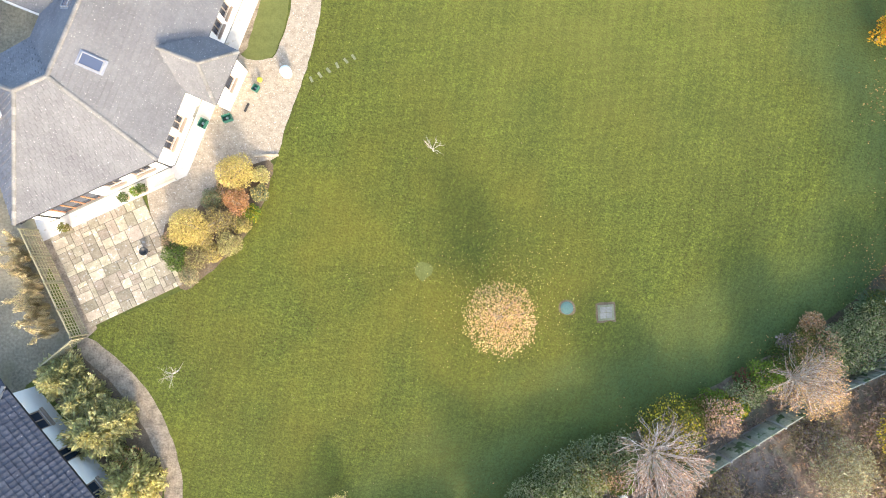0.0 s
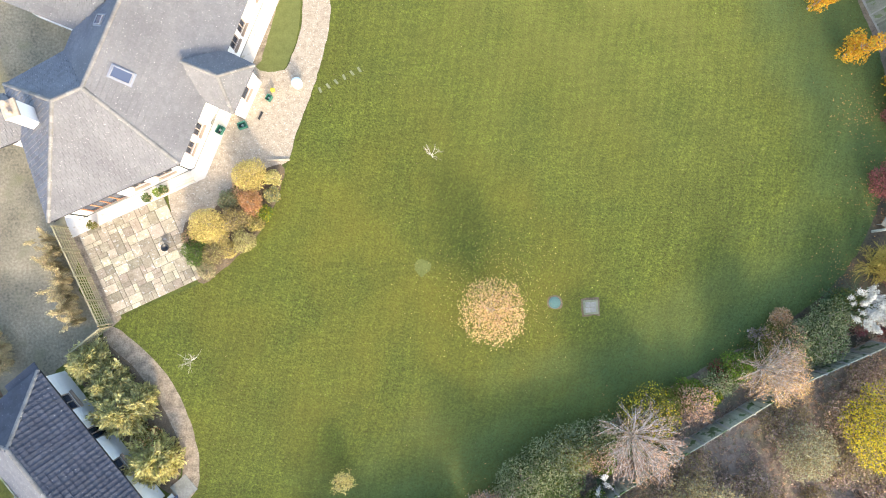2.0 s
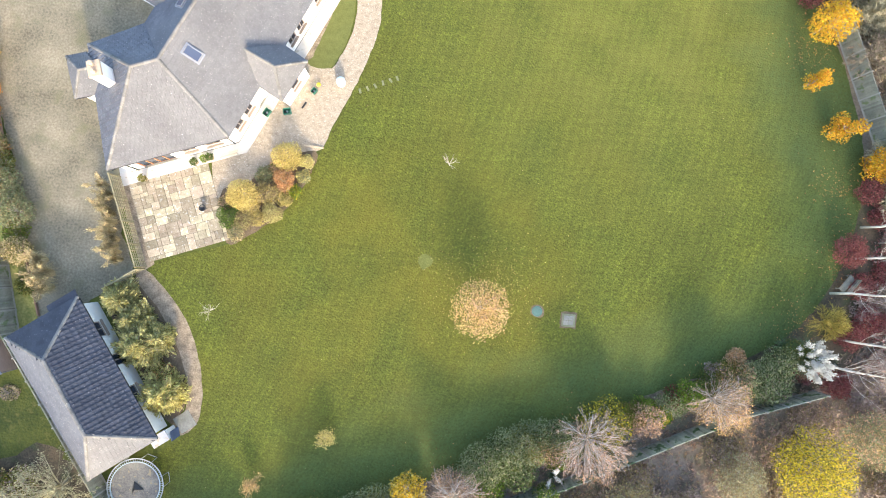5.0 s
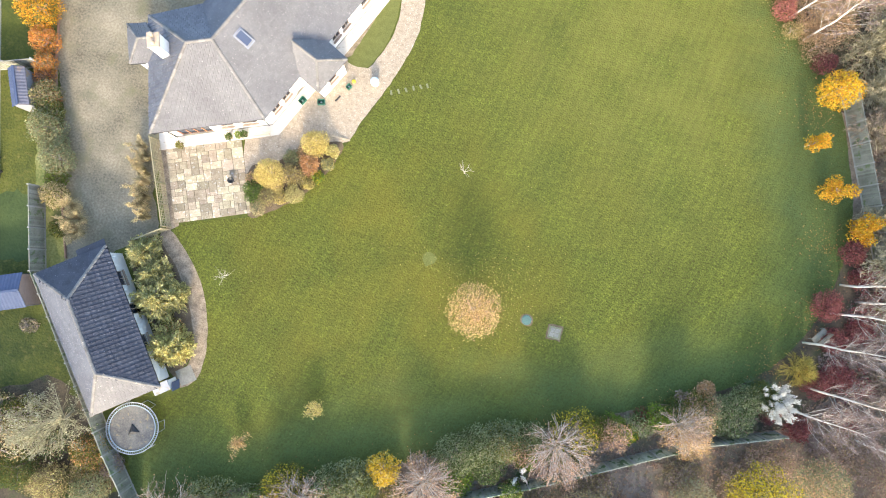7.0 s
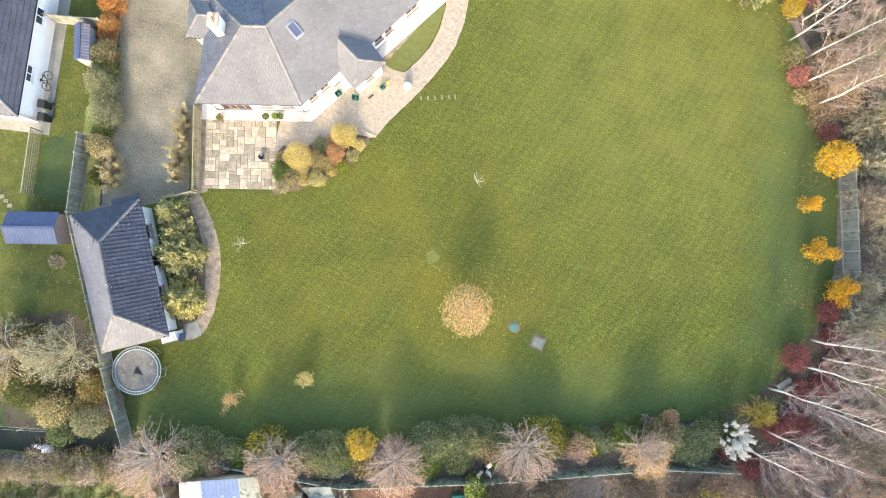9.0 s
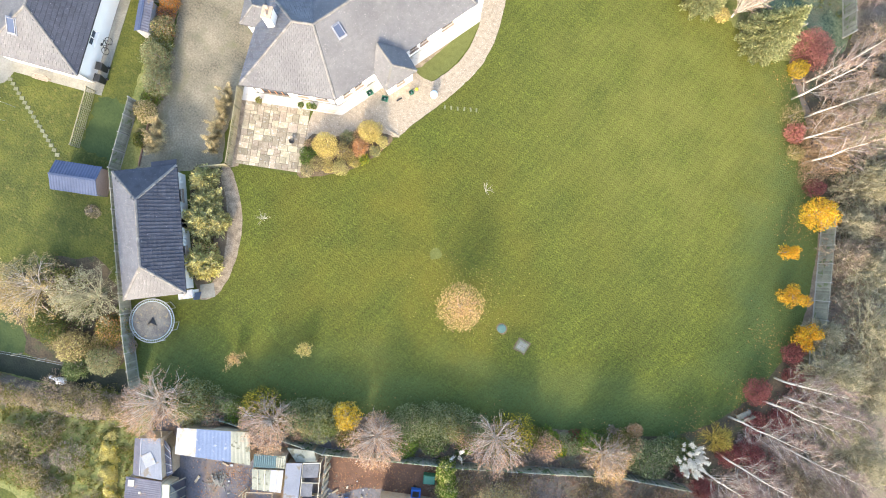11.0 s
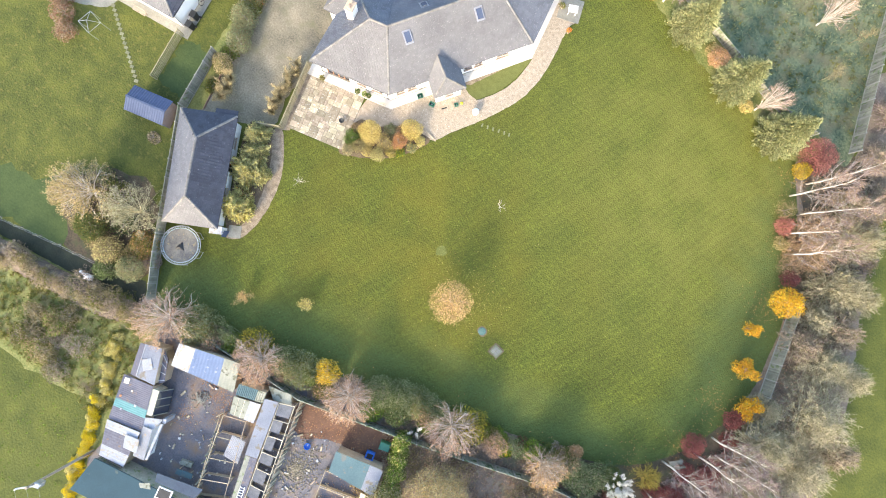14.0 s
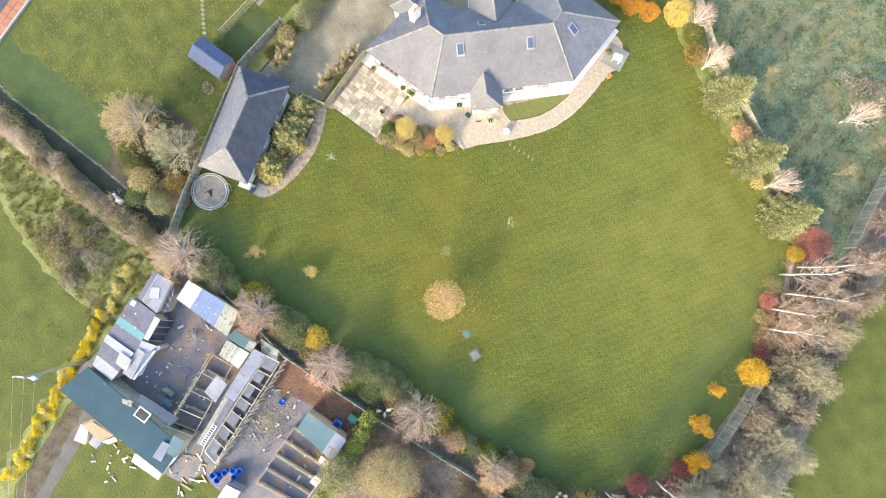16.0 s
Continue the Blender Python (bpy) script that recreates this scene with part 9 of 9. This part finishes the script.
# allotment
hut("low_shed", ((8.0, -21.6), (12.6, -19.4), (13.9, -21.9), (9.0, -23.5)), 1.9, "low shed with turquoise felt roof", PLANK, ((0, 0.72, FELT_TURQ), (0.72, 1.0, FELT_GREY)), 0.8, 0.004, 0.12)
run_frame("allotment_pen", ((8.9, -24.1), (14.0, -21.6), (16.8, -27.4), (12.2, -30.3)), 4, 0.8, "low timber pens on bare soil", PLANK)
hut("wooden_coop", ((13.0, -22.9), (14.0, -22.5), (14.4, -23.0), (13.4, -23.5)), 0.9, "small pale timber coop in the pen", PALE_PLANK, ((0, 1, PALE_PLANK),), 0.4, 0.004, 0.05)
hut("wooden_coop", ((14.6, -24.5), (15.4, -24.1), (15.7, -25.0), (14.9, -25.4)), 0.8, "small pale timber coop at the hedge", PALE_PLANK, ((0, 1, PALE_PLANK),), 0.4, 0.004, 0.05)
hut("grey_store", ((10.6, -32.8), (12.0, -31.8), (12.9, -33.4), (11.4, -34.4)), 1.5, "small store under grey-white sheets", SHEET_GREY, ((0, 0.5, SHEET_WHITE), (0.5, 1, SHEET_GREY)), 0.3, 0.01, 0.25)


def tub(x, y, r, h, mat, label, name="plastic_tub"):
    solid(name, Shape().lathe((x, y, 0.02), [(r * 0.8, 0), (r, h), (r * 0.9, h), (r * 0.72, 0.05)], 16), mat, label, "tub", "blue plastic tubs")


for i, (x, y) in enumerate(((9.8, -32.1), (10.2, -31.5), (10.5, -32.2), (9.5, -33.5), (9.9, -34.0), (9.2, -34.1), (9.6, -33.0))):
    tub(x, y, 0.33, 0.5 + 0.1 * (i % 3), BLUE_PLASTIC, "bright blue open plastic tub in the yard")
tub(5.9, -24.1, 0.35, 0.3, BLUE_PLASTIC, "bright blue round tub on the soil")
bt = thing("blue_cart", (10.9, -19.9, 0), "blue plastic cart with dark inside", "cart")
part("body", Shape().box((10.9, -19.9, 0.4), (0.9, 0.8, 0.5), 28), BLUE_PLASTIC, bt)
part("lining", Shape().box((10.9, -19.9, 0.66), (0.6, 0.5, 0.03), 28), BLACK_PLASTIC, bt)
for i in (-0.3, 0.3):
    part("wheel", Shape().lathe((10.9 + i, -19.9 - i, 0.0), [(0.12, 0.0), (0.14, 0.05), (0.14, 0.12), (0.1, 0.16)], 10), BLACK_PLASTIC, bt)
solid("feed_bin", Shape().box((11.2, -18.1, 0.4), (1.1, 0.8, 0.8), 28, 0.05), GREEN_PLASTIC, "dark green feed bin on bare soil", "bin")
rj = random.Random(11)
for i in range(100):
    x, y = rj.choice(((rj.uniform(-8, -1), rj.uniform(-33, -27)), (rj.uniform(3.5, 8), rj.uniform(-29, -22)), (rj.uniform(9, 15), rj.uniform(-29, -23)), (rj.uniform(-4, 2), rj.uniform(-36, -31))))
    m, lab = rj.choice(((PALE_PLANK, "pale offcut of board lying in the yard"), (SHEET_WHITE, "white scrap of sheet lying in the yard"), (PLANK, "weathered plank lying in the yard"), (GALV, "grey metal scrap lying in the yard")))
    w, d = rj.uniform(0.07, 0.24), rj.uniform(0.15, 0.7) if m is PLANK else rj.uniform(0.07, 0.26)
    solid("scrap_board", Shape().box((x, y, 0.08), (w, d, rj.uniform(0.05, 0.16)), rj.uniform(0, 180), 0.01), m, lab, "scrap", "scrap in the yard")
wb = thing("workbench", (-0.4, -34.75, 0), "green workbench with clutter beside the run", "workbench")
part("top", Shape().box((-0.4, -34.75, 0.8), (1.7, 0.55, 0.07), 28), FELT_TURQ, wb)
for i in (-0.6, 0.6):
    for j in (-0.3, 0.3):
        o = Matrix.Rotation(radians(28), 3, "Z") @ Vector((i, j, 0))
        part("leg", Shape().box((-0.4 + o.x, -34.75 + o.y * 0.7, 0.39), (0.07, 0.07, 0.76), 28), PLANK, wb)
solid("pallet_board", Shape().box((-1.05, -34.25, 0.2), (1.2, 0.5, 0.38), 28, 0.03), SHEET_CREAM, "pale grey box beside the workbench", "box")
rub = Shape()
for i in range(160):
    a, k = rj.uniform(0, 6.28), abs(rj.gauss(0, 0.55))
    rub.box((-5.0 + math.cos(a) * k, -29.0 + math.sin(a) * k, max(0.05, 0.28 - 0.3 * k)), (rj.uniform(0.04, 0.12), rj.uniform(0.05, 0.3), rj.uniform(0.04, 0.1)), rj.uniform(0, 90), 0.01)
tagged(part("rubble_heap", rub, CONCRETE, None, "low heap of pale rubble in the yard", kind="stuff"), category="rubble")
rub = Shape()
for i in range(900):
    a, k = rj.uniform(0, 6.28), abs(rj.gauss(0, 1.5))
    rub.box((6.9 + math.cos(a) * k, -26.6 + math.sin(a) * k * 1.4, 0.05), (rj.uniform(0.06, 0.17), rj.uniform(0.06, 0.15), rj.uniform(0.04, 0.1)), rj.uniform(0, 90), 0.01)
tagged(part("stone_spread", rub, PEBBLE, None, "scattered pale stones on the allotment ground", kind="stuff"), category="stones")
# pale parked trailer by the ditch
tr = thing("trailer", (-22.5, -29.6, 0), "small white trailer beside the ditch", "trailer")
part("body", Shape().box((-22.0, -29.2, 0.45), (0.75, 0.55, 0.5), 28, 0.15), WHITE_PVC, tr)
part("drawbar", Shape().beam((-22.4, -29.35, 0.35), (-23.1, -29.5, 0.3), 0.25, 0.12), WHITE_PVC, tr)
for s in (-0.45, 0.45):
    o = Matrix.Rotation(radians(28), 3, "Z") @ Vector((0, s, 0))
    part("wheel", Shape().lathe((-22.0 + o.x * 0.5, -29.2 + o.y * 0.5, 0.0), [(0.1, 0.05), (0.12, 0.1), (0.12, 0.2), (0.1, 0.24)], 12), BLACK_PLASTIC, tr)
# power pole with its wires
pl = thing("power_pole", (-7.4, -41.4, 0), "timber power pole with cross-arm and wires", "pole")
px, py = -8.3, -40.4
pl.location = (px, py, 0)
BASE[pl.name] = Vector((px, py, 0))
part("pole", Shape().tube([(px, py, 0), (px, py, 8.3)], [0.15, 0.11], 10), BARK_GREY, pl)
part("cross_arm", Shape().beam((px - 0.6, py - 0.9, 8.0), (px + 0.6, py + 0.9, 8.0), 0.12, 0.12), GALV, pl)
part("transformer", Shape().box((px + 0.25, py + 0.1, 7.2), (0.5, 0.45, 0.7), 30, 0.04), GALV, pl)
for k in (-1, 0, 1):
    part("insulator", Shape().lathe((px + 0.55 * k, py + 0.82 * k, 8.06), [(0.05, 0), (0.08, 0.06), (0.05, 0.12), (0.07, 0.18), (0.02, 0.22)], 10), WHITE_PVC, pl)
    a = Vector((px + 0.55 * k, py + 0.82 * k, 8.25))
    for far in (Vector((26, -62, 8.2)),):
        pts = [tuple(a.lerp(far, t) - Vector((0, 0, 2.2 * t * (1 - t)))) for t in (0, 0.15, 0.3, 0.5, 0.7, 0.85, 1)]
        part("wire", Shape().tube(pts, [0.006] * 7, 4), GALV, pl)

# wire fence along the ditch and field
wf = thing("wire_fence", (-28, -32, 0), "post and wire fence along the ditch", "fence")
wl = [(-44.0, -36.4), (-37.0, -33.8), (-30.5, -31.0), (-26.6, -29.3), (-22.4, -27.6)]
for a, b in zip(wl, wl[1:]):
    a, b = Vector((*a, 0)), Vector((*b, 0))
    m = round((b - a).length / 2.4)
    for i in range(m):
        p = a.lerp(b, i / m)
        part("post", Shape().beam(p, p + Vector((0, 0, 1.15)), 0.09, 0.09), FENCE_WOOD, wf)
    for z in (0.5, 1.05):
        part("wire", Shape().beam(a + Vector((0, 0, z)), b + Vector((0, 0, z)), 0.015, 0.015), GALV, wf)

# ---- patio flags ----
rp = random.Random(21)
PO, PU, PN = Vector((-23.6, 2.3)), Vector((0.901, 0.434)), Vector((0.434, -0.901))
NU, NV, MOD = 20, 22, 0.308
patio = thing("patio", (-19.3, 0.3, 0), "patio of mixed buff and grey sandstone flags", "patio", kind="structure")
cor = [PO, PO + PN * (NV * MOD), PO + PN * (NV * MOD) + PU * (NU * MOD), PO + PU * (NU * MOD)]
part("bed", Shape().prism([tuple(p) for p in cor], 0.0, 0.03), MORTAR, patio)
taken = set()
for j in range(NV):
    for i in range(NU):
        if (i, j) in taken:
            continue
        sizes = [(3, 2), (2, 3), (2, 2), (3, 3), (2, 1), (1, 2), (3, 2), (2, 2)]
        rp.shuffle(sizes)
        for w, d in sizes + [(1, 1)]:
            cells = [(i + a, j + b) for a in range(w) for b in range(d)]
            if all(c not in taken and c[0] < NU and c[1] < NV for c in cells):
                break
        taken.update(cells)
        c = PO + PU * ((i + w / 2) * MOD) + PN * ((j + d / 2) * MOD)
        part("flagstone", Shape().box((c.x, c.y, 0.035), (w * MOD - 0.03, d * MOD - 0.03, 0.05 + rp.uniform(0, 0.008)), 25.7, 0.012), FLAG, patio)

# ---- fallen leaves ----
rl = np.random.default_rng(77)
n = 1500
a = rl.uniform(0, 2 * math.pi, n)
k = np.abs(rl.normal(size=n)) * 2.2 + 0.6
c = np.stack([5.0 + np.cos(a) * k * 1.3, -1.9 + np.sin(a) * k, np.full(n, 0.03) + rl.random(n) * 0.02], 1)
tagged(part("fallen_leaves", blades(rl, c, 0.07, 0.045, flat=0.15), LEAF_HONEY, None, "pale copper leaves fallen round the tree", kind="stuff"), category="fallen leaves")
c = np.stack([rl.uniform(-16, 32, 2200), rl.uniform(-24, 36, 2200), np.full(2200, 0.03)], 1)
keep = np.array([inside(x, y, LAWN_EDGE) for x, y, z in c])
tagged(part("fallen_leaves", blades(rl, c[keep], 0.06, 0.04, flat=0.15), LEAF_DRAB, None, "scattered pale leaves on the lawn", kind="stuff"), category="fallen leaves")
c = np.concatenate([np.stack([x + rl.normal(size=260) * 1.3, y + rl.normal(size=260) * 1.3, np.full(260, 0.045)], 1) for x, y in ((-13, -25), (-3.9, -21), (4.9, -17), (13.9, -11.8), (22.9, -7.3), (30, -1), (33, 5), (32, 11), (28, 22), (24, 29), (20, 34))])
tagged(part("fallen_leaves", blades(rl, c, 0.1, 0.07, flat=0.15), LEAF_COPPER, None, "brown leaves fallen under the border trees", kind="stuff"), category="fallen leaves")

c = np.concatenate([np.stack([x + rl.normal(size=n) * sx, y + rl.normal(size=n) * sy, np.full(n, 0.05)], 1) for x, y, sx, sy, n in ((-4.2, -27.6, 1.6, 0.7, 700), (-2.6, -28.0, 0.6, 1.4, 300), (-4.6, -31.4, 1.0, 0.8, 350), (7.5, -19.8, 2.2, 0.9, 700), (5.0, -22.6, 1.2, 1.0, 300), (12.0, -26.0, 1.6, 1.6, 300))])
tagged(part("fallen_leaves", blades(rl, c, 0.1, 0.06, flat=0.2), LEAF_COPPER, None, "brown leaves blown over the yard floor", kind="stuff"), category="fallen leaves")

lay_ridges()
lay_single_tiles()
